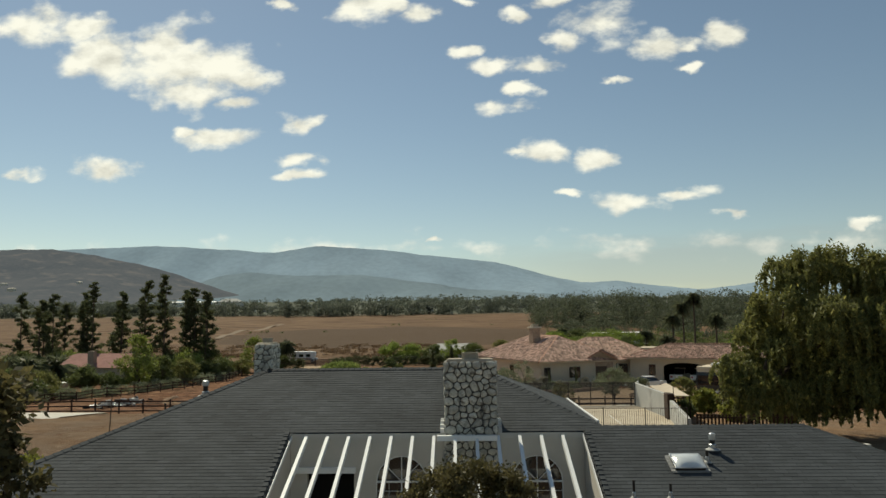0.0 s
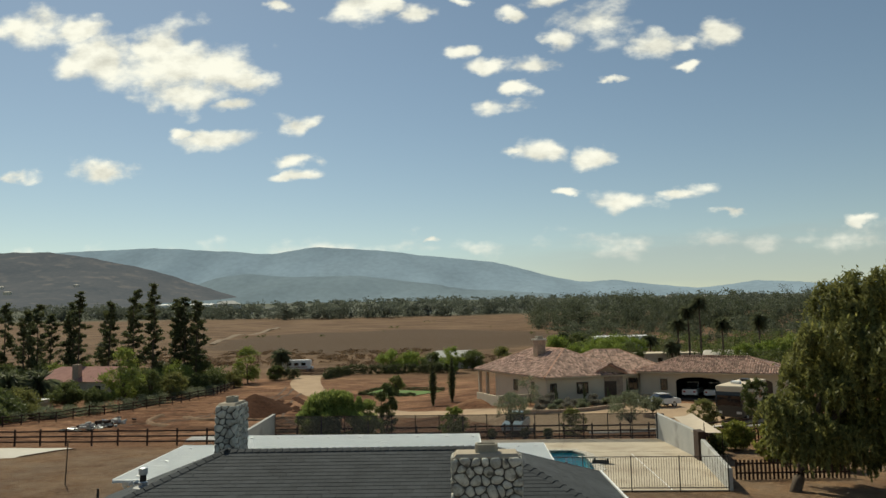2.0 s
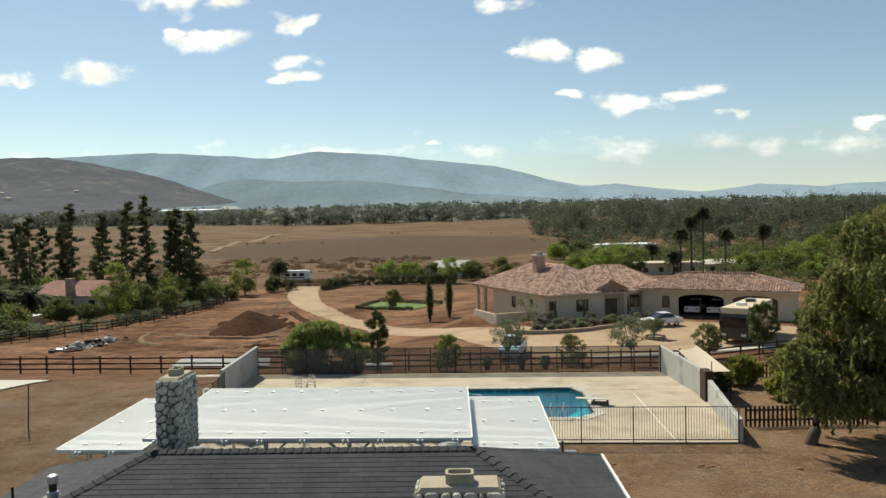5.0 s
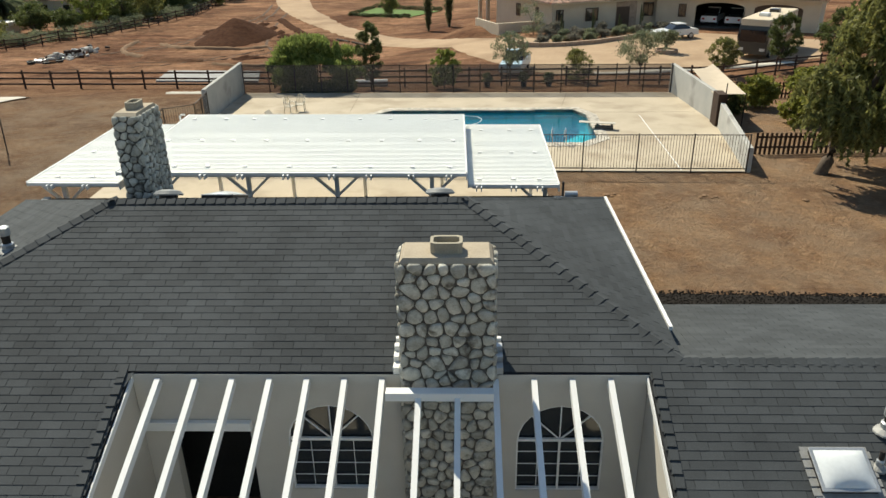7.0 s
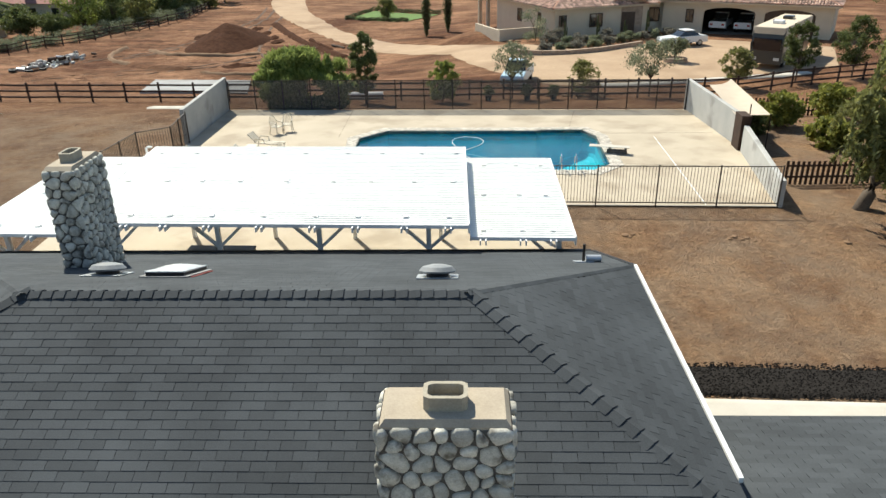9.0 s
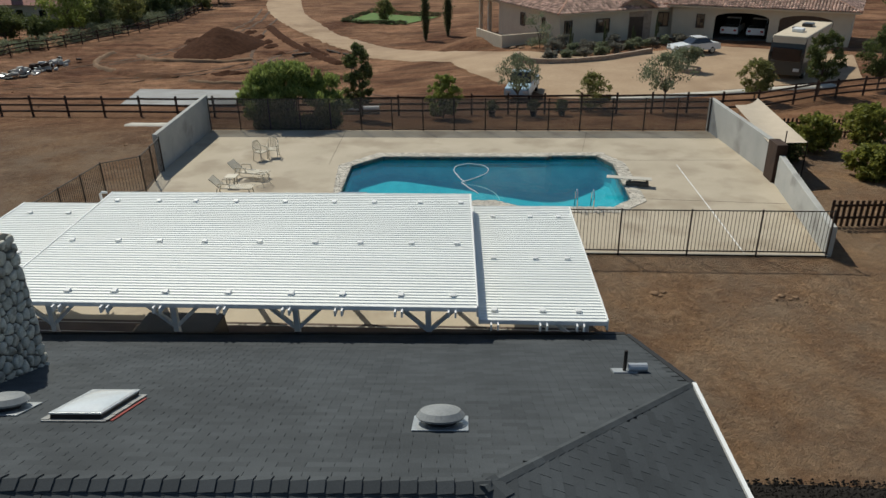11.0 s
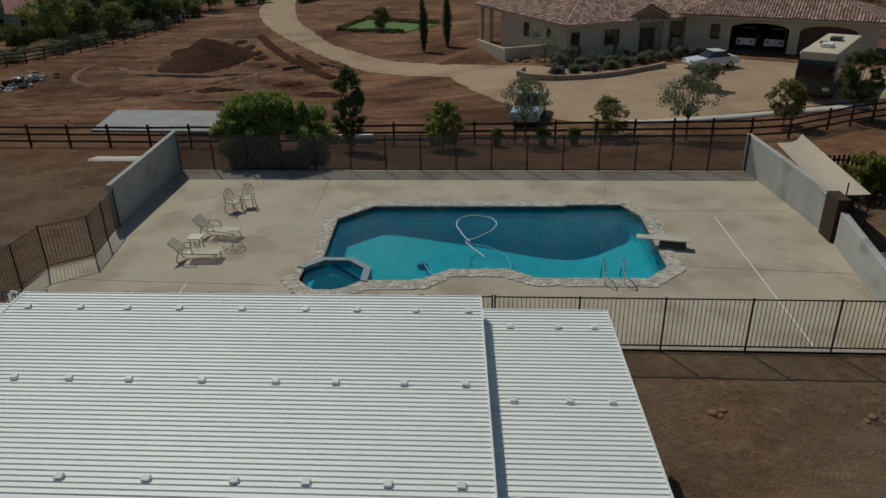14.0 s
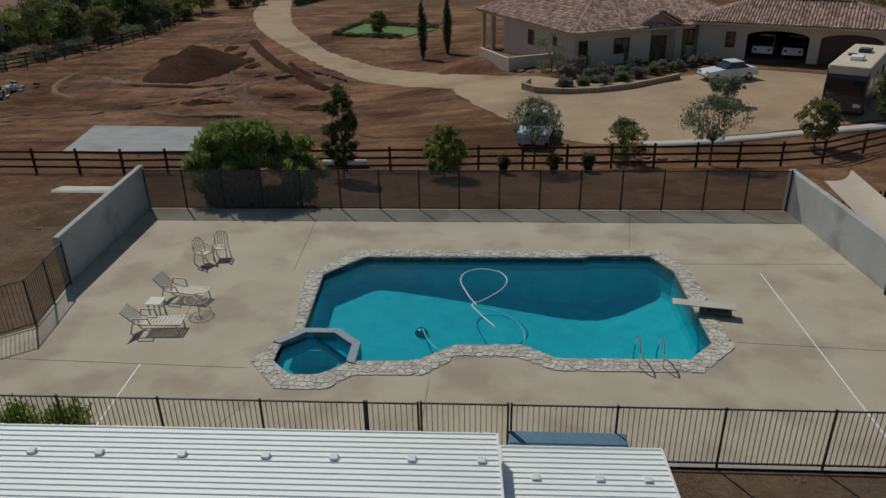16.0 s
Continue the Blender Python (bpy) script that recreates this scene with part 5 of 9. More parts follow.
def chimney(label, m, w, d, z0, z1, seed, size=0.185):
    rng = random.Random(seed)
    c = thing("stone_chimney", label, "chimney", m, "stone chimneys")
    part("core", box(-w / 2 + 0.03, w / 2 - 0.03, -d / 2 + 0.03, d / 2 - 0.03, z0, z1 - 0.02), M_MORTAR, c, "mortar core")
    h = z1 - z0 + 0.02
    stone_face(c, pose(-w / 2, -d / 2 + 0.035, z0), w, h, size, rng)
    stone_face(c, pose(w / 2 - 0.035, -d / 2, z0, 0, 0, 90), d, h, size, rng)
    stone_face(c, pose(-w / 2 + 0.035, d / 2, z0, 0, 0, -90), d, h, size, rng)
    stone_face(c, pose(w / 2, d / 2 - 0.035, z0, 0, 0, 180), w, h, size, rng)
    # mortar cap with sloped shoulders
    bm = bmesh.new()
    lo = [bm.verts.new((x, y, z1 - 0.03)) for x, y in ((-w / 2 + 0.045, -d / 2 + 0.04), (w / 2 - 0.045, -d / 2 + 0.04), (w / 2 - 0.045, d / 2 - 0.04), (-w / 2 + 0.045, d / 2 - 0.04))]
    mid = [bm.verts.new((v.co.x, v.co.y, z1 + 0.01)) for v in lo]
    hi = [bm.verts.new((v.co.x * 0.92, v.co.y * 0.84, z1 + 0.075)) for v in lo]
    bm.faces.new(lo[::-1])
    bm.faces.new(hi)
    for a, b in ((lo, mid), (mid, hi)):
        for i in range(4):
            bm.faces.new((a[i], a[(i + 1) % 4], b[(i + 1) % 4], b[i]))
    part("cap", bm, M_CAP, c, "tan mortar cap with sloped shoulders")
    bm = bmesh.new()
    fw, fd = (0.23, 0.15) if w > d else (0.15, 0.23)

    def rr(a, b, z):
        return [bm.verts.new((a * (1 if abs(math.cos(t)) > 0.9 else 0.98) * max(-1, min(1, 1.25 * math.cos(t))), b * max(-1, min(1, 1.25 * math.sin(t))), z)) for t in (2 * math.pi * k / 20 for k in range(20))]
    rings = [rr(fw, fd, z1 + 0.03), rr(fw, fd, z1 + 0.24), rr(fw - 0.045, fd - 0.045, z1 + 0.24), rr(fw - 0.045, fd - 0.045, z1 + 0.11)]
    for a, b in zip(rings, rings[1:]):
        for i in range(20):
            bm.faces.new((a[i], a[(i + 1) % 20], b[(i + 1) % 20], b[i]))
    bm.faces.new(rings[-1])
    bmesh.ops.recalc_face_normals(bm, faces=bm.faces)
    part("flue", bm, M_FLUE, c, "clay flue with rounded corners")
    return c


chimney("river-stone chimney rising before the courtyard wall", HM @ pose(-0.31, -3.30, 0), 1.42, 0.72, -0.2, 4.99, 5, 0.19)
chimney("river-stone chimney on the rear roof slope", HM @ pose(-7.96, 4.25, 0), 0.64, 1.28, 2.5, 5.3, 9, 0.19)

from mathutils.bvhtree import BVHTree

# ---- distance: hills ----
M_HILL_FAR = distance_haze_mat("far_mountain", (0.17, 0.225, 0.27), 0.62)
M_HILL_MID = distance_haze_mat("mid_ridge", (0.135, 0.175, 0.20), 0.62)
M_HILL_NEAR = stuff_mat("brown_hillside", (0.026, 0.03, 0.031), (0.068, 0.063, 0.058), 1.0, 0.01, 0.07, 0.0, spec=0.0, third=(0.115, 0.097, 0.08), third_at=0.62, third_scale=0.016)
# faint blue emission on the near hill stands in for air haze
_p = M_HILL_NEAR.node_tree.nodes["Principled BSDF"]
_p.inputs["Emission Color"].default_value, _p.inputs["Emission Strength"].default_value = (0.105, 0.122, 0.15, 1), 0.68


def ridge(name, label, material, y, knots, depth, rough, seed):
    """A mountain range: a crest through a few knots, spurs running down towards the valley."""
    x0, x1 = knots[0][0], knots[-1][0]
    nx, nk = 220, 16
    verts, faces = [], []
    for i in range(nx + 1):
        x = x0 + (x1 - x0) * i / nx
        crest = lerp_table(x, knots) + 13 + rough * (noise.noise((x * 0.006, seed, 0)) + 0.5 * noise.noise((x * 0.02, seed, 3)))
        for k in range(nk + 1):
            f = k / nk
            spur = 0.5 + 0.5 * noise.noise((x * 0.004 + seed, f * 1.5, seed))
            h = (1 - f) ** (0.7 + 1.1 * spur)
            verts.append((x + 60 * noise.noise((x * 0.003, f * 3, seed)) * f, y - depth * f, 60 + (crest - 60) * h))
    for i in range(nx):
        for k in range(nk):
            a = i * (nk + 1) + k
            faces.append((a, a + nk + 1, a + nk + 2, a + 1))
    ob = new(name, mesh_of(name, verts, faces, material, True))
    tagged(ob, label, "mountains", kind="structure")
    return BVHTree.FromPolygons(verts, faces)


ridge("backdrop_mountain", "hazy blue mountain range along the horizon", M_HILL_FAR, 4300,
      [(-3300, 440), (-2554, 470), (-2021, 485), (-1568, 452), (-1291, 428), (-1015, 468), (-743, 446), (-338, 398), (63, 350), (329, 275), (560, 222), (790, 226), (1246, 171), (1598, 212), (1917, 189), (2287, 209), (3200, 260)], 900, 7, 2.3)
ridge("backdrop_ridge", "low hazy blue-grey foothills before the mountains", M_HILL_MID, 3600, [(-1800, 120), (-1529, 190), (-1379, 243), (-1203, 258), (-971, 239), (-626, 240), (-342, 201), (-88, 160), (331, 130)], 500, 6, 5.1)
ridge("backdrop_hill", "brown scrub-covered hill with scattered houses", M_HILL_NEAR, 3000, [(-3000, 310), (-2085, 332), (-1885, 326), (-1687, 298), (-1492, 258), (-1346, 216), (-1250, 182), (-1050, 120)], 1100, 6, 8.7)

# houses scattered over the far valley, too small to tell apart
_r = random.Random(5)
bm = bmesh.new()
for k in range(60):
    y = _r.uniform(1000, 1900)
    x = _r.uniform(-0.6, 0.35) * y
    z = ground(x, y)
    w, d, h = _r.uniform(8, 18), _r.uniform(8, 12), _r.uniform(2.5, 4.5)
    add_box(bm, x - w / 2, x + w / 2, y - d / 2, y + d / 2, z - 3, z + h)
far = part("valley_houses", bm, M_FARWALL)
tagged(far, "tiny pale houses scattered over the far valley", "houses", kind="stuff")

# ---- plants ----
def leaf_cloud(rng, blobs, n, size, droop=0.0, aspect=1.6):
    """Many small leaf sprays on the skins of a set of blobs (x, y, z, rx, ry, rz)."""
    w = np.array([b[3] * b[4] + b[4] * b[5] + b[3] * b[5] for b in blobs])
    idx = rng.choice(len(blobs), n, p=w / w.sum())
    B = np.array(blobs)[idx]
    d = rng.normal(size=(n, 3))
    d /= np.linalg.norm(d, axis=1)[:, None]
    r = np.abs(rng.normal(0.78, 0.34, (n, 1)))
    c = B[:, :3] + d * B[:, 3:6] * r
    t = rng.normal(size=(n, 3)) * 0.7 + d * 0.5
    t[:, 2] -= droop
    t /= np.linalg.norm(t, axis=1)[:, None]
    s = np.cross(t, rng.normal(size=(n, 3)))
    s /= np.linalg.norm(s, axis=1)[:, None]
    k = size * rng.uniform(0.6, 1.35, (n, 1))
    t, s = t * k * aspect * 0.5, s * k * 0.5
    v = np.stack([c - t, c + s * 0.8 - t * 0.1, c + t, c - s * 0.8 - t * 0.1], axis=1).reshape(-1, 3)
    f = np.arange(n * 4).reshape(-1, 4)
    return v, f


def crown_mesh(name, rng, blobs, n, size, material, droop=0.0, aspect=1.6):
    v, f = leaf_cloud(rng, blobs, n, size, droop, aspect)
    return mesh_of(name, v.tolist(), f.tolist(), material)


def blobs_in(rng, n, rx, ry, z0, z1, br, top=1.0):
    """Uneven clumps inside an egg-shaped outline."""
    out = []
    for _ in range(n):
        a, k = rng.uniform(0, 2 * math.pi), rng.uniform(0, 1) ** 0.5
        z = rng.uniform(0, 1)
        w = math.sin(math.pi * (0.12 + 0.83 * z)) ** 0.7 * (1 - (1 - top) * z)
        s = br * rng.uniform(0.4, 1.25)
        out.append((math.cos(a) * rx * k * w, math.sin(a) * ry * k * w, z0 + (z1 - z0) * z, s, s, s * rng.uniform(0.6, 0.95)))
    return out


def limb_bm(bm, rng, a, b, r0, r1, bend=0.15, n=5):
    a, b = Vector(a), Vector(b)
    off = Vector((rng.uniform(-1, 1), rng.uniform(-1, 1), rng.uniform(-0.3, 0.5))) * bend * (b - a).length
    pts = [a.lerp(b, i / n) + off * math.sin(math.pi * i / n) for i in range(n + 1)]
    tube_bm(bm, pts, [r0 + (r1 - r0) * i / n for i in range(n + 1)], 7)


def tree(name, label, x, y, z, h, rx, ry, seed, leaf, n, size, crown_from=0.3, trunk_r=0.12, nblob=26, br=0.5, droop=0.0, top=1.0, category="tree", group="", trunk_label="", aspect=1.6):
    """A tree or bush: tapered trunk with limbs, and a crown of leaf sprays."""
    rng = np.random.default_rng(seed)
    t = thing(name, label, category, pose(x, y, z), group)
    bl = blobs_in(rng, nblob, rx, ry, h * crown_from + br * 0.5, h - br * 0.7, br, top)
    bm = bmesh.new()
    top_z = h * (0.55 if crown_from > 0.05 else 0.4)
    limb_bm(bm, rng, (0, 0, -0.3), (rng.uniform(-0.1, 0.1) * rx, rng.uniform(-0.1, 0.1) * ry, top_z), trunk_r, trunk_r * 0.55, 0.05, 6)
    for b in bl[: 9 if nblob > 12 else 5]:
        limb_bm(bm, rng, (0, 0, h * max(0.12, crown_from * 0.8)), b[:3], trunk_r * 0.5, trunk_r * 0.12)
    part("trunk", bm, M_BARK, t, smooth=True)
    o = new("crown", crown_mesh("crown", rng, bl, n, size, leaf, droop, aspect))
    o.parent = t
    return t


def gz(x, y):
    return ground(x, y)


# the big pepper tree beside the yard
def pepper_tree():
    rng = np.random.default_rng(42)
    x, y = 13.45, 10.4
    t = thing("pepper_tree", "large drooping olive-green pepper tree with a leaning trunk", "tree", pose(x, y, gz(x, y)))
    bm = bmesh.new()
    limb_bm(bm, rng, (0, 0, -0.4), (0.9, 0.4, 2.3), 0.26, 0.2, 0.08, 6)
    ends = [(1.4, -0.5, 5.6), (2.8, 0.8, 6.6), (3.9, 2.4, 5.8), (4.3, -1.2, 5.2), (1.0, 1.4, 4.4), (5.9, 0.6, 6.4), (6.8, -1.0, 5.0)]
    for e in ends:
        limb_bm(bm, rng, (0.9, 0.4, 2.2), e, 0.15, 0.04, 0.15, 7)
    part("trunk", bm, M_BARK, t, "rough grey-brown leaning trunk with limbs", smooth=True)
    clumps = ((1.2, 0.2, 5.3, 1.1), (1.9, -0.6, 6.9, 1.2), (3.0, 0.7, 8.2, 1.4), (4.5, 1.0, 8.8, 1.5), (6.2, 0.6, 8.6, 1.6), (7.6, 0.2, 8.2, 1.5), (4.0, -1.4, 6.0, 1.6), (6.0, -1.6, 5.8, 1.8), (2.6, 2.2, 5.5, 1.5), (5.0, 2.8, 6.0, 1.8), (7.6, 1.8, 5.6, 1.8), (8.0, -0.6, 4.8, 1.7), (3.2, 0.2, 4.4, 1.2), (0.7, 0.9, 3.9, 0.8), (5.2, 0.4, 4.2, 1.4), (1.9, -1.1, 4.5, 0.9), (6.6, -0.6, 3.4, 1.3), (8.8, 0.6, 3.6, 1.5), (2.3, 1.5, 3.3, 0.7), (4.6, -1.7, 3.6, 0.9), (8.4, 1.2, 7.0, 1.5), (3.6, -0.4, 3.0, 1.0), (4.6, 0.9, 2.7, 1.1), (5.8, -1.2, 2.7, 1.1), (6.4, 0.8, 2.6, 1.1), (7.6, -1.0, 2.8, 1.2), (3.0, 1.0, 2.9, 0.8), (-0.7, -0.6, 3.8, 0.6), (-0.4, -0.9, 2.7, 0.7), (0.3, -1.2, 2.1, 0.65), (0.8, -1.2, 2.9, 0.8), (1.8, -1.4, 2.4, 0.8), (0.3, -0.8, 3.5, 0.7), (1.6, 0.8, 1.9, 0.7), (2.6, 0.2, 1.8, 0.75), (3.8, -0.4, 1.8, 0.8), (5.0, 0.4, 1.8, 0.85), (6.4, 0.0, 1.9, 0.9), (7.8, 0.4, 2.0, 1.0), (2.2, 1.8, 2.0, 0.7))
    bl, V = [], []
    for cx, cy, cz, r in clumps:
        for _ in range(11):
            d = rng.normal(size=3)
            d /= np.linalg.norm(d)
            k = r * rng.uniform(0.16, 0.40)
            bl.append((cx + d[0] * r * 0.8, cy + d[1] * r * 0.8, cz + d[2] * r * 0.7, k, k, k * 0.9))
        # hanging strings of leaves
        n = int(36 * r)
        for _ in range(n):
            d = rng.normal(size=3)
            d /= np.linalg.norm(d)
            top = np.array((cx + d[0] * r * 1.05, cy + d[1] * r * 1.05, cz + abs(d[2]) * r * 0.8))
            ln = rng.uniform(0.5, 1.0) * (0.7 + 0.75 * r)
            m = int(34 * ln)
            f = rng.random((m, 1)) ** 0.9
            out = np.array((d[0], d[1], 0.0))
            c = top + out * 0.35 * np.sin(f * 1.5) - np.array((0, 0, ln)) * f + rng.normal(0, 0.05, (m, 3)) * (1.25 - f)
            V.append(c)
    v, f = leaf_cloud(rng, bl, 52000, 0.115, 0.9, 2.2)
    c = np.concatenate(V)
    n = len(c)
    d = rng.normal(size=(n, 3)) * 0.6
    d[:, 2] -= 0.8
    d /= np.linalg.norm(d, axis=1)[:, None]
    s = np.cross(d, rng.normal(size=(n, 3)))
    s /= np.linalg.norm(s, axis=1)[:, None]
    k = 0.105 * rng.uniform(0.6, 1.4, (n, 1))
    d, s = d * k * 1.3, s * k * 0.4
    v2 = np.stack([c - d, c + s, c + d, c - s], axis=1).reshape(-1, 3)
    f2 = np.arange(n * 4).reshape(-1, 4) + len(v)
    o = new("crown", mesh_of("crown", v.tolist() + v2.tolist(), f.tolist() + f2.tolist(), M_LEAF_PEPPER))
    o.parent = t


pepper_tree()
tree("tree", "dark broad-leaved tree beside the front of the house", -9.4, -16.0, -0.8, 6.9, 1.9, 1.9, 11, M_LEAF_OLIVE, 14000, 0.13, 0.25, 0.16, 34, 0.6)
tree("shrub", "brownish olive bushy shrub rising beyond the courtyard rafters", 0.05, -13.2, -0.3, 3.65, 1.75, 1.0, 12, M_LEAF_OLIVE, 26000, 0.055, 0.1, 0.09, 90, 0.26, category="shrub")

tree("shrub", "broad bright green feathery shrub behind the screened fence", -10.35, 26.7, gz(-10.35, 26.7), 3.85, 3.0, 1.5, 21, M_LEAF_FEATHER, 74000, 0.085, 0.02, 0.08, 170, 0.34, -1.1, category="shrub", group="yard plants", aspect=3.2)

# shrubs and small trees between the fences
for x, y, h, rx, seed, lf, n, size, cf, dr, lab, nm in (
    (-7.85, 33.0, 4.7, 0.85, 23, M_LEAF_DARK, 11000, 0.085, 0.15, 0.2, "slim dark green young tree", "tree"),
    (-2.7, 33.0, 2.9, 1.05, 24, M_LEAF_LIME, 8000, 0.09, 0.05, 0.3, "small lime-green bush by the fence", "shrub"),
    (1.9, 35.2, 3.9, 1.45, 25, M_LEAF_GREY, 2600, 0.085, 0.42, 1.4, "thin grey-green weeping young tree", "tree"),
    (6.9, 36.4, 2.5, 1.2, 26, M_LEAF_PEPPER, 5000, 0.08, 0.08, 0.1, "small rough olive-green shrub on bare earth", "shrub"),
    (11.4, 36.2, 3.9, 1.7, 27, M_LEAF_GREY, 3600, 0.085, 0.40, 1.4, "grey-green weeping young pepper tree", "tree"),
    (18.2, 39.6, 2.9, 1.1, 28, M_LEAF_PEPPER, 5600, 0.09, 0.18, 0.1, "round-headed small olive tree", "tree"),
    (23.2, 41.4, 4.4, 1.3, 29, M_LEAF_DARK, 8000, 0.1, 0.22, 0.1, "dark green young tree by the rail fence", "tree"),
    (28.0, 43.0, 4.6, 1.5, 30, M_LEAF_DARK, 8000, 0.1, 0.2, 0.1, "dark green young tree by the rail fence", "tree"),
    (15.3, 23.2, 1.9, 1.1, 31, M_LEAF_CITRUS, 5200, 0.12, 0.05, 0.2, "yellow-green citrus bush beyond the block wall", "shrub"),
    (18.6, 24.6, 2.0, 1.2, 32, M_LEAF_CITRUS, 5200, 0.12, 0.05, 0.2, "yellow-green citrus bush beyond the block wall", "shrub"),
    (16.2, 19.0, 1.5, 1.1, 33, M_LEAF_CITRUS, 4800, 0.11, 0.02, 0.2, "low bright green leafy bush beyond the block wall", "shrub"),
    (20.8, 21.5, 2.0, 1.3, 34, M_LEAF_CITRUS, 5200, 0.12, 0.05, 0.2, "yellow-green citrus bush beyond the block wall", "shrub"),
    (13.6, 21.6, 1.2, 0.7, 35, M_LEAF_DARK, 1800, 0.1, 0.0, 0.1, "low dark shrub under the shade cloth", "shrub"),
    (17.8, 16.0, 1.6, 1.2, 36, M_LEAF_DARK, 3600, 0.11, 0.02, 0.1, "low dark green bush beside the picket fence", "shrub"),
    (-15.9, -3.0, 1.9, 1.0, 37, M_LEAF_CITRUS, 5000, 0.09, 0.02, 0.1, "yellow-green clipped bush beside the house", "shrub"),
    (-16.1, -5.2, 1.8, 1.0, 38, M_LEAF_CITRUS, 5000, 0.09, 0.02, 0.1, "yellow-green clipped bush beside the house", "shrub"),
    (-10.1, 10.95, 0.85, 0.55, 39, M_LEAF_SHRUB, 2200, 0.07, 0.0, 0.1, "low green shrub by the iron fence", "shrub"),
    (-11.2, 10.95, 0.8, 0.5, 40, M_LEAF_SHRUB, 2200, 0.07, 0.0, 0.1, "low green shrub by the iron fence", "shrub"),
):
    tree(nm, lab, x, y, gz(x, y) if not (2.3 < y < 11.2 and -14 < x < 2.7) else 0.0, h, rx, rx, seed, lf, n, size, cf, 0.05 if h < 3.6 else 0.07, 84, max(rx * 0.2, 0.22), dr, category=nm, group="yard plants")

# potted plants by the rail fence
for k, (x, y) in enumerate(((2.9, 34.2), (4.7, 34.5), (0.3, 34.1))):
    pot = thing("potted_plant", "bushy green plant in a black nursery pot", "potted plant", pose(x, y, gz(x, y)), "potted plants")
    part("pot", lathe([(0.17, -0.05), (0.23, 0.36), (0.25, 0.38), (0.22, 0.38), (0.2, 0.32), (0.02, 0.32)], 16), M_RUBBER, pot)
    rng = np.random.default_rng(800 + k)
    o = new("foliage", crown_mesh("foliage", rng, blobs_in(rng, 26, 0.42, 0.42, 0.45, 0.95, 0.16), 1800, 0.07, M_LEAF_DARK, 0.1))
    o.parent = pot

# columnar cypresses by the terrace
for x, y, s in ((-7.6, 79.0, 51), (-5.0, 81.0, 52)):
    rng = np.random.default_rng(s)
    t = thing("cypress", "tall narrow dark green columnar cypress", "tree", pose(x, y, gz(x, y)), "cypresses")
    part("trunk", tube([(0, 0, -0.3), (0, 0, 5.5)], [0.1, 0.03], 7), M_BARK, t)
    bl = [(rng.uniform(-0.1, 0.1), rng.uniform(-0.1, 0.1), 0.4 + 5.6 * k / 14, 0.42 * math.sin(math.pi * (0.1 + 0.86 * k / 14)) + 0.05, 0.42 * math.sin(math.pi * (0.1 + 0.86 * k / 14)) + 0.05, 0.45) for k in range(15)]
    o = new("crown", crown_mesh("crown", rng, bl, 3000, 0.14, M_LEAF_PINE, -0.8))
    o.parent = t

# pines in the next garden
PINES = [(-90.7, 115, 11.4), (-87.0, 113, 12.4), (-82.4, 117, 12.9), (-79.4, 114, 14.8), (-74.3, 116, 13.0), (-68.6, 115, 15.1), (-64.1, 113, 16.1), (-61.5, 118, 13.2), (-58.7, 115, 13.4), (-55.9, 114, 12.8), (-97.0, 118, 13.0), (-103.0, 116, 14.5),
         (-89.2, 121, 10.6), (-84.6, 120, 11.2), (-77.2, 121, 11.0), (-71.6, 119, 12.0), (-66.6, 118, 13.6), (-60.0, 116, 12.2), (-57.2, 118, 12.4), (-94.0, 121, 11.5)]
for i, (x, y, top) in enumerate(PINES):
    rng = np.random.default_rng(60 + i)
    z = gz(x, y)
    h = top - z
    t = thing("pine_tree", "tall open-branched dark pine in the next garden", "tree", pose(x, y, z), "garden pines")
    bm = bmesh.new()
    limb_bm(bm, rng, (0, 0, -0.4), (rng.uniform(-0.5, 0.5), 0, h * 0.97), 0.22, 0.03, 0.012, 8)
    bl = []
    start = rng.uniform(0.10, 0.24)
    for k in range(34):
        f = start + (0.985 - start) * k / 33
        w = (1.06 - f) ** 0.7 * 2.7 * rng.uniform(0.35, 1.2) + 0.15
        a = rng.uniform(0, 2 * math.pi)
        p = (math.cos(a) * w, math.sin(a) * w, h * f + 0.22 * w)
        if k % 2 == 0:
            limb_bm(bm, rng, (0, 0, h * f - 0.2), p, 0.045, 0.015, 0.05, 3)
        # needles gather in tufts along the branch
        for q in (0.45, 0.72, 1.0):
            e = rng.uniform(0.24, 0.46) * (0.7 + 0.4 * q)
            bl.append((p[0] * q + rng.uniform(-0.2, 0.2), p[1] * q + rng.uniform(-0.2, 0.2), h * f + 0.22 * w * q + rng.uniform(-0.15, 0.25), e * 1.25, e * 1.25, e * 0.7))
    part("trunk", bm, M_BARK, t, smooth=True)
    o = new("crown", crown_mesh("crown", rng, bl, 3600, 0.22, M_LEAF_PINE, -0.5, 2.8))
    o.parent = t

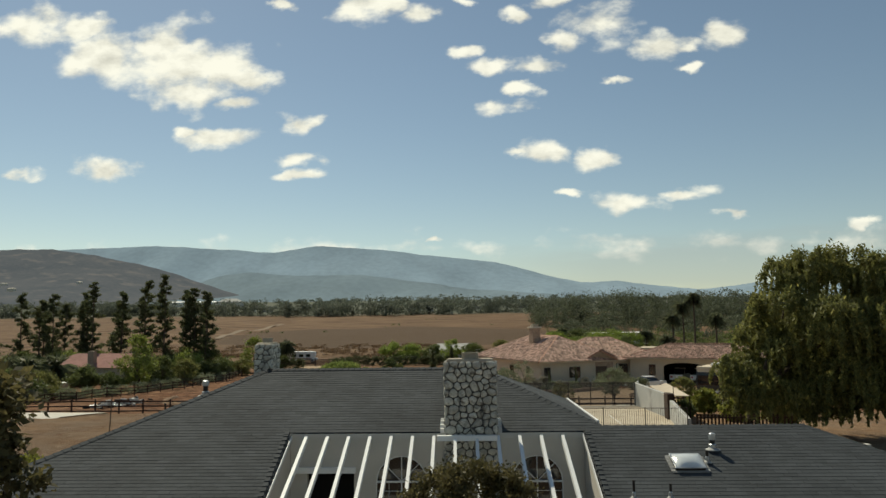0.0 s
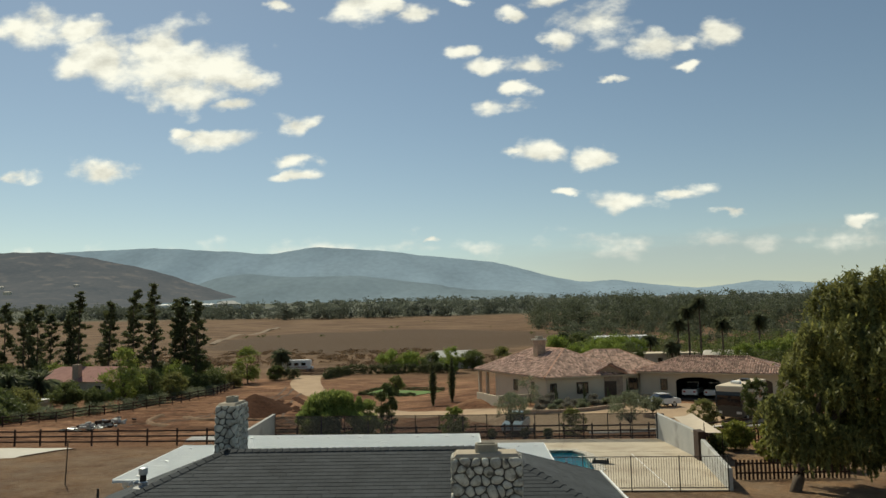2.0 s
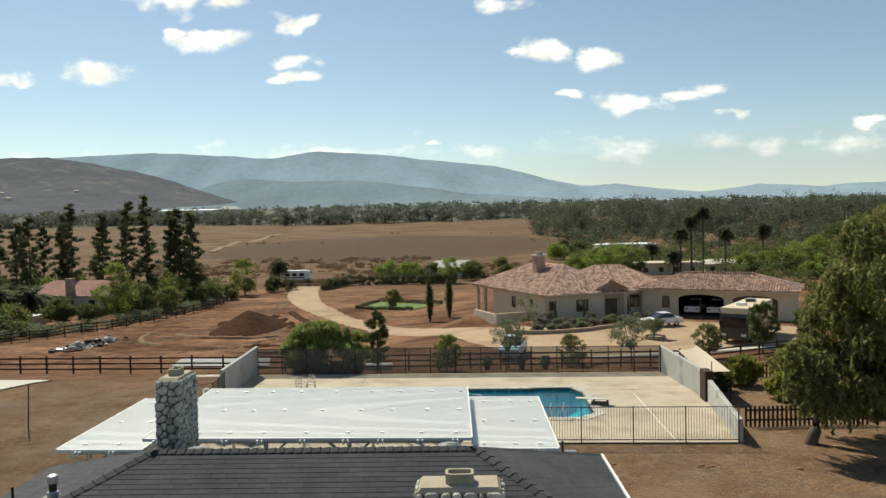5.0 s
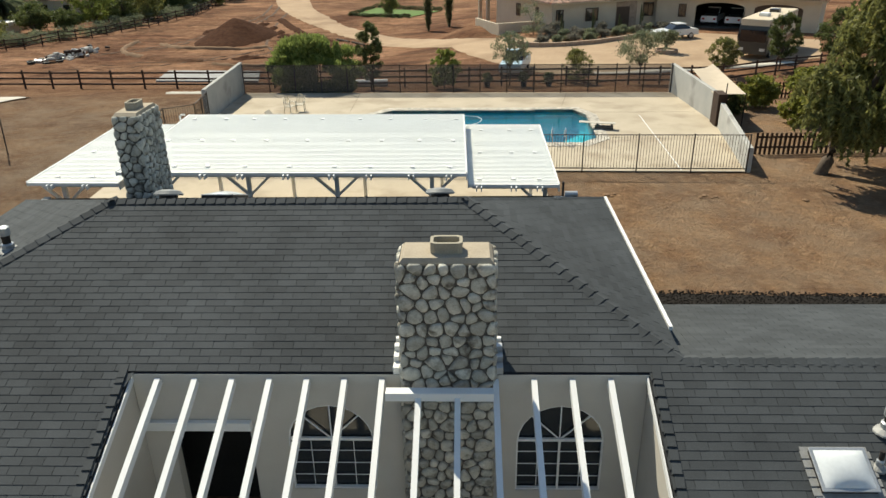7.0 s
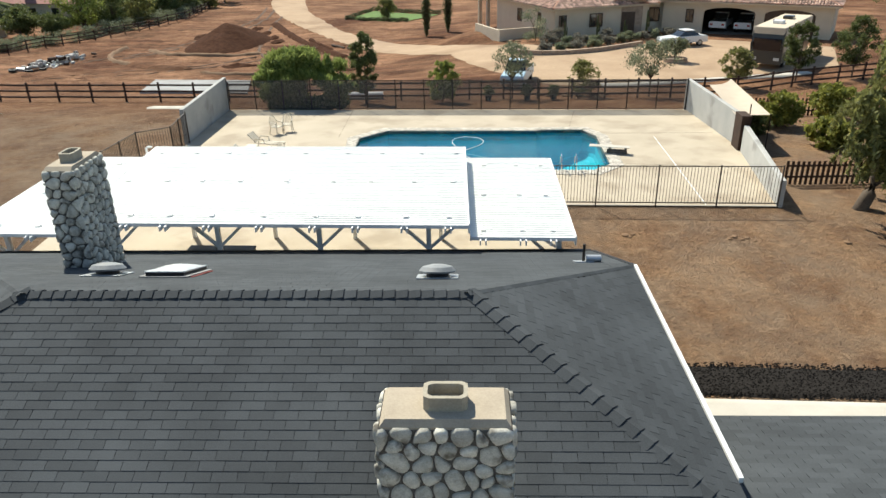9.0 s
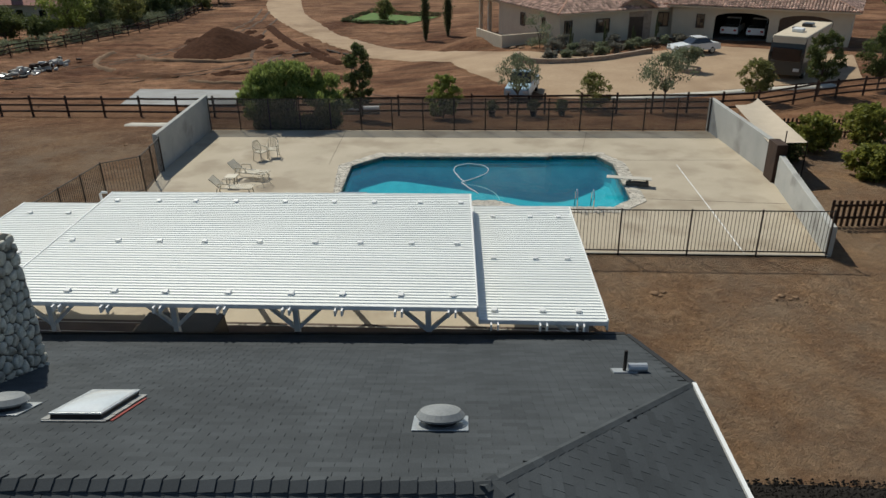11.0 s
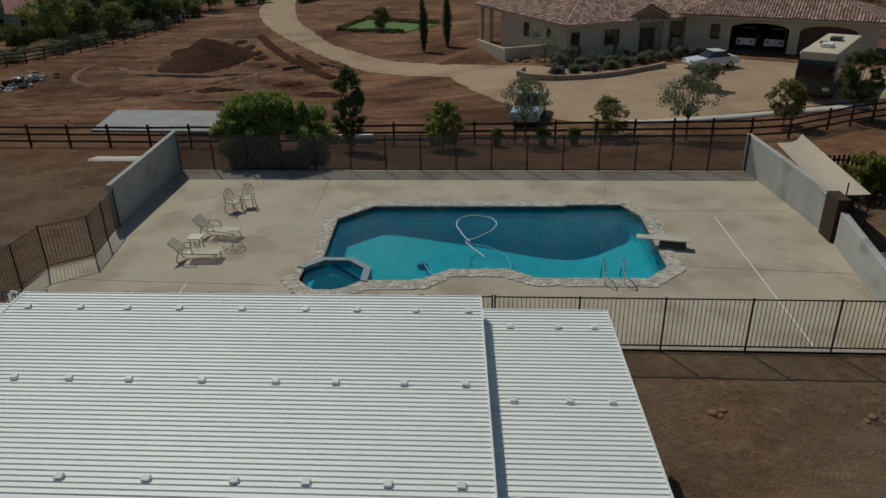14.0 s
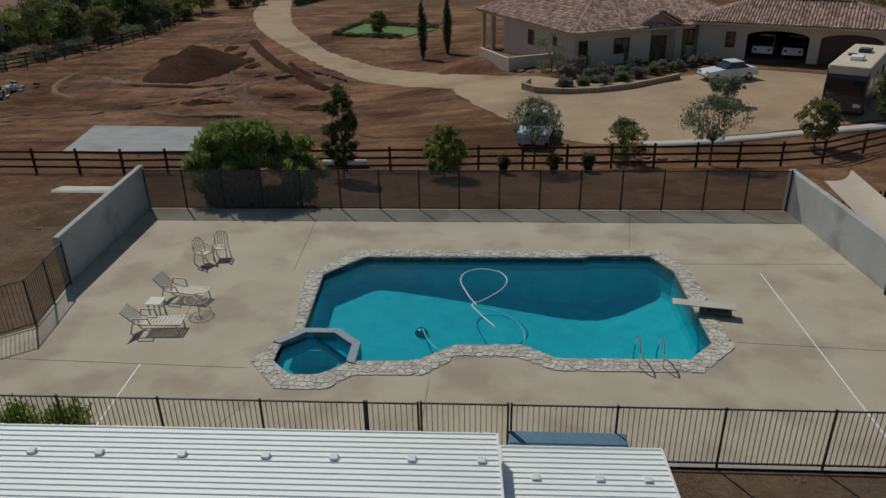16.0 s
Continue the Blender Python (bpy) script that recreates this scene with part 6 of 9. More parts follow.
# garden trees round the next houses: x, y, height, radius, kind of leaf
GARDEN = [(-60.5, 86, 2.4, 2.0, 0), (-57.4, 89.5, 7.2, 2.9, 3), (-55.0, 92.5, 4.4, 2.3, 0), (-63.5, 83.5, 3.6, 2.3, 0), (-52.6, 97, 3.6, 2.2, 2), (-57, 108, 4.6, 3.0, 3), (-52.4, 104.5, 3.2, 2.2, 0), (-56.3, 115.5, 6.6, 2.1, 0), (-49.9, 127, 6.3, 2.6, 3), (-46.2, 134.5, 2.8, 1.6, 0), (-49.8, 118.5, 2.8, 2.0, 2), (-51.4, 112, 3.0, 2.0, 0),
          (-66.5, 77, 3.0, 2.4, 2), (-70, 79, 2.4, 2.2, 0), (-63, 69, 2.8, 2.4, 0), (-67.5, 73, 3.4, 2.6, 0), (-61.5, 64.5, 1.8, 1.8, 0), (-74, 75, 3.4, 2.8, 0), (-77, 82, 3.4, 3.0, 0), (-62, 72.5, 1.6, 1.6, 2), (-66, 70.5, 1.4, 1.6, 0), (-84, 88, 4.4, 3.2, 3), (-80, 109, 4.6, 3.0, 3), (-86, 106, 4.0, 3.0, 0), (-75.5, 110, 4.4, 2.6, 3), (-63.5, 104, 4.0, 2.4, 0), (-61, 98, 4.4, 2.4, 0), (-90, 96, 5.4, 3.4, 0), (-96, 104, 5.0, 3.4, 2), (-66, 108, 3.6, 2.6, 0), (-70, 96, 1.6, 1.8, 0), (-73, 94, 2.6, 2.0, 2), (-78, 97, 3.2, 2.6, 0), (-64, 94, 1.5, 1.6, 0), (-60, 101, 3.8, 2.6, 2), (-84, 112, 4.4, 3.0, 0), (-91, 110, 4.6, 3.2, 0), (-70, 112, 3.6, 2.6, 0), (-62, 111, 4.0, 2.8, 0), (-58, 100, 3.4, 2.4, 0),
          (-23.4, 155, 5.4, 3.4, 1), (-18.5, 157, 5.2, 3.4, 1), (-13, 154, 5.0, 3.0, 0), (-8.2, 150, 6.4, 2.6, 1), (-3.5, 158, 5.2, 3.2, 0), (4, 160, 5.6, 3.2, 2), (12, 158, 5.0, 3.0, 0), (22, 155, 6.0, 4.0, 1), (29, 152, 7.2, 4.2, 1), (35, 158, 6.4, 4.0, 0),
          (31.5, 182, 7.6, 4.2, 1), (37, 180, 8.0, 4.6, 1), (42, 184, 6.6, 3.6, 1), (65, 164, 5.2, 3.0, 1), (69, 160, 6.2, 3.4, 1), (73.5, 158, 6.4, 3.6, 3), (77, 150, 5.4, 3.2, 1), (72.5, 146, 4.0, 2.4, 1), (83, 152, 5.2, 3.4, 0), (25, 236, 6.0, 5.0, 1), (33, 240, 6.6, 5.0, 0), (82, 176, 7.6, 4.6, 3), (90, 182, 9.0, 5.0, 1), (99, 190, 13.5, 6.2, 0), (108, 196, 15.0, 6.5, 0), (104, 176, 12.0, 5.4, 3), (92, 164, 8.0, 4.4, 0),
          (-15.5, 100.5, 3.2, 1.5, 2), (-14.0, 62.5, 0.9, 0.5, 0)]
for i, (x, y, h, r, c) in enumerate(GARDEN):
    big = 1.22 if x < -45 else 1.0
    h, r = h * big, r * (1 + (big - 1) * 0.6)
    tree("garden_tree", ("leafy dark green garden tree", "bright green rounded garden tree", "dusty olive-green garden tree", "airy yellow-green garden tree")[c], x, y, gz(x, y), h, r, r, 100 + i, (M_LEAF_DARK, M_LEAF_SHRUB, M_LEAF_PEPPER, M_LEAF_LIME)[c], 5200, 0.062 + 0.05 * r, 0.06, 0.16, 46, r * 0.29, group="garden trees")


# distance haze put into the palms' leaf colour, paler and greyer
M_LEAF_PALM = leaf_mat("hazy_palm_leaf", (0.085, 0.10, 0.06), (0.19, 0.205, 0.115))


def palm(x, y, h, seed, z=None, frond=2.4):
    rng = np.random.default_rng(seed)
    t = thing("palm_tree", "tall slender fan palm with a round head", "palm", pose(x, y, gz(x, y) if z is None else z), "palms")
    part("trunk", tube([(0, 0, -0.3), (0.1, 0, h * 0.5), (0, 0.1, h)], [0.3, 0.24, 0.2], 8), M_BARK, t)
    bm = bmesh.new()
    top = Vector((0, 0.1, h))
    for k in range(84):
        a, e = rng.uniform(0, 2 * math.pi), rng.uniform(-1.25, 1.25)
        d = Vector((math.cos(a) * math.cos(e), math.sin(a) * math.cos(e), math.sin(e)))
        sd = d.cross(Vector((0, 0, 1))).normalized()
        ln = frond * rng.uniform(0.75, 1.1)
        for q in (-1, 0, 1):
            w = sd * 0.11 * frond / 2.4
            m_ = top + d * ln * 0.55 + sd * q * 0.16 * ln
            e_ = top + d * ln + sd * q * 0.34 * ln - Vector((0, 0, 0.24 * ln * (1 + 0.6 * abs(q))))
            v = [bm.verts.new(p) for p in (top - w * 0.3, top + w * 0.3, m_ + w, e_, m_ - w)]
            bm.faces.new(v)
    part("fronds", bm, M_LEAF_PALM, t)


for i, (x, y, h) in enumerate(((49, 165, 10.5), (51.7, 165, 14), (54.6, 165, 15.8), (60.1, 165, 10.5), (69.3, 165, 11.4), (47, 164, 5.0), (-50.9, 155, 4.6), (-71, 88.5, 3.6), (-74.5, 86, 3.6), (-78.5, 88, 3.4), (91.9, 226, 9.0), (47, 188, 6.0), (28, 242, 5.5))):
    palm(x, y, h, 200 + i, None, 3.6 if x < -60 else 2.7)


def woods(name, label, material, spots, seed, leaves, size):
    """Far trees that cannot be counted, one sheet of crowns."""
    rng = np.random.default_rng(seed)
    V, F, off = [], [], 0
    for x, y, h, r in spots:
        z = ground(x, y)
        bl = [(x + rng.uniform(-0.5, 0.5) * r, y + rng.uniform(-0.5, 0.5) * r, z + h * rng.uniform(0.08, 0.92), r * rng.uniform(0.25, 0.6), r * 0.5, h * rng.uniform(0.08, 0.2)) for _ in range(8)]
        v, f = leaf_cloud(rng, bl, leaves, size * r, 0.2, 1.3)
        # trunk
        tv = np.array([(x - 0.03 * r, y, z - 1), (x + 0.03 * r, y, z - 1), (x + 0.03 * r, y + 0.02 * r, z + h * 0.6), (x - 0.03 * r, y, z + h * 0.6)])
        V += [v, tv]
        F += [f + off, np.array([[0, 1, 2, 3]]) + off + len(v)]
        off += len(v) + 4
    me = mesh_of(name, np.concatenate(V).tolist(), np.concatenate(F).tolist(), material)
    return tagged(new(name, me), label, "trees", kind="stuff")


M_LEAF_VALLEY = leaf_mat("valley_wood_leaf", (0.068, 0.082, 0.05), (0.138, 0.155, 0.095))
_r = random.Random(7)
spots = []
for _ in range(620):
    x = _r.uniform(-620, 640)
    spots.append((x, 850 + 60 * math.sin(x * 0.01) + _r.uniform(-25, 25), _r.uniform(11, 25) * (0.85 if x < -150 else 1.0), _r.uniform(7, 12)))
woods("far_woods", "grey-green line of eucalyptus across the valley", M_LEAF_FAR, spots, 71, 190, 0.13)
spots = []
for _ in range(520):
    x = 30 + 330 * _r.random() ** 0.8
    if noise.noise((x * 0.03, 0.0, 4.0)) < -0.25 and _r.random() < 0.8:
        continue
    y = 405 + 150 * _r.random() - 0.05 * x
    spots.append((x, y, _r.uniform(8, 24) * (1 + 0.35 * noise.noise((x * 0.02, y * 0.02, 1.0))), _r.uniform(5, 10)))
for _ in range(150):
    x = _r.uniform(130, 340)
    spots.append((x, _r.uniform(180, 330), _r.uniform(6, 13), _r.uniform(5, 9)))
for _ in range(170):
    x = _r.uniform(40, 300)
    spots.append((x, _r.uniform(290, 410), _r.uniform(3, 9), _r.uniform(4, 8)))
woods("valley_woods", "belt of dusty green eucalyptus and scrub trees", M_LEAF_VALLEY, spots, 72, 430, 0.095)
spots = []
for _ in range(110):
    spots.append((_r.uniform(28, 120), _r.uniform(172, 250), _r.uniform(3.5, 7.5), _r.uniform(3, 5)))
for _ in range(60):
    spots.append((_r.uniform(48, 120), _r.uniform(105, 170), _r.uniform(2.5, 5.0), _r.uniform(2.2, 4)))
for _ in range(60):
    x = _r.uniform(-125, -55)
    spots.append((x, _r.uniform(118, 150), _r.uniform(2.0, 5), _r.uniform(2.0, 3.6)))
for _ in range(46):
    k = _r.random()
    spots.append((-60 - 12 * k - _r.uniform(0, 20), 62 + 20 * k, _r.uniform(0.6, 1.6), _r.uniform(0.8, 1.6)))
woods("orchard", "mixed green orchard trees and garden bushes", M_LEAF_DARK, spots, 73, 260, 0.11)
spots = []
for _ in range(500):
    y = _r.uniform(1000, 2700)
    spots.append((_r.uniform(-0.75, 0.75) * y, y, _r.uniform(8, 20), _r.uniform(8, 18)))
woods("distant_scrub", "scattered trees fading across the far valley", M_LEAF_FAR, spots, 74, 60, 0.24)
spots = []
for (ax, ay), (bx, by) in (((-58.5, 66), (-52.6, 80.7)), ((-52.6, 80.7), (-48.3, 100)), ((-48.3, 100), (-49.9, 117))):
    for _ in range(34):
        k = _r.random()
        spots.append((ax + (bx - ax) * k - _r.uniform(0.3, 2.6), ay + (by - ay) * k, _r.uniform(0.8, 1.9), _r.uniform(0.9, 1.6)))
woods("border_shrubs", "pale grey-green shrubs along the ranch fence", M_LEAF_GREY, spots, 78, 260, 0.1)
spots = [(_r.uniform(-130, -20), _r.uniform(176, 262), _r.uniform(0.5, 1.5), _r.uniform(1.2, 3.4)) for _ in range(240)] + [(_r.uniform(-42, 30), _r.uniform(165, 215), _r.uniform(0.5, 1.5), _r.uniform(1.0, 2.6)) for _ in range(130)]
woods("bank_scrub", "dry red-brown scrub on the bank below the field", M_LEAF_RUST, spots, 79, 90, 0.15)
spots = []
for _ in range(9):
    cx, cy = _r.uniform(-200, 60), _r.uniform(280, 640)
    spots += [(cx + _r.gauss(0, 5), cy + _r.gauss(0, 8), _r.uniform(0.8, 2.6), _r.uniform(1.0, 2.6)) for _ in range(_r.choice((1, 1, 2, 4)))]
woods("field_scrub", "low dark bushes dotted over the dry field", M_LEAF_DARK, spots, 75, 50, 0.2)
spots = [(-35.5 + 3 * k / 24, 136 + 12 * k / 24, _r.uniform(2.0, 2.6), 0.9) for k in range(24)] + [(-33 + 26 * k / 60, 149 + _r.uniform(-0.3, 0.3), _r.uniform(2.0, 2.6), 0.9) for k in range(60)]
spots += [(-46.5 + 4.5 * k / 14, 135 + 3.4 * k / 14, _r.uniform(2.2, 3.2), 0.9) for k in range(14)]
spots += [(-21.6 + 10 * k / 40, 99.6 - 3.9 * k / 40, 0.55, 0.4) for k in range(40)] + [(-19.3 + 12 * k / 40, 112.4 - 8 * k / 40, 0.7, 0.4) for k in range(40)] + [(-21.6 + 2.2 * k / 24, 99.8 + 12 * k / 24, 0.6, 0.4) for k in range(24)]
woods("hedge", "clipped dark green hedge rows", M_LEAF_PINE, spots, 76, 420, 0.16)
gate = thing("field_gate", "closed dark brown timber gate at the driveway's end", "gate", pose(-40.8, 144.5, gz(-40.8, 144.5)))
for k in range(5):
    part("rail", box(-3.2, 3.2, -0.03, 0.03, 0.25 + 0.32 * k, 0.46 + 0.32 * k, 0.01), M_DARKWOOD, gate)
for x in (-3.3, 0.0, 3.3):
    part("post", box(x - 0.1, x + 0.1, -0.1, 0.1, -0.3, 2.0, 0.02), M_DARKWOOD, gate)

# ---- the neighbour's house ----
def tile_sheet(corners, width=0.29, length=0.40, seed=1):
    """Barrel tiles over a slope given by its eave and ridge corners (e0, e1, r1, r0); joined, one island a tile."""
    e0, e1, r1, r0 = [Vector(c) for c in corners]
    ux = (e1 - e0).normalized()
    n = (e1 - e0).cross(r0 - e0).normalized() if (r0 - e0).length > 0.1 else (e1 - e0).cross(r1 - e0).normalized()
    if n.z < 0:
        n = -n
    up = n.cross(ux)
    if up.z < 0:
        up = -up
    poly = [((p - e0).dot(ux), (p - e0).dot(up)) for p in (e0, e1, r1, r0)]
    hgt = max(p[1] for p in poly)
    lo, hi = min(p[0] for p in poly), max(p[0] for p in poly)
    rng = random.Random(seed)
    V, F = [], []
    rows, cols = int(hgt / length) + 1, int((hi - lo) / width) + 1
    for j in range(rows):
        for i in range(cols):
            cx, cy = lo + (i + 0.5) * width, (j + 0.5) * length
            if not inside(poly, cx, min(cy, hgt - 0.02)):
                continue
            b = len(V)
            for dy, lift in ((-length * 0.52, 0.13), (length * 0.52, 0.03)):
                for a in (0, 60, 120, 180):
                    p = e0 + ux * (cx + math.cos(radians(a)) * width * 0.46) + up * (cy + dy) + n * (lift * 0.5 + math.sin(radians(a)) * 0.13 + rng.uniform(0, 0.012))
                    V.append(p[:])
            for k in range(3):
                F.append((b + k, b + k + 1, b + 5 + k, b + 4 + k))
            F.append((b, b + 1, b + 2, b + 3))
    return V, F


M_TERRA_I = stuff_mat("terracotta_tile_field", (0.33, 0.205, 0.155), (0.53, 0.37, 0.30), 0.85, 3, 20, 0.2, 0.01, random_=0.5, islands=True)
M_WINFRAME = stuff_mat("brown_window_frame", (0.07, 0.045, 0.03), (0.10, 0.065, 0.045), 0.6, 4, 30, 0.1)


def hip_roof(parent, u0, u1, v0, v1, ze, slope, seed):
    """A tiled hip roof over a rectangle."""
    w = min(u1 - u0, v1 - v0) / 2
    zr = ze + w * slope
    if u1 - u0 >= v1 - v0:
        ra, rb = (u0 + w, (v0 + v1) / 2, zr), (u1 - w, (v0 + v1) / 2, zr)
        slopes = [((u0, v0), (u1, v0), rb, ra), ((u1, v1), (u0, v1), ra, rb), ((u1, v0), (u1, v1), rb, rb), ((u0, v1), (u0, v0), ra, ra)]
    else:
        ra, rb = ((u0 + u1) / 2, v0 + w, zr), ((u0 + u1) / 2, v1 - w, zr)
        slopes = [((u0, v0), (u1, v0), ra, ra), ((u1, v1), (u0, v1), rb, rb), ((u1, v0), (u1, v1), rb, ra), ((u0, v1), (u0, v0), ra, rb)]
    roof = None
    for i, (a, b, c, d) in enumerate(slopes):
        quad = [(*a, ze), (*b, ze), c, d]
        bm = bmesh.new()
        pts = []
        for q in quad:
            if not pts or (Vector(q) - Vector(pts[-1])).length > 1e-4:
                pts.append(q)
        vs = [bm.verts.new(p) for p in pts]
        f = bm.faces.new(vs)
        bm.normal_update()
        bmesh.ops.solidify(bm, geom=[f], thickness=0.18)
        roof = part("roof", bm, M_CREAM, parent)
        V, F = tile_sheet(quad, seed=seed + i)
        o = new("roof_tiles", mesh_of("roof_tiles", V, F, M_TERRA_I))
        o.parent = roof
        o["kind"] = "stuff"
    # ridge and hip caps
    bm = bmesh.new()
    tube_bm(bm, [(*ra[:2], ra[2] + 0.06), (*rb[:2], rb[2] + 0.06)], 0.13, 8) if (Vector(ra) - Vector(rb)).length > 0.2 else None
    for a, r in ((slopes[0][0], ra), (slopes[0][1], rb if u1 - u0 >= v1 - v0 else ra), ((u1, v1), rb), ((u0, v1), ra if u1 - u0 >= v1 - v0 else rb)):
        tube_bm(bm, [(*a, ze + 0.06), (r[0], r[1], r[2] + 0.06)], 0.12, 8)
    part("ridge_cap", bm, M_TERRA, parent)


def window_on(parent, m, w, h):
    win = part("window", box(-w / 2, w / 2, -0.03, 0.03, 0, h), M_PANE, parent, "dark glass window", m=m)
    bm = bmesh.new()
    for x in (-w / 2, w / 2):
        add_box(bm, x - 0.05, x + 0.05, -0.08, 0.0, -0.05, h + 0.05)
    for z in (0, h):
        add_box(bm, -w / 2 + 0.052, w / 2 - 0.052, -0.08, 0.0, z - 0.05, z + 0.05)
    add_box(bm, -0.025, 0.025, -0.07, -0.035, 0.052, h - 0.052)
    part("frame", bm, M_WINFRAME, win, "dark brown frame")


def neighbour():
    zb = -2.1
    n = thing("neighbour_house", "cream stucco house under terracotta barrel-tile hip roofs", "house")
    # main wing
    a = thing("main_wing", "", "", pose(7.1, 64.2, 0, 0, 0, 24))
    a.parent = n
    part("wall", box(0, 11.5, 0, 14.5, zb - 1.2, 0.95), M_CREAM, a)
    hip_roof(a, -0.6, 12.4, -0.6, 20.6, 0.92, 0.47, 300)
    window_on(a, pose(0.9, -0.02, zb + 1.0), 0.8, 1.3)
    window_on(a, pose(4.9, -0.02, zb + 1.0), 1.5, 1.3)
    window_on(a, pose(-0.02, 3.4, zb + 1.5, 0, 0, -90), 0.6, 0.8)
    window_on(a, pose(-0.02, 8.2, zb + 1.0, 0, 0, -90), 1.0, 1.3)
    chim = part("chimney", box(3.5, 4.7, 8.6, 9.8, 1.5, 5.15, 0.03), M_STONEFACE, a, "brown stone chimney")
    part("chimney_cap", box(3.35, 4.85, 8.45, 9.95, 5.15, 5.35, 0.03), M_CURB, chim)
    part("chimney_pot", box(3.7, 4.5, 8.8, 9.6, 5.35, 5.7, 0.03), M_FLUE, chim)
    # terrace with low wall
    part("terrace_wall", box(-5.2, -0.25, 2.4, 2.65, zb - 1.0, zb + 1.0), M_CREAM, a)
    part("terrace_wall", box(-5.2, -4.95, 2.65, 9.0, zb - 1.0, zb + 0.9), M_CREAM, a)
    for u, v in ((0.1, 17.4), (0.1, 20.0)):
        part("porch_post", box(u - 0.2, u + 0.2, v - 0.2, v + 0.2, zb - 1.0, 0.92, 0.02), M_CREAM, a)
    # entry
    e = thing("entry", "", "", pose(15.0, 68.6, 0, 0, 0, 12))
    e.parent = n
    bm = bmesh.new()
    gable = [(-1.6, zb - 0.5), (1.6, zb - 0.5), (1.6, 1.35), (0, 2.15), (-1.6, 1.35)]
    lo = [bm.verts.new((u, -1.0, z)) for u, z in gable]
    hi = [bm.verts.new((u, 4.0, z)) for u, z in gable]
    bm.faces.new(lo)
    bm.faces.new(hi[::-1])
    for i in range(5):
        bm.faces.new((lo[i], hi[i], hi[(i + 1) % 5], lo[(i + 1) % 5]))
    bmesh.ops.recalc_face_normals(bm, faces=bm.faces)
    part("wall", bm, M_STONEFACE, e, "brown ledge-stone entry gable")
    for s in (-1, 1):
        bm = bmesh.new()
        f = bm.faces.new([bm.verts.new(p) for p in ((s * 2.1, -1.4, 1.13), (s * 2.1, 5.5, 1.13), (0, 5.5, 2.22), (0, -1.4, 2.22))])
        bm.normal_update()
        bmesh.ops.solidify(bm, geom=[f], thickness=0.15)
        roof = part("roof", bm, M_TERRA, e)
        V, F = tile_sheet([(s * 2.1, -1.4, 1.2), (s * 2.1, 5.5, 1.2), (0, 5.5, 2.3), (0, -1.4, 2.3)], seed=340 + s)
        o = new("roof_tiles", mesh_of("roof_tiles", V, F, M_TERRA_I))
        o.parent = roof
        o["kind"] = "stuff"
    part("front_door", box(-0.75, 0.75, -1.06, -1.01, zb, zb + 2.3, 0.01), M_WINFRAME, e, "dark brown double door")
    window_on(e, pose(0, -1.03, 0.75), 0.6, 0.5)
    # link behind the entry
    l = thing("link_wing", "", "", pose(16.4, 71.6, 0, 0, 0, 4))
    l.parent = n
    part("wall", box(-4, 5.2, -1.4, 8, zb - 1.2, 1.05), M_CREAM, l)
    hip_roof(l, -7.5, 7.4, -2.1, 9.5, 1.0, 0.46, 320)
    window_on(l, pose(2.0, -1.42, zb + 1.0), 1.1, 1.4)
    window_on(l, pose(4.2, -1.42, zb + 1.0), 0.9, 1.4)
    # garage wing: front wall with arched doorways cut through
    g = thing("garage_wing", "", "", pose(19.3, 69.7, 0, 0, 0, -26))
    g.parent = n
    bm = bmesh.new()
    outer = [(0, zb - 0.6), (16.8, zb - 0.6), (16.8, 1.2), (0, 1.2)]
    holes = []
    for u0, u1 in GAR_DOORS:
        w, c = (u1 - u0) / 2, (u0 + u1) / 2
        holes.append([(u0, zb), (u1, zb)] + [(c + w * math.cos(math.pi * k / 12), zb + 2.15 + 0.55 * math.sin(math.pi * k / 12)) for k in range(13)])
    for line in [outer] + holes:
        vs = [bm.verts.new((u, 0, z)) for u, z in line]
        for p, q in zip(vs, vs[1:] + vs[:1]):
            bm.edges.new((p, q))
    bmesh.ops.triangle_fill(bm, use_beauty=True, edges=bm.edges[:], normal=(0, -1, 0))
    r = bmesh.ops.extrude_face_region(bm, geom=bm.faces[:])
    bmesh.ops.translate(bm, vec=(0, 0.35, 0), verts=[x for x in r["geom"] if isinstance(x, bmesh.types.BMVert)])
    bmesh.ops.recalc_face_normals(bm, faces=bm.faces)
    part("wall", bm, M_CREAM, g)
    part("wall", box(0, 0.3, 0.35, 8.4, zb - 0.6, 1.2), M_CREAM, g)
    part("wall", box(16.5, 16.8, 0.35, 8.4, zb - 0.6, 1.2), M_CREAM, g)
    part("wall", box(0, 16.8, 8.4, 8.7, zb - 0.6, 1.2), M_CREAM, g)
    # garage shade painted as near-black panels behind the doorways
    part("interior", box(0.32, 16.48, 6.6, 6.7, zb, 1.1), M_INTERIOR_SHADE, g, "near-black panel for the shade inside the garage")
    part("interior", box(10.0, 10.15, 0.4, 6.6, zb, 1.1), M_INTERIOR_SHADE, g)
    part("garage_floor", box(0.32, 16.48, 0.0, 6.6, zb - 0.2, zb + 0.01), M_MORTAR, g)
    part("garage_door", box(GAR_DOORS[1][0] + 0.02, GAR_DOORS[1][1] - 0.02, 0.2, 0.26, zb, zb + 2.75), M_WINFRAME, g, "closed brown garage door")
    hip_roof(g, -0.8, 17.4, -0.7, 9.3, 1.15, 0.33, 330)
    window_on(g, pose(2.9, -0.02, zb + 1.1), 0.75, 1.3)


GAR_DOORS = [(4.3, 9.5), (10.4, 15.2)]
neighbour()

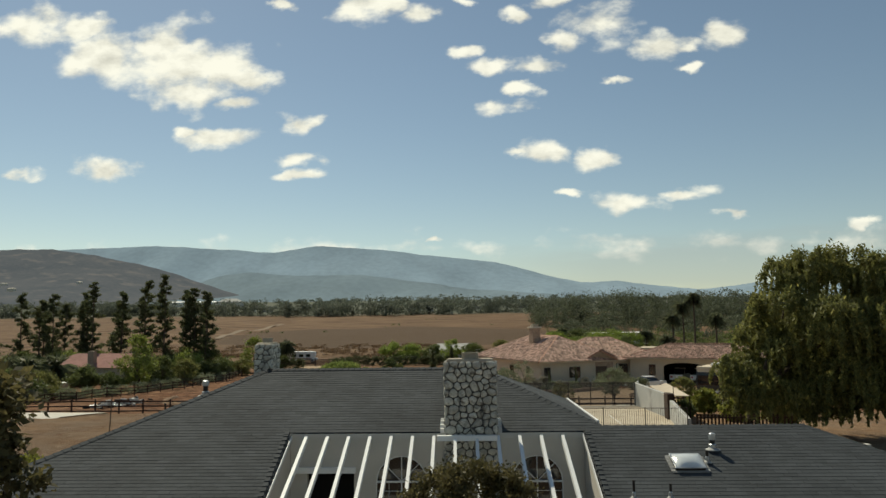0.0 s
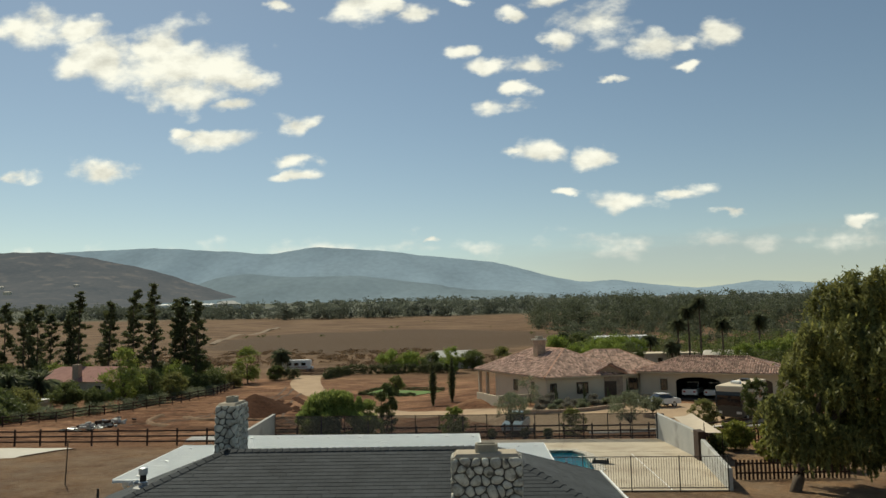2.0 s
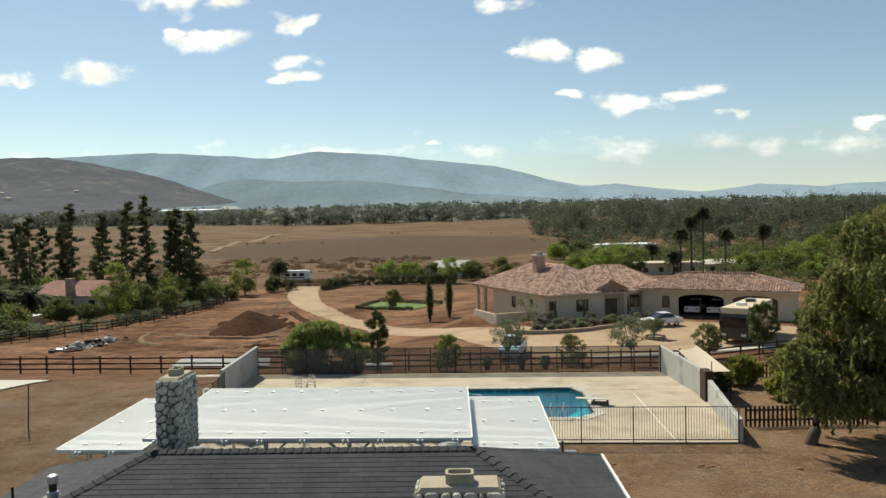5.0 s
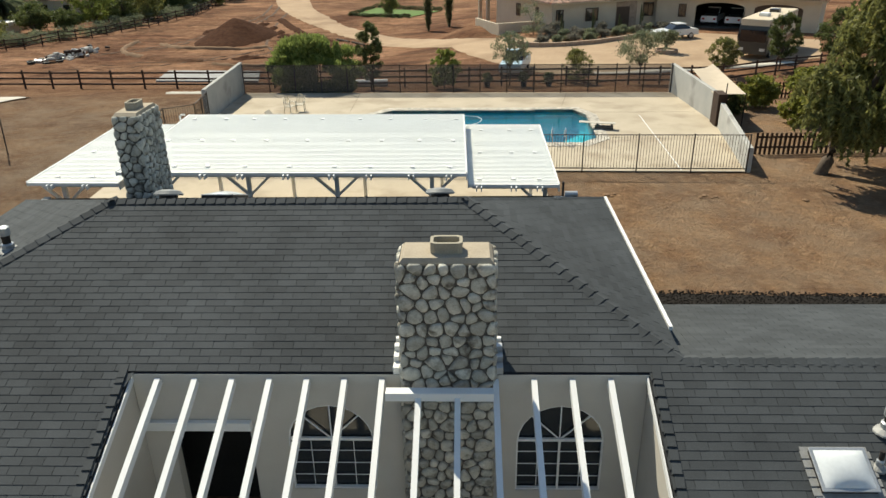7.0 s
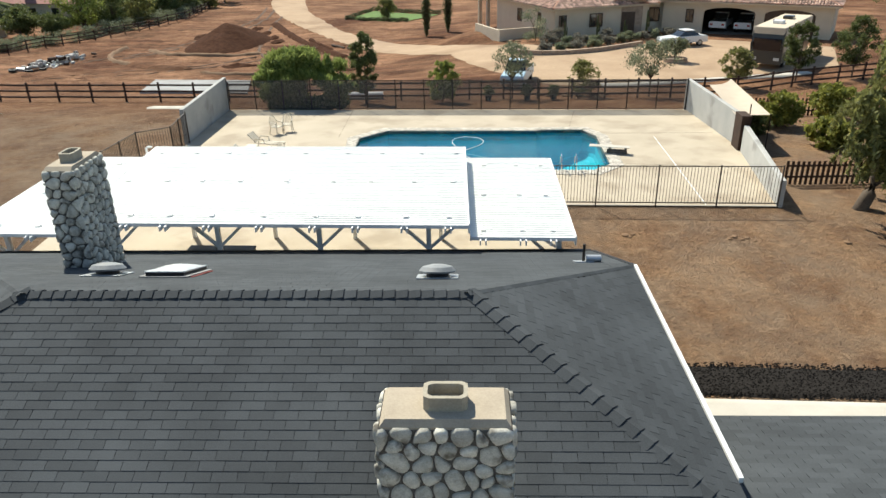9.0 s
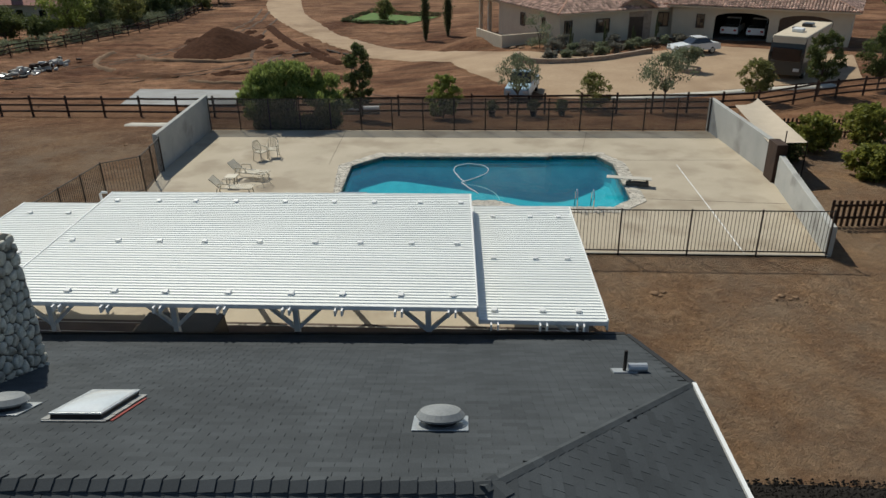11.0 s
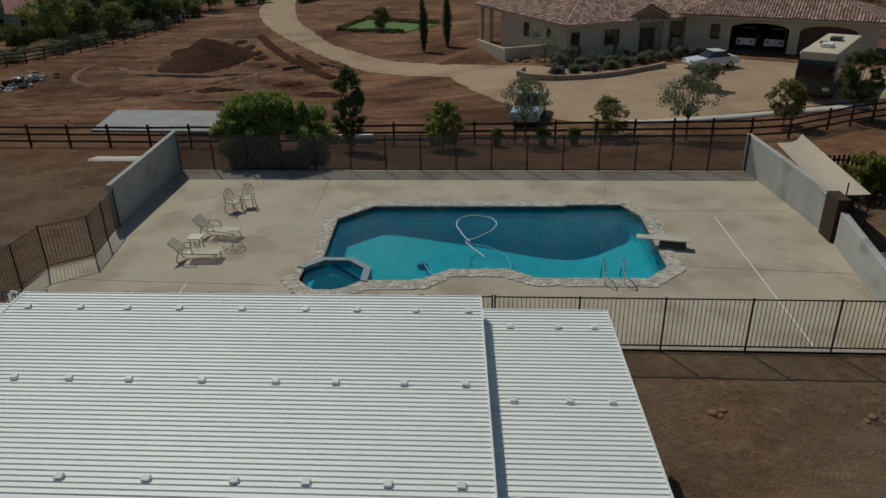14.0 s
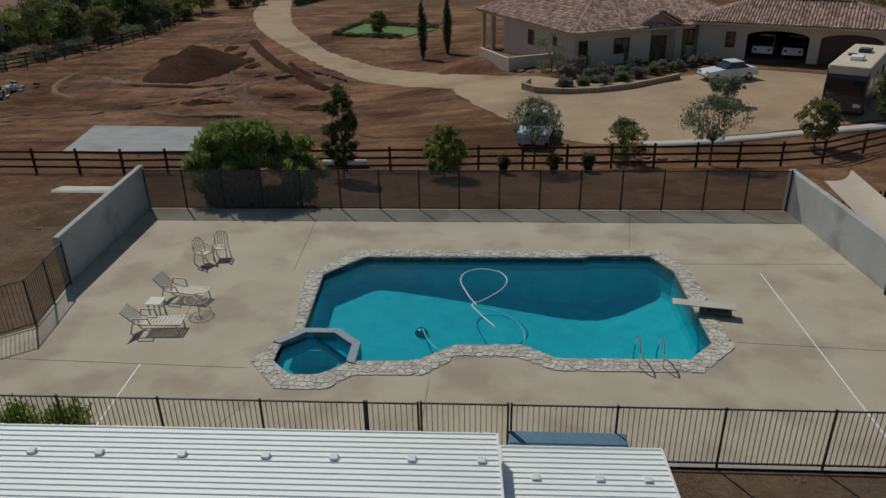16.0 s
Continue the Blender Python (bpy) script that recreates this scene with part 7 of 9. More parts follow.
# low curved planter wall
pts = [(2.9, 57.6), (2.3, 55.8), (3.2, 54.4), (5.2, 53.7), (7.6, 53.9), (10.6, 55.4), (13.0, 57.2), (15.2, 59.1)]
planter = thing("planter_wall", "low tan curved stone planter wall", "planter")
for (ax, ay), (bx, by) in zip(pts, pts[1:]):
    part("wall_block", beam((ax, ay, -1.86), (bx, by, -1.86), 0.3, 0.62), M_STONEFACE, planter)
for i, (x, y, h, r, c) in enumerate(((5.0, 62.6, 3.6, 1.6, 3), (5.6, 56.0, 0.9, 0.7, 0), (7.0, 57.0, 0.9, 0.7, 2), (8.8, 57.0, 1.0, 0.8, 0), (10.4, 58.6, 0.9, 0.7, 2), (12.0, 59.8, 1.0, 0.8, 0), (13.6, 61.2, 0.9, 0.7, 2), (6.2, 60.0, 1.2, 0.9, 0), (9.6, 61.4, 1.0, 0.9, 0), (17.6, 64.6, 0.9, 0.8, 2), (19.4, 66.2, 0.9, 0.8, 0), (12.4, 63.2, 1.1, 0.8, 0), (8.0, 58.6, 1.1, 0.8, 2), (10.9, 60.2, 1.0, 0.8, 2), (14.6, 62.4, 1.2, 0.9, 2), (7.2, 62.2, 1.5, 1.0, 0), (16.0, 63.4, 1.1, 0.9, 0))):
    tree("bed_shrub", ("low dry olive shrub in the planted bed", "", "grey-green shrub in the planted bed", "tall airy grey-green shrub by the house corner")[c], x, y, gz(x, y), h, r, r, 400 + i, (M_LEAF_SAGE, M_LEAF_SHRUB, M_LEAF_GREY, M_LEAF_GREY)[c], 1800, 0.1, 0.0, 0.05, 14, r * 0.36, category="shrub", group="bed shrubs")
for i, (x, y, h) in enumerate(((7.8, 60.6, 2.2), (11.2, 62.0, 2.6), (14.2, 63.6, 1.9), (16.6, 64.4, 2.8))):
    cac = thing("column_cactus", "slim upright green column cactus in the planted bed", "cactus", pose(x, y, gz(x, y)), "column cacti")
    part("stem", tube([(0, 0, -0.2), (0.02, 0, h * 0.6), (0, 0, h)], [0.11, 0.12, 0.05], 8), M_LEAF_PINE, cac)
    part("arm", tube([(0, 0, h * 0.35), (0.22, 0.02, h * 0.42), (0.25, 0.02, h * 0.75)], [0.07, 0.08, 0.04], 8), M_LEAF_PINE, cac)
draped("path_edge", M_CURB, "pale concrete edging strip before the parking court", "kerb", [(8.6, 40.6), (13, 41.2), (18.3, 42.8), (25.5, 45.2)], [(8.6, 39.7), (13, 40.3), (18.4, 41.9), (25.8, 44.2)], 0.16)
tub = part("tree_tub", lathe([(1.0, -0.3), (1.02, 0.45), (0.9, 0.45), (0.88, 0.3), (0.1, 0.3)], 20), M_STONEFACE, None, m=pose(16.3, 49.9, gz(16.3, 49.9)))
tagged(tub, "round tan stone planter ring", "planter")
tree("tree", "small grey-green tree in a round stone planter", 16.3, 49.9, gz(16.3, 49.9) + 0.3, 1.9, 1.15, 1.15, 420, M_LEAF_GREY, 2600, 0.11, 0.2, 0.06, 22, 0.35, 0.5)

# ---- vehicles ----
M_CARWHITE = stuff_mat("white_car_paint", (0.70, 0.71, 0.70), (0.76, 0.77, 0.76), 0.25, 1, 10, 0.0, spec=0.6)
M_CARBLUE = stuff_mat("pale_blue_car_paint", (0.36, 0.50, 0.58), (0.42, 0.56, 0.64), 0.3, 1, 10, 0.0, spec=0.6)
M_RVDARK = stuff_mat("dark_coach_paint", (0.018, 0.017, 0.016), (0.03, 0.028, 0.026), 0.3, 1, 10, 0.0, spec=0.6)
M_LIGHT = stuff_mat("lamp_glass", (0.5, 0.5, 0.48), (0.6, 0.6, 0.58), 0.15, 4, 20, 0.0, spec=0.7)
M_RED = stuff_mat("red_lamp_glass", (0.35, 0.02, 0.02), (0.42, 0.03, 0.03), 0.2, 4, 20, 0.0, spec=0.7)


def extrude_profile(profile, y0, y1, inset=0.0):
    """A side outline (x, z) carried across from y0 to y1, narrower at the top by inset."""
    bm = bmesh.new()
    zs = [z for _, z in profile]
    lo, hi = min(zs), max(zs)

    def k(z):
        return inset * (z - lo) / max(hi - lo, 1e-6)
    a = [bm.verts.new((x, y0 + k(z), z)) for x, z in profile]
    b = [bm.verts.new((x, y1 - k(z), z)) for x, z in profile]
    n = len(profile)
    bm.faces.new(a)
    bm.faces.new(b[::-1])
    for i in range(n):
        bm.faces.new((a[i], b[i], b[(i + 1) % n], a[(i + 1) % n]))
    bmesh.ops.recalc_face_normals(bm, faces=bm.faces)
    bmesh.ops.bevel(bm, geom=bm.edges[:], offset=0.035, segments=2, affect="EDGES")
    return bm


def wheel(parent, x, y, r=0.32, w=0.2):
    t = part("wheel", lathe([(r * 0.6, -w / 2), (r, -w / 2 + 0.03), (r, w / 2 - 0.03), (r * 0.6, w / 2)], 18), M_RUBBER, parent, m=pose(x, y, r, 90))
    part("rim", lathe([(r * 0.2, -w / 2 - 0.012), (r * 0.58, -w / 2 - 0.006), (r * 0.58, w / 2 + 0.006), (r * 0.2, w / 2 + 0.012)], 14), M_GALV, t)


def car(name, label, m, paint, pickup=False, length=4.5, width=1.8):
    c = thing(name, label, "car", m)
    L_, W = length / 2, width / 2
    if pickup:
        body = [(-L_, 0.42), (L_ - 0.1, 0.42), (L_, 0.65), (L_ - 0.05, 0.95), (L_ - 1.3, 1.08), (-0.35, 1.1), (-L_, 1.08)]
        cab = [(-0.45, 1.08), (L_ - 1.35, 1.08), (L_ - 1.95, 1.72), (-0.25, 1.75)]
    else:
        body = [(-L_, 0.38), (L_ - 0.1, 0.35), (L_, 0.6), (L_ - 0.15, 0.78), (L_ - 1.4, 0.92), (-L_ + 0.8, 0.98), (-L_ + 0.05, 0.92)]
        cab = [(-L_ + 0.75, 0.96), (L_ - 1.45, 0.90), (L_ - 2.1, 1.36), (-0.4, 1.42), (-L_ + 1.35, 1.34)]
    part("body", extrude_profile(body, -W, W, 0.06), paint, c)
    part("cabin", extrude_profile(cab, -W + 0.1, W - 0.1, 0.16), M_PANE, c, "dark glass cabin")
    top = max(z for _, z in cab)
    xs = [x for x, z in cab if z > top - 0.12]
    part("roof", box(min(xs) - 0.02, max(xs) + 0.02, -W + 0.22, W - 0.22, top - 0.02, top + 0.05, 0.02), paint, c)
    if pickup:
        part("bed", box(-L_ + 0.1, -0.5, -W + 0.12, W - 0.12, 1.085, 1.10), M_RUBBER, c, "dark open cargo bed")
    for x in (-L_ + 0.85, L_ - 0.85):
        for y in (-W + 0.1, W - 0.1):
            wheel(c, x, y)
    for y in (-W + 0.3, W - 0.3):
        part("headlight", box(L_ - 0.1, L_ + 0.01, y - 0.18, y + 0.18, 0.66, 0.82, 0.02), M_LIGHT, c)
        part("tail_light", box(-L_ - 0.01, -L_ + 0.08, y - 0.14, y + 0.14, 0.68, 0.88, 0.02), M_RED, c)
    part("bumper", box(L_ - 0.1, L_ + 0.06, -W + 0.1, W - 0.1, 0.36, 0.55, 0.03), M_GALV, c)
    part("windscreen_pillar", beam((min(xs) + 0.1, -W + 0.16, top), (-L_ + 1.0, -W + 0.1, 0.98), 0.05, 0.05), paint, c)
    return c


car("car", "white low sedan parked on pale gravel", pose(18.9, 58.6, gz(18.9, 58.6) + 0.12, 0, 0, 196), M_CARWHITE)
car("pickup_truck", "pale blue pickup truck behind a thin weeping tree", pose(2.5, 41.6, gz(2.5, 41.6) + 0.03, 0, 0, -102), M_CARBLUE, True, 4.8)
GM = pose(19.3, 69.7, 0, 0, 0, -26)
car("pickup_truck", "white pickup truck parked inside the open garage", GM @ pose(5.6, 3.9, -2.09, 0, 0, 90), M_CARWHITE, True, 5.0)
car("pickup_truck", "white pickup truck parked inside the open garage", GM @ pose(8.2, 3.9, -2.09, 0, 0, 90), M_CARWHITE, True, 5.0)


def motorhome(m, length=9.6, w=2.45, h=3.3):
    r = thing("motorhome", "large motorhome with a cream roof and dark front", "motorhome", m)
    W = w / 2
    part("body", box(0.05, length, -W, W, 0.45, h, 0.10), M_CREAM, r)
    part("front_mask", extrude_profile([(-0.12, 0.45), (0.3, 0.45), (0.3, h - 0.15), (0.1, h - 0.2), (-0.12, 1.6)], -W - 0.01, W + 0.01), M_RVDARK, r, "dark painted front")
    part("windscreen", box(-0.14, 0.0, -W + 0.15, W - 0.15, 1.45, 2.45, 0.03), M_PANE, r)
    part("side_stripe", box(0.4, length - 0.2, -W - 0.012, -W + 0.01, 0.5, 1.35), M_RVDARK, r)
    part("side_stripe", box(0.4, length - 0.2, W - 0.01, W + 0.012, 0.5, 1.35), M_RVDARK, r)
    for x0, x1 in ((1.0, 2.2), (3.4, 4.6), (6.2, 7.4)):
        for y in (-W, W):
            part("window", box(x0, x1, y - 0.02, y + 0.02, 1.7, 2.45, 0.01), M_PANE, r)
    for x in (2.2, 5.6):
        part("air_conditioner", box(x, x + 0.95, -0.4, 0.4, h - 0.01, h + 0.27, 0.07), M_WHITE if x < 3 else M_RVDARK, r)
    part("roof_vent", box(4.1, 4.6, 0.3, 0.8, h - 0.01, h + 0.12, 0.03), M_RVDARK, r)
    part("awning", tube([(0.8, W + 0.08, h - 0.25), (length - 1.2, W + 0.08, h - 0.25)], 0.08, 8), M_WHITE, r)
    for x in (1.5, length - 2.6):
        for y in (-W + 0.15, W - 0.15):
            wheel(r, x, y, 0.45, 0.28)
    for y in (-W + 0.35, W - 0.35):
        part("headlight", box(-0.17, -0.05, y - 0.22, y + 0.22, 0.75, 0.98, 0.02), M_LIGHT, r)
        part("mirror", box(-0.35, -0.2, y * 1.32 - 0.06, y * 1.32 + 0.06, 1.7, 2.15, 0.03), M_RVDARK, r)


motorhome(pose(22.6, 46.5, gz(22.6, 46.5) + 0.08, 0, 0, 57))
camper = thing("camper", "white camper parked by the far gate", "camper", pose(-48.5, 160, gz(-48.5, 160), 0, 0, 5))
part("body", box(-3.2, 3.2, -1.2, 1.2, 0.6, 2.9, 0.12), M_WHITE, camper)
part("overcab", extrude_profile([(3.1, 0.5), (4.3, 0.55), (4.3, 1.2), (3.6, 1.3), (4.0, 2.0), (3.9, 2.8), (3.1, 2.85)], -1.1, 1.1), M_WHITE, camper)
for x in (-2.0, -0.2, 1.6):
    part("window", box(x, x + 1.1, -1.23, -1.19, 1.5, 2.2), M_PANE, camper)
part("stripe", box(-3.1, 3.1, -1.225, -1.19, 1.0, 1.25), M_TERRA, camper)
for x in (-1.8, 3.2):
    for y in (-1.05, 1.05):
        wheel(camper, x, y, 0.38, 0.25)

# ---- far buildings ----
M_REDROOF = stuff_mat("dusty_red_roof", (0.23, 0.105, 0.088), (0.33, 0.165, 0.135), 0.9, 1, 8, 0.2)


def far_house(label, m, w, d, hw, slope, wall, roof, overhang=0.5, flat=False):
    h = thing("far_house", label, "house", m, "far houses")
    part("wall", box(-w / 2, w / 2, -d / 2, d / 2, -1.5, hw), wall, h)
    if flat:
        part("parapet", box(-w / 2 - 0.15, w / 2 + 0.15, -d / 2 - 0.15, d / 2 + 0.15, hw, hw + 0.5, 0.03), roof, h)
    else:
        bm = bmesh.new()
        a, b, z1 = w / 2 + overhang, d / 2 + overhang, hw + (d / 2 + overhang) * slope
        v = [bm.verts.new(p) for p in ((-a, -b, hw), (a, -b, hw), (a, b, hw), (-a, b, hw), (-a + b * 0.6, 0, z1), (a - b * 0.6, 0, z1))]
        for f in ((0, 1, 5, 4), (2, 3, 4, 5), (1, 2, 5), (3, 0, 4), (3, 2, 1, 0)):
            bm.faces.new([v[i] for i in f])
        part("roof", bm, roof, h)
    for k in range(int(w / 4)):
        x = -w / 2 + 2 + k * 4
        win = part("window", box(x - 0.6, x + 0.6, -d / 2 - 0.03, -d / 2 + 0.02, hw - 1.9, hw - 0.7), M_PANE, h)
    return h


hz = far_house("low house with a dusty red hip roof among trees", pose(-70.5, 104, gz(-70.5, 104) + 0.2, 0, 0, -8), 19, 10, 2.7, 0.42, M_CREAM, M_REDROOF)
part("chimney", box(-1.0, 0.2, -4.4, -3.4, 2.2, 5.6, 0.03), M_STONEFACE, hz, "brown stone chimney")
carport = far_house("white flat-roofed carport under trees", pose(-70.5, 84, gz(-70.5, 84) - 0.9, 0, 0, -12), 7, 4, 1.9, 0.1, M_STUCCO, M_WHITE, 0.3, True)
far_house("long flat-roofed cream house behind palms", pose(47, 172, gz(47, 172) - 0.5, 0, 0, 4), 17, 9, 3.0, 0.1, M_CREAM, M_CREAM, 0.3, True)
far_house("cream house with a low tan hip roof", pose(63, 176, gz(63, 176) - 0.5, 0, 0, 2), 12, 8, 2.6, 0.24, M_CREAM, M_CURB)
far_house("house with a pale grey hip roof behind a hedge", pose(-8.5, 168, gz(-8.5, 168), 0, 0, 4), 14, 9, 2.8, 0.32, M_STUCCO, M_BLOCK)
far_house("long white shed across the dry field", pose(-660, 1560, gz(-660, 1560) + 4, 0, 0, 8), 130, 40, 8, 0.12, M_WHITE, M_WHITE)
far_house("grey barn beside a white shed", pose(-560, 1530, gz(-560, 1530) + 4, 0, 0, 3), 46, 36, 9, 0.4, M_STUCCO, M_BLOCK)
far_house("low white shed beyond the orchard", pose(52, 255, gz(52, 255) + 1, 0, 0, 3), 22, 8, 3.4, 0.1, M_WHITE, M_WHITE)
_r = random.Random(11)
for k in range(16):
    x, y = _r.uniform(-1900, -900) if k < 10 else _r.uniform(-300, 900), _r.uniform(1500, 2500)
    far_house("tiny pale house far across the valley", pose(x, y, ground(x, y) + (4 if k >= 10 else 40 + (y - 1500) * 0.05), 0, 0, _r.uniform(-20, 20)), 16, 10, 5, 0.35, M_STUCCO, M_CURB)

# ---- yard clutter ----
pile = thing("junk_pile", "heap of pale salvaged blocks, pipes and tyres on bare earth", "junk pile", pose(-45.7, 61.4, gz(-45.7, 61.4)))
_r = random.Random(5)
for k in range(110):
    x, y = _r.gauss(0, 0.75), _r.choice((-3.0, 0.2, 3.4)) + _r.gauss(0, 0.9)
    s = _r.uniform(0.12, 0.4)
    lift = _r.uniform(0, 0.75) * max(0.0, 1 - abs(x) / 1.6)
    part("block", box(-s, s, -s * 0.6, s * 0.6, 0, s * 0.8, 0.03), _r.choice((M_BLOCK, M_BLOCK, M_GALV, M_STUCCO, M_DARKWOOD, M_DARKWOOD)), pile, m=pose(x, y, gz(-45.7 + x, 61.4 + y) - gz(-45.7, 61.4) - 0.05 + lift, _r.uniform(-14, 14), _r.uniform(-14, 14), _r.uniform(0, 180)))
for k in range(5):
    x, y = _r.uniform(-1.5, 1.5), -5.5 + _r.uniform(-0.8, 0.8)
    part("tyre", lathe([(0.22, 0), (0.38, 0.03), (0.38, 0.2), (0.22, 0.23), (0.2, 0.12)], 14), M_RUBBER, pile, m=pose(x, y, 0.02 + gz(-45.7 + x, 61.4 + y) - gz(-45.7, 61.4)))


def soil_heap(cx, cy, rx, ry, h, label, seed):
    """A loose heap of dug earth, lumpy, thinning out at the rim."""
    bm = bmesh.new()
    nr, na = 14, 40
    rings = []
    for i in range(1, nr + 1):
        f = i / nr
        row = []
        for j in range(na):
            a = 2 * math.pi * j / na
            k = f * (1 + 0.16 * noise.noise((math.cos(a) * 1.5, math.sin(a) * 1.5, seed)))
            x, y = cx + rx * k * math.cos(a), cy + ry * k * math.sin(a)
            z = ground(x, y) + h * (1 - f) ** 1.05 + 0.22 * (1 - f * f) * noise.noise((x * 1.1, y * 1.1, seed)) + 0.12 * (1 - f) * noise.noise((x * 3, y * 3, seed)) + (0.04 if i < nr else -0.05)
            row.append(bm.verts.new((x, y, z)))
        rings.append(row)
    top = bm.verts.new((cx, cy, ground(cx, cy) + h))
    for j in range(na):
        bm.faces.new((top, rings[0][j], rings[0][(j + 1) % na]))
        for r0, r1 in zip(rings, rings[1:]):
            bm.faces.new((r0[j], r1[j], r1[(j + 1) % na], r0[(j + 1) % na]))
    ob = part("spoil_mound", bm, M_DARKSOIL, smooth=True)
    return tagged(ob, label, "soil heap", "soil heaps")


M_BANK = stuff_mat("dry_bank_soil", (0.17, 0.10, 0.055), (0.27, 0.17, 0.10), 0.95, 0.8, 9, 0.6, 0.03)


def soil_ridge(points, w, h, label, material=None):
    """A low bank of turned earth along a line."""
    bm = bmesh.new()
    rows = []
    for i, (x, y) in enumerate(points):
        nx, ny = points[min(i + 1, len(points) - 1)], points[max(i - 1, 0)]
        d = Vector((nx[0] - ny[0], nx[1] - ny[1])).normalized()
        s = Vector((-d.y, d.x))
        end = 0.3 if i in (0, len(points) - 1) else 1.0
        row = []
        for j, hh in ((-1, -0.06), (-0.5, 0.7), (0, 1.0), (0.5, 0.7), (1, -0.06)):
            p = Vector((x, y)) + s * j * w * (1 + 0.3 * noise.noise((x, y, j)))
            row.append(bm.verts.new((p.x, p.y, ground(p.x, p.y) + (hh * h * end * (1 + 0.4 * noise.noise((x * 2, y * 2, j))) if hh > 0 else hh))))
        rows.append(row)
    for a, b in zip(rows, rows[1:]):
        for j in range(4):
            bm.faces.new((a[j], a[j + 1], b[j + 1], b[j]))
    bmesh.ops.recalc_face_normals(bm, faces=bm.faces)
    ob = part("soil_bank", bm, material or M_DIRT, smooth=True)
    return tagged(ob, label, "soil bank", "soil banks")


def sample(ps, n=16):
    out = []
    for i in range(n + 1):
        f = i / n * (len(ps) - 1)
        k = min(int(f), len(ps) - 2)
        a, b = Vector(ps[k]), Vector(ps[k + 1])
        p, q = Vector(ps[max(k - 1, 0)]), Vector(ps[min(k + 2, len(ps) - 1)])
        t = f - k
        out.append(tuple(0.5 * (2 * a + (b - p) * t + (2 * p - 5 * a + 4 * b - q) * t * t + (3 * a - p - 3 * b + q) * t ** 3)))
    return out


soil_ridge(sample([(-43.4, 72.8), (-43.0, 67.8), (-40.6, 63.2), (-37.0, 59.8)], 22), 0.32, 0.34, "curved low bank of pale turned earth", M_BANK)
soil_ridge(sample([(-40.1, 71.4), (-36.2, 67.2), (-31.0, 66.0), (-24.7, 65.8)], 26), 0.32, 0.32, "low curved bank of pale earth before a spoil heap", M_BANK)
soil_ridge(sample([(-27.1, 53.6), (-23.3, 52.6), (-19.5, 53.2)], 14), 0.26, 0.25, "low bank of pale turned earth", M_BANK)
soil_ridge(sample([(-22.4, 78.5), (-20.6, 75.0), (-17.8, 70.4)], 14), 0.3, 0.3, "low earth bank beside the driveway", M_DARKSOIL)
soil_heap(-32.0, 76.0, 4.8, 8.6, 2.6, "heap of dark freshly dug earth in the yard", 3.0)
soil_ridge(sample([(-37, 60.5), (-33, 57.5), (-29.5, 56.5)], 10), 1.2, 0.35, "broad heap of loose dark earth")
soil_ridge(sample([(-31.4, 94.5), (-25.9, 82.6), (-20.4, 72.6), (-15.2, 63.8)], 44), 0.7, 0.34, "rubbly bank of dark earth thrown up beside the driveway", M_DARKSOIL)
for k, (x, y, rx, ry) in enumerate(((-32.3, 88.7, 0.8, 2.0), (-29.7, 83.9, 0.8, 1.7), (-27.6, 80.4, 0.7, 1.2), (-26.2, 77.2, 0.9, 1.3), (-23.6, 71.4, 0.7, 0.8), (-37.5, 82.0, 0.9, 3.0), (-24.5, 58.6, 2.4, 1.0), (-14.5, 56.0, 2.2, 0.9), (-19.0, 61.5, 1.6, 0.9))):
    soil_heap(x, y, rx, ry, 0.3, "small heap of dark earth beside a planting hole", 20.0 + k)
for i, (x, y) in enumerate(((-17.5, 72), (-15.2, 69.5), (-20.5, 70.5))):
    lg = part("timber_log", tube([(-1.4, 0, 0.14), (0, 0.05, 0.15), (1.4, 0, 0.13)], 0.13, 8), M_BARK, None, m=pose(x, y, gz(x, y), 0, 0, (-48, -50, 30)[i]))
    tagged(lg, "weathered timber log lying on bare earth", "log", "logs")
tank = part("drain_pipe", tube([(-9.5, 35.7, gz(-9.5, 35.7) + 0.26), (-7.1, 35.9, gz(-7.1, 35.9) + 0.26)], 0.27, 14), M_WHITE)
tagged(tank, "short white pipe lying by the rail fence", "pipe")
rocks = random.Random(3)


def rock(x, y, s, seed, label, z=None):
    bm = bmesh.new()
    bmesh.ops.create_icosphere(bm, subdivisions=2, radius=s)
    for v in bm.verts:
        v.co *= 1 + 0.35 * noise.noise(v.co * (2.0 / s) + Vector((seed, 0, 0)))
        v.co.z *= 0.38
    ob = part("rock", bm, M_BANK, None, smooth=True, m=pose(x, y, (gz(x, y) if z is None else z) + 0.1 * s))
    return tagged(ob, label, "rock", "yard rocks")


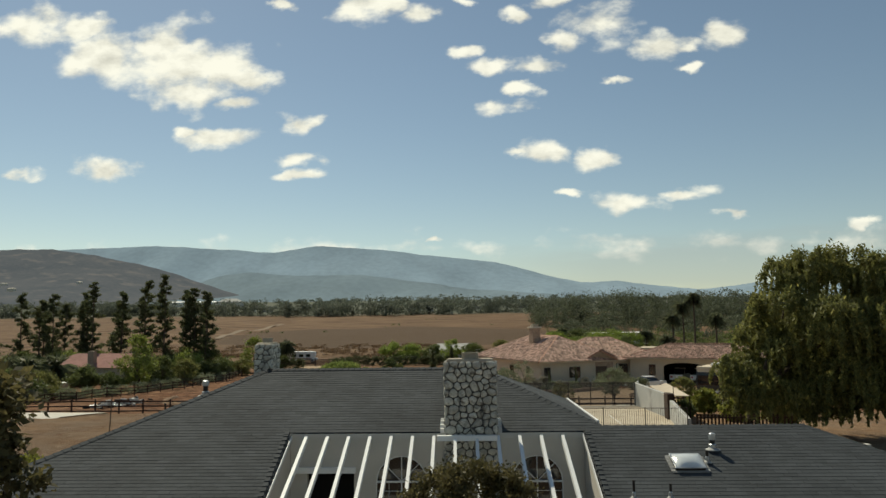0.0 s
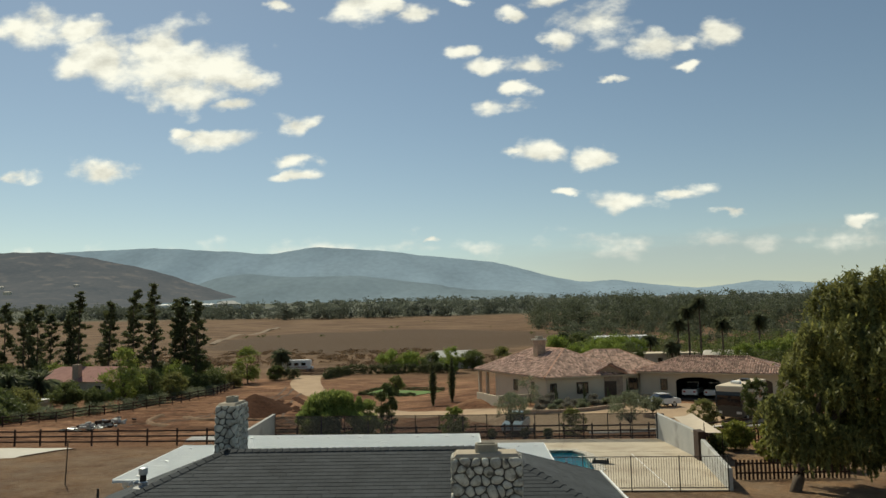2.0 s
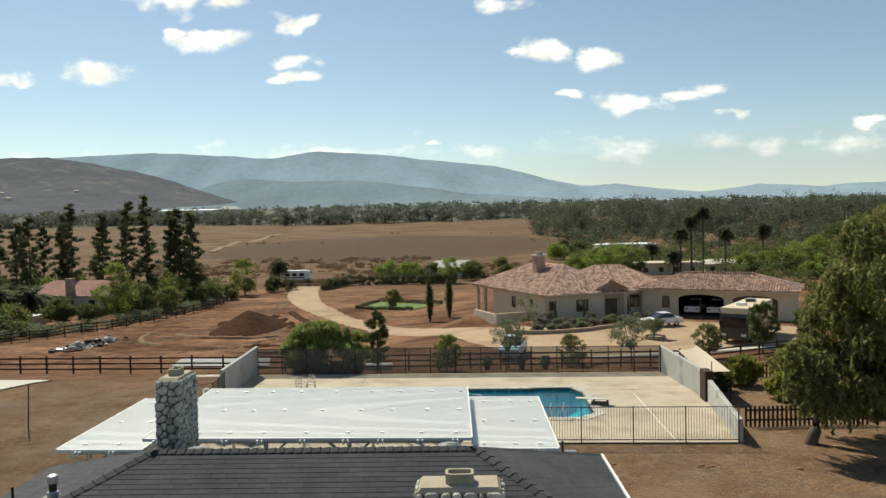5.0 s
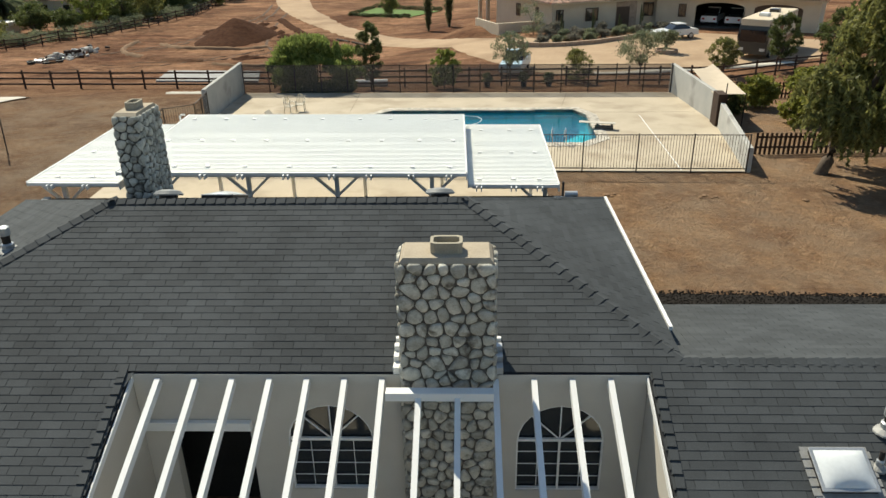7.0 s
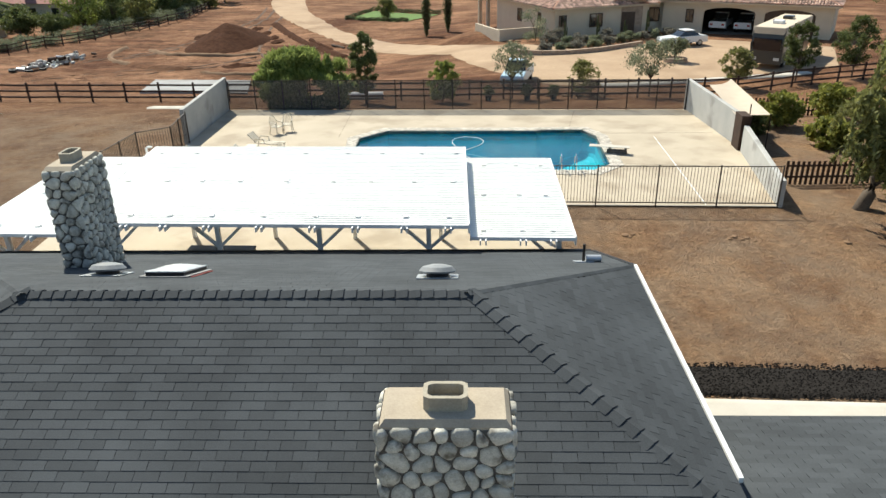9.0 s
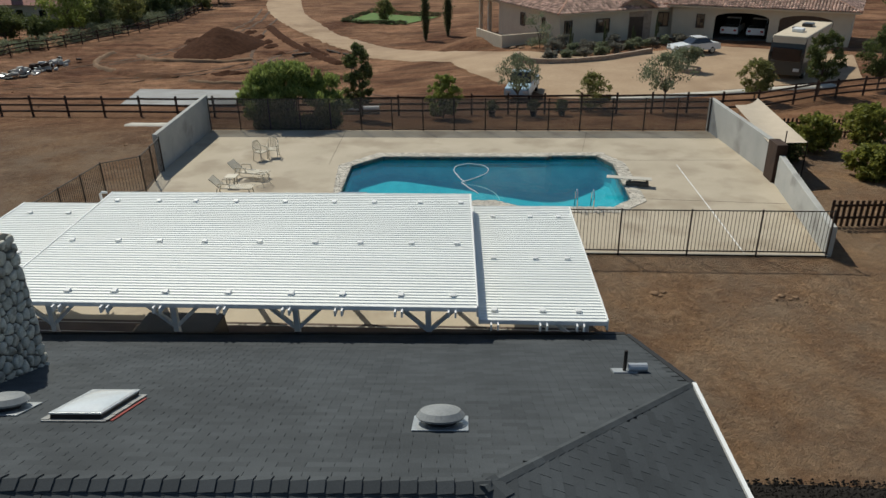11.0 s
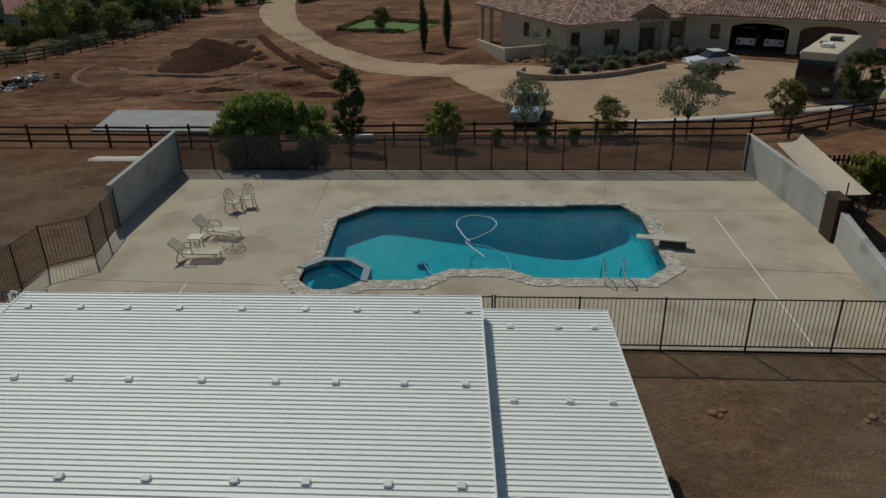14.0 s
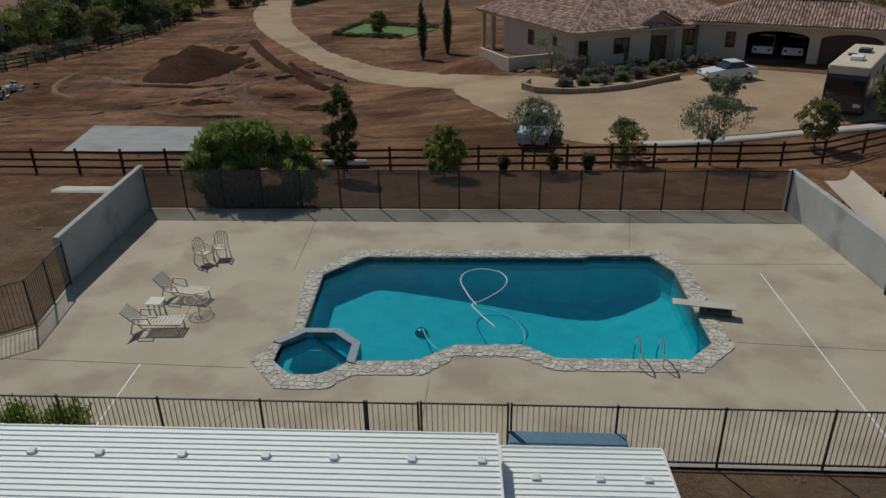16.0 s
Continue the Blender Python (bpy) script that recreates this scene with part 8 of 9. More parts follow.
for i, (x, y, s) in enumerate(((4.95, 8.0, 0.13), (5.2, 8.08, 0.09), (5.08, 7.88, 0.07), (8.3, 7.8, 0.08), (8.5, 7.95, 0.1), (8.72, 7.8, 0.07), (8.9, 7.9, 0.09), (9.1, 7.7, 0.06), (12.0, 7.6, 0.12), (7.6, 36.9, 0.35), (8.1, 36.6, 0.3), (7.2, 37.2, 0.28), (8.6, 36.9, 0.25), (-18.5, 24, 0.12), (-22, 18, 0.1), (2.5, 63.6, 0.4), (3.3, 63.0, 0.35), (4.6, 36.5, 0.3), (5.2, 36.9, 0.24), (5.7, 36.4, 0.34), (6.3, 36.9, 0.22), (6.6, 36.3, 0.28), (9.1, 37.2, 0.3), (9.6, 36.9, 0.2), (8.3, 37.5, 0.26), (4.1, 36.8, 0.2), (5.0, 37.5, 0.26), (10.4, 37.3, 0.22))):
    rock(x, y, s, i, "pale brown stone lying on bare earth")
clods = []
for _ in range(2600):
    x, y = rocks.uniform(2.8, 24), rocks.uniform(0.6, 10.2)
    if x < 4.2 and y < 3:
        continue
    clods.append((x, y, 0.008 + 0.03 * rocks.random() ** 4))
for _ in range(700):
    clods.append((rocks.uniform(-38, -15), rocks.uniform(4, 34), 0.012 + 0.06 * rocks.random() ** 3))
for _ in range(260):
    clods.append((rocks.uniform(-45, 0), rocks.uniform(38, 92), 0.03 + 0.16 * rocks.random() ** 3))


def scatter(name, spots, lift, material):
    """Small four-sided stones, one island each."""
    V, F = [], []
    for x, y, s in spots:
        z = ground(x, y) + lift
        b = len(V)
        a = rocks.uniform(0, 6.28)
        for k in range(4):
            V.append((x + s * math.cos(a + k * 1.57), y + s * math.sin(a + k * 1.57) * 0.8, z - 0.01))
        V.append((x + s * 0.2, y, z + s * 0.6))
        F += [(b, b + 1, b + 4), (b + 1, b + 2, b + 4), (b + 2, b + 3, b + 4), (b + 3, b, b + 4)]
    return new(name, mesh_of(name, V, F, material))


gravel = [(rocks.uniform(3.5, 17.5), rocks.uniform(-0.86, 0.44 + 0.1 * rocks.random()), rocks.uniform(0.018, 0.05)) for _ in range(6500)]
tagged(scatter("gravel_stones", gravel, 0.05, M_GRAVEL), "loose black crushed stones heaped along the walkway", "gravel", kind="stuff")
o = scatter("loose_stones", clods, 0.0, M_DIRT)
tagged(o, "small clods and stones scattered over bare earth", "stones", kind="stuff")
post = part("steel_post", tube([(-21.4, 12.7, gz(-21.4, 12.7) - 0.3), (-21.3, 12.7, gz(-21.4, 12.7) + 2.2)], 0.03, 7), M_BARK)
tagged(post, "thin rusty post standing in bare earth", "post")

# shade cloth on poles beyond the east wall
shade = thing("shade_cloth", "pale tan shade cloth stretched on thin poles", "shade sail")
bm = bmesh.new()
c00, c10, c11, c01 = Vector((11.45, 18.3, 1.36)), Vector((13.1, 18.6, 1.30)), Vector((13.3, 25.4, 1.55)), Vector((11.9, 24.4, 1.45))
g = []
for i in range(9):
    row = []
    for j in range(7):
        a, b = i / 8, j / 6
        p = c00.lerp(c10, b).lerp(c01.lerp(c11, b), a)
        sag = 0.16 * math.sin(math.pi * a) * math.sin(math.pi * b)
        pull = 0.5 * a ** 3 * math.sin(math.pi * b)
        row.append(bm.verts.new((p.x, p.y - pull, p.z - sag)))
    g.append(row)
for i in range(8):
    for j in range(6):
        bm.faces.new((g[i][j], g[i + 1][j], g[i + 1][j + 1], g[i][j + 1]))
M_CLOTH = stuff_mat("tan_cloth", (0.50, 0.42, 0.32), (0.58, 0.49, 0.38), 0.9, 2, 60, 0.2, 0.003)
part("cloth", bm, M_CLOTH, shade, smooth=True)
for p in (c10, c11, Vector((11.95, 18.0, 1.9))):
    part("pole", tube([(p.x, p.y, gz(p.x, p.y) - 0.2), (p.x, p.y, p.z + 0.05)], 0.025, 7), M_DARKWOOD, shade)


def picket_fence(a, b, label):
    f = thing("picket_fence", label, "fence", group="picket fences")
    n = int((Vector(b) - Vector(a)).length / 0.2)
    me = None
    for i in range(n + 1):
        x, y = a[0] + (b[0] - a[0]) * i / n, a[1] + (b[1] - a[1]) * i / n
        if me is None:
            o = part("picket", prism([(-0.05, -0.012), (0.05, -0.012), (0.05, 0.012), (-0.05, 0.012)], 0, 0.95), M_DARKWOOD, f)
            me = o.data
        else:
            o = new("picket", me)
            o.parent = f
        o.matrix_basis = pose(x, y, gz(x, y), 0, 0, math.degrees(math.atan2(b[1] - a[1], b[0] - a[0])))
    for z in (0.3, 0.75):
        part("rail", beam((*a, gz(*a) + z), (*b, gz(*b) + z), 0.04, 0.08), M_DARKWOOD, f)


picket_fence((12.0, 13.2), (17.5, 13.6), "dark brown picket fence beyond the low wall")
picket_fence((14.2, 26.6), (23.0, 25.6), "dark brown picket fence behind citrus bushes")

# ---- pool fittings and furniture ----
board = thing("diving_board", "white fibreglass diving board on a dark stand-in for its shadow", "diving board", pose(5.0, 17.1, 0, 0, 0, -11))
part("plank", box(-0.15, 1.6, -0.18, 0.18, 0.29, 0.318, 0.01), M_CURB, board)
# dark block added where only the board's shadow lies on the deck
part("stand", box(0.62, 1.5, -0.13, 0.13, 0, 0.16, 0.02), M_MORTAR, board, "low dark plinth standing in for the board's shadow")
part("stand", box(0.7, 0.8, -0.16, 0.16, 0.16, 0.285, 0.01), M_MORTAR, board)
part("stand", box(1.38, 1.48, -0.16, 0.16, 0.16, 0.285, 0.01), M_MORTAR, board)
lad = thing("pool_ladder", "pair of chrome grab rails at the pool's edge", "ladder")
for x in (3.35, 3.95):
    part("rail", tube([(x, 14.1, 0), (x, 14.1, 0.45), (x, 14.2, 0.68), (x, 14.45, 0.72), (x, 14.72, 0.55), (x, 14.8, 0.1), (x, 14.85, -0.6)], 0.022, 8), M_CHROME, lad)
for z in (-0.3, -0.55):
    part("tread", box(3.37, 3.93, 14.78, 14.9, z - 0.02, z + 0.02, 0.005), M_WHITE, lad)
M_HOSE = stuff_mat("pale_hose", (0.62, 0.66, 0.66), (0.70, 0.74, 0.74), 0.5, 5, 30, 0.0)
hose = thing("pool_hose", "pale floating cleaner hose looped on the water", "hose")
loop = [(-0.85, 17.45), (-1.15, 18.2), (-1.4, 19.1), (-1.2, 19.75), (-0.65, 19.95), (-0.1, 19.7), (0.1, 19.1), (-0.2, 18.35), (-0.75, 17.75), (-1.0, 17.5), (-0.7, 16.9), (-0.3, 16.2)]
fine = sample(loop, 60)
part("tube", tube([(x, y, -0.125 + 0.01 * math.sin(i)) for i, (x, y) in enumerate(fine)], 0.019, 6), M_HOSE, hose, smooth=True)
dive = sample([(-0.85, 17.45), (-0.2, 17.3), (0.35, 16.9), (0.55, 16.3), (0.3, 15.8), (-0.6, 15.5), (-1.6, 15.7), (-2.2, 16.4), (-2.5, 17.2)], 40)
part("tube", tube([(x, y, -0.2 - 0.6 * smooth01(0, 30, i)) for i, (x, y) in enumerate(dive)], 0.022, 6), M_HOSE, hose, smooth=True)
robot = part("pool_cleaner", lathe([(0.05, 0), (0.2, 0.03), (0.2, 0.1), (0.12, 0.2), (0.04, 0.22)], 14), M_RVDARK, None, m=pose(-2.55, 17.3, -1.08))
tagged(robot, "small dark pool cleaner on the pool floor", "pool cleaner")


def sun_lounger(label, m):
    s = thing("sun_lounger", label, "lounger", m, "sun loungers")
    for y in (-0.29, 0.29):
        part("frame", tube([(-0.62, y, 0.78), (-0.2, y, 0.36), (0.0, y, 0.33), (1.25, y, 0.31)], 0.026, 7), M_PLASTIC, s)
        part("armrest", tube([(-0.25, y, 0.36), (-0.22, y * 1.08, 0.56), (0.25, y * 1.08, 0.56), (0.3, y, 0.33)], 0.028, 7), M_PLASTIC, s)
    for x in (-0.3, 1.1):
        for y in (-0.27, 0.27):
            part("leg", tube([(x, y, 0.33), (x + (0.06 if x > 0 else -0.1), y, 0.0)], 0.026, 7), M_PLASTIC, s)
    for k in range(12):
        x = 0.02 + k * 0.105
        part("seat_slat", box(x, x + 0.075, -0.29, 0.29, 0.325, 0.34, 0.004), M_PLASTIC, s)
    for k in range(7):
        f = (k + 0.5) / 7
        part("back_slat", box(-0.035, 0.035, -0.28, 0.28, -0.006, 0.006, 0.003), M_PLASTIC, s, m=pose(-0.2 - 0.42 * f, 0, 0.38 + 0.42 * f, 0, 45))
    return s


sun_lounger("beige slatted sun lounger with a raised back on the deck", pose(-10.2, 17.6, 0, 0, 0, -10) @ Matrix.Scale(0.88, 4))
sun_lounger("beige slatted sun lounger with a raised back on the deck", pose(-10.3, 15.65, 0, 0, 0, 2) @ Matrix.Scale(0.88, 4))


def patio_chair(m):
    c = thing("patio_chair", "beige resin patio armchair with a slatted rounded back", "chair", m, "patio chairs")
    part("seat", box(-0.24, 0.24, -0.24, 0.24, 0.40, 0.44, 0.015), M_PLASTIC, c)
    for x in (-0.23, 0.23):
        part("leg", tube([(x, -0.22, 0.62), (x, -0.22, 0.42), (x * 1.1, -0.27, 0)], 0.022, 7), M_PLASTIC, c)
        part("leg", tube([(x, 0.22, 0.42), (x * 1.1, 0.3, 0)], 0.022, 7), M_PLASTIC, c)
        part("armrest", tube([(x * 1.08, -0.24, 0.62), (x * 1.12, 0.1, 0.64), (x, 0.27, 0.68)], 0.024, 7), M_PLASTIC, c)
    part("back_frame", tube([(-0.23, 0.22, 0.43), (-0.24, 0.28, 0.72), (-0.15, 0.32, 0.90), (0, 0.33, 0.95), (0.15, 0.32, 0.90), (0.24, 0.28, 0.72), (0.23, 0.22, 0.43)], 0.022, 7), M_PLASTIC, c)
    for x in (-0.12, -0.04, 0.04, 0.12):
        part("back_slat", tube([(x, 0.23, 0.44), (x, 0.29, 0.7), (x * 0.9, 0.32, 0.91)], 0.013, 6), M_PLASTIC, c)


patio_chair(pose(-10.15, 20.0, 0, 0, 0, 60) @ Matrix.Scale(0.92, 4))
patio_chair(pose(-9.72, 20.45, 0, 0, 0, 8) @ Matrix.Scale(0.92, 4))
wt = thing("wire_table", "small round wire table on thin legs", "table", pose(-9.15, 16.7, 0))
part("rim", tube([(0.36 * math.cos(a * math.pi / 10), 0.36 * math.sin(a * math.pi / 10), 0.42) for a in range(21)], 0.014, 6), M_PLASTIC, wt)
part("rim", tube([(0.18 * math.cos(a * math.pi / 10), 0.18 * math.sin(a * math.pi / 10), 0.42) for a in range(21)], 0.010, 6), M_PLASTIC, wt)
for k in range(8):
    a = k * math.pi / 4
    part("spoke", tube([(0, 0, 0.42), (0.36 * math.cos(a), 0.36 * math.sin(a), 0.42)], 0.008, 5), M_PLASTIC, wt)
for k in range(4):
    a = k * math.pi / 2 + 0.4
    part("leg", tube([(0.32 * math.cos(a), 0.32 * math.sin(a), 0.42), (0.2 * math.cos(a), 0.2 * math.sin(a), 0.2), (0.36 * math.cos(a), 0.36 * math.sin(a), 0)], 0.012, 6), M_PLASTIC, wt)
st = thing("side_table", "small beige resin side table between loungers", "table", pose(-10.35, 16.55, 0))
part("top", box(-0.24, 0.24, -0.24, 0.24, 0.40, 0.43, 0.012), M_PLASTIC, st)
for x in (-0.16, 0.16):
    for y in (-0.16, 0.16):
        part("leg", box(x - 0.02, x + 0.02, y - 0.02, y + 0.02, 0, 0.40), M_PLASTIC, st)
M_BLUECOVER = stuff_mat("blue_grey_cover", (0.10, 0.19, 0.26), (0.15, 0.25, 0.33), 0.5, 2, 15, 0.1)
eq = thing("pool_equipment_box", "blue-grey covered equipment box beside the patio roof", "box", pose(1.1, 9.95, 0))
part("body", box(-1.1, 1.1, -0.25, 0.35, 0, 0.8, 0.02), M_CURB, eq)
part("lid", box(-1.2, 1.2, -0.32, 0.42, 0.8, 0.9, 0.02, Matrix.Rotation(radians(-6), 4, "X")), M_BLUECOVER, eq, "sloping blue-grey lid")
tb = thing("patio_table", "large black covered patio table under the white roof", "table", CM @ pose(-7.55, 4.3, 0.03))
part("top", box(-1.0, 1.0, -0.62, 0.62, 0.70, 0.76, 0.02), M_BLACK, tb)
bm = box(-0.98, 0.98, -0.6, 0.6, 0.14, 0.70, 0.03)
for v in bm.verts:
    if v.co.z < 0.4:
        v.co.x *= 1.04
        v.co.y *= 1.06
part("cover_skirt", bm, M_BLACK, tb, "black cloth cover hanging to the floor")
for x in (-0.9, 0.9):
    for y in (-0.5, 0.5):
        part("leg", box(x - 0.03, x + 0.03, y - 0.03, y + 0.03, 0, 0.70), M_BLACK, tb)

# ---- things on the roof ----
M_FLUEGREY = stuff_mat("grey_painted_metal", (0.20, 0.21, 0.21), (0.28, 0.29, 0.29), 0.5, 4, 30, 0.1)
M_FLASH = stuff_mat("weathered_flashing", (0.24, 0.24, 0.23), (0.34, 0.34, 0.33), 0.6, 5, 30, 0.2, metal=0.2)


def slope_pose(u, v, zf, tilt_axis, ang):
    return HM @ pose(u, v, zf(u, v)) @ Matrix.Rotation(ang, 4, tilt_axis)


def skylight(label, m, w, d, h=0.16):
    s = thing("skylight", label, "skylight", m, "skylights")
    part("flashing", box(-w / 2 - 0.09, w / 2 + 0.09, -d / 2 - 0.07, d / 2 + 0.07, 0.012, 0.03, 0.005), M_FLASH, s, "grey metal flashing")
    bm = bmesh.new()
    lo = [(-w / 2, -d / 2), (w / 2, -d / 2), (w / 2, d / 2), (-w / 2, d / 2)]
    add_box(bm, -w / 2, w / 2, -d / 2, d / 2, 0.03, 0.095, 0.004)
    part("curb", bm, M_BLACK, s, "black curb")
    part("frame", box(-w / 2 - 0.015, w / 2 + 0.015, -d / 2 - 0.015, d / 2 + 0.015, 0.095, 0.12, 0.006), M_GALV, s, "pale metal frame")
    for k in range(5):
        y0 = -d / 2 - 0.04 + (d + 0.06) * k / 5
        for e in (-1, 1):
            x0 = e * (w / 2 + 0.002)
            part("flashing_step", box(min(x0, x0 + e * 0.11), max(x0, x0 + e * 0.11), y0, y0 + d / 5 - 0.012, 0.031 + 0.003 * (k % 2), 0.040 + 0.003 * (k % 2), 0.003), M_FLASH, s)
    bm = bmesh.new()
    n = 10
    g = [[bm.verts.new((-w / 2 + 0.03 + (w - 0.06) * i / n, -d / 2 + 0.03 + (d - 0.06) * j / n, 0.122 + h * (math.sin(math.pi * i / n) * math.sin(math.pi * j / n)) ** 0.6)) for j in range(n + 1)] for i in range(n + 1)]
    for i in range(n):
        for j in range(n):
            bm.faces.new((g[i][j], g[i + 1][j], g[i + 1][j + 1], g[i][j + 1]))
    part("dome", bm, M_DOME, s, "milky white acrylic dome", smooth=True)


M_DOME = stuff_mat("milky_acrylic", (0.60, 0.63, 0.64), (0.68, 0.71, 0.72), 0.15, 2, 20, 0.0, spec=0.6)
skylight("domed white skylight on the dark shingle slope", slope_pose(5.0, -4.96, plane_s, "X", math.atan(SS)), 0.72, 0.60, 0.10)
skylight("domed white skylight on the rear roof slope", slope_pose(-5.42, 2.38, plane_n, "X", -math.atan(SN)), 0.69, 1.12, 0.07)
M_REDTAPE = stuff_mat("red_primer", (0.22, 0.04, 0.035), (0.30, 0.06, 0.05), 0.7, 4, 30, 0.1)
strip = part("flashing_tape", box(0.41, 0.45, -0.5, 0.55, 0.012, 0.024, 0.003), M_REDTAPE, None, m=slope_pose(-5.36, 2.3, plane_n, "X", -math.atan(SN)))
tagged(strip, "strip of red flashing tape beside a skylight", "flashing")
for u, v in ((-6.68, 2.3), (-0.58, 1.78)):
    d = thing("roof_vent", "round grey domed roof vent on a square base", "roof vent", slope_pose(u, v, plane_n, "X", -math.atan(SN)), "roof vents")
    part("base", box(-0.36, 0.36, -0.3, 0.3, 0.012, 0.03, 0.004), M_GALV, d)
    part("neck", lathe([(0.2, 0.03), (0.2, 0.10)], 18), M_BLACK, d)
    part("hood", lathe([(0.30, 0.10), (0.32, 0.13), (0.26, 0.20), (0.12, 0.235), (0.01, 0.24)], 28), M_FLUEGREY, d, "grey spun metal hood", smooth=False)


def pipe(label, m, h, r, cap=True, mat=None):
    p = thing("vent_pipe", label, "vent pipe", m, "vent pipes")
    part("flashing", lathe([(r * 3.2, 0.0), (r * 3.0, 0.02), (r * 1.2, 0.07), (r * 1.1, 0.10)], 14), M_FLASH, p)
    part("pipe", tube([(0, 0, 0), (0, 0, h)], r, 12), mat or M_BLACK, p)
    part("collar", lathe([(r * 1.45, 0.06), (r * 1.5, 0.14), (r * 1.1, 0.16)], 14), M_GALV, p)
    if cap:
        part("cap", lathe([(r * 1.35, h - 0.10), (r * 1.4, h - 0.02), (r * 1.35, h + 0.05), (r * 0.8, h + 0.07)], 14), M_GALV, p, "pale metal cap")


pipe("black vent pipe with a grey cap on the side roof slope", HM @ pose(-8.6, -0.6, plane_w(-8.6, 0)), 0.42, 0.075)
pipe("thin black vent pipe on the side roof slope", HM @ pose(-10.6, 1.2, plane_w(-10.6, 0)), 0.45, 0.03, False)
pipe("grey metal flue with a cap on the shingle slope", HM @ pose(5.84, -4.38, plane_s(0, -4.38)), 0.36, 0.06)
pipe("thin black vent pipe on the shingle slope", HM @ pose(3.39, -6.2, plane_s(0, -6.2)), 0.42, 0.03, False)
pipe("thin black vent pipe on the shingle slope", HM @ pose(4.23, -6.2, plane_s(0, -6.2)), 0.34, 0.03, False)
pipe("thin black vent pipe on the shingle slope", HM @ pose(5.52, -4.9, plane_s(0, -4.9)), 0.3, 0.035, False)
tp = thing("tee_vent", "grey tee-shaped vent pipe with black upright", "vent pipe", HM @ pose(2.4, 4.41, plane_n(0, 4.41)), "vent pipes")
part("flashing", box(-0.2, 0.2, -0.14, 0.14, -0.02, 0.03, 0.004, Matrix.Rotation(-math.atan(SN), 4, "X")), M_GALV, tp)
part("pipe", tube([(0, 0, 0), (0, 0, 0.42)], 0.03, 8), M_BLACK, tp)
part("elbow", tube([(0.05, -0.02, 0.10), (0.36, -0.02, 0.10)], 0.08, 12), M_GALV, tp)
lan = thing("wall_lantern", "black wrought-iron wall lantern in the courtyard", "lantern", HM @ pose(-4.9, -4.85, 1.25))
part("body", lathe([(0.05, -0.2), (0.1, -0.15), (0.13, 0.15), (0.06, 0.24), (0.02, 0.3)], 8), M_BLACK, lan)
part("bracket", tube([(-0.15, 0, 0.28), (-0.05, 0, 0.36), (0, 0, 0.28)], 0.012, 6), M_BLACK, lan)
fl = thing("chimney_flashing", "pale metal flashing at the foot of the chimney", "flashing", HM)
for u in (-1.08, 0.46):
    for k, (v0, v1) in enumerate(((-3.52, -3.36), (-3.35, -3.19), (-3.18, -3.06))):
        z = plane_s(0, (v0 + v1) / 2)
        part("sheet", box(u - 0.065, u + 0.065, v0, v1, z - 0.10, z + 0.06 + 0.015 * k, 0.008), M_WHITE if u < 0 else M_GALV, fl)
    part("block", box(u - 0.055, u + 0.055, -3.0, -2.93, plane_s(0, -2.97) - 0.05, plane_s(0, -2.97) + 0.06, 0.006), M_WHITE, fl)

# ---- flagstone coping ----
INNER = POOL[:] + [(SPA_C[0] + SPA_R * math.cos(math.pi * (2 * k + 1) / 8), SPA_C[1] + SPA_R * math.sin(math.pi * (2 * k + 1) / 8)) for k in (7, 6, 5, 4, 3, 2)]
coping = part("pool_coping", plate_with_hole(OUT_CCW, INNER[::-1], 0.004, -0.5), M_MORTAR_PALE)
tagged(coping, "irregular pale flagstone coping round the pool", "coping", kind="structure")


def nearest_on(poly, x, y):
    best = None
    for (ax, ay), (bx, by) in zip(poly, poly[1:] + poly[:1]):
        dx, dy = bx - ax, by - ay
        t = max(0, min(1, ((x - ax) * dx + (y - ay) * dy) / (dx * dx + dy * dy)))
        p = (ax + dx * t, ay + dy * t)
        d = (p[0] - x) ** 2 + (p[1] - y) ** 2
        if best is None or d < best[0]:
            best = (d, p)
    return best[1]


def flagstones():
    rng = random.Random(17)
    x0, y0 = -7.0, 12.7
    RV, RF = [], []
    for poly in cells(13.4, 8.9, 0.165, rng):
        c = (x0 + sum(p[0] for p in poly) / len(poly), y0 + sum(p[1] for p in poly) / len(poly))
        if not inside(OUTER, *c) or inside(INNER, *c):
            continue
        pts = []
        for px, py in poly:
            x, y = x0 + px, y0 + py
            if not inside(OUTER, x, y):
                x, y = nearest_on(OUTER, x, y)
            elif inside(INNER, x, y):
                x, y = nearest_on(INNER, x, y)
            pts.append((c[0] + (x - c[0]) * 0.93, c[1] + (y - c[1]) * 0.93))
        z = 0.022 + rng.uniform(-0.004, 0.006)
        n = len(pts)
        V = [(x, y, 0.0) for x, y in pts] + [(x, y, z - 0.004) for x, y in pts] + [(c[0] + (x - c[0]) * 0.93, c[1] + (y - c[1]) * 0.93, z) for x, y in pts]
        F = [(2 * n + i for i in range(n))]
        F = [tuple(range(2 * n, 3 * n))]
        for r in (0, n):
            F += [(r + i, r + (i + 1) % n, r + n + (i + 1) % n, r + n + i) for i in range(n)]
        if c[1] > 14.3 or abs(c[0]) < 1.2:
            RF += [tuple(len(RV) + i for i in f) for f in F]
            RV += V
            continue
        o = new("flagstone", mesh_of("flagstone", V, F, M_COPING))
        o.parent = coping
    o = new("flagstones_rest", mesh_of("flagstones_rest", RV, RF, M_COPING_REST))
    o.parent = coping
    o["kind"] = "stuff"


flagstones()

# ---- shingles ----
TAB_W, TAB_E = 0.32, 0.141


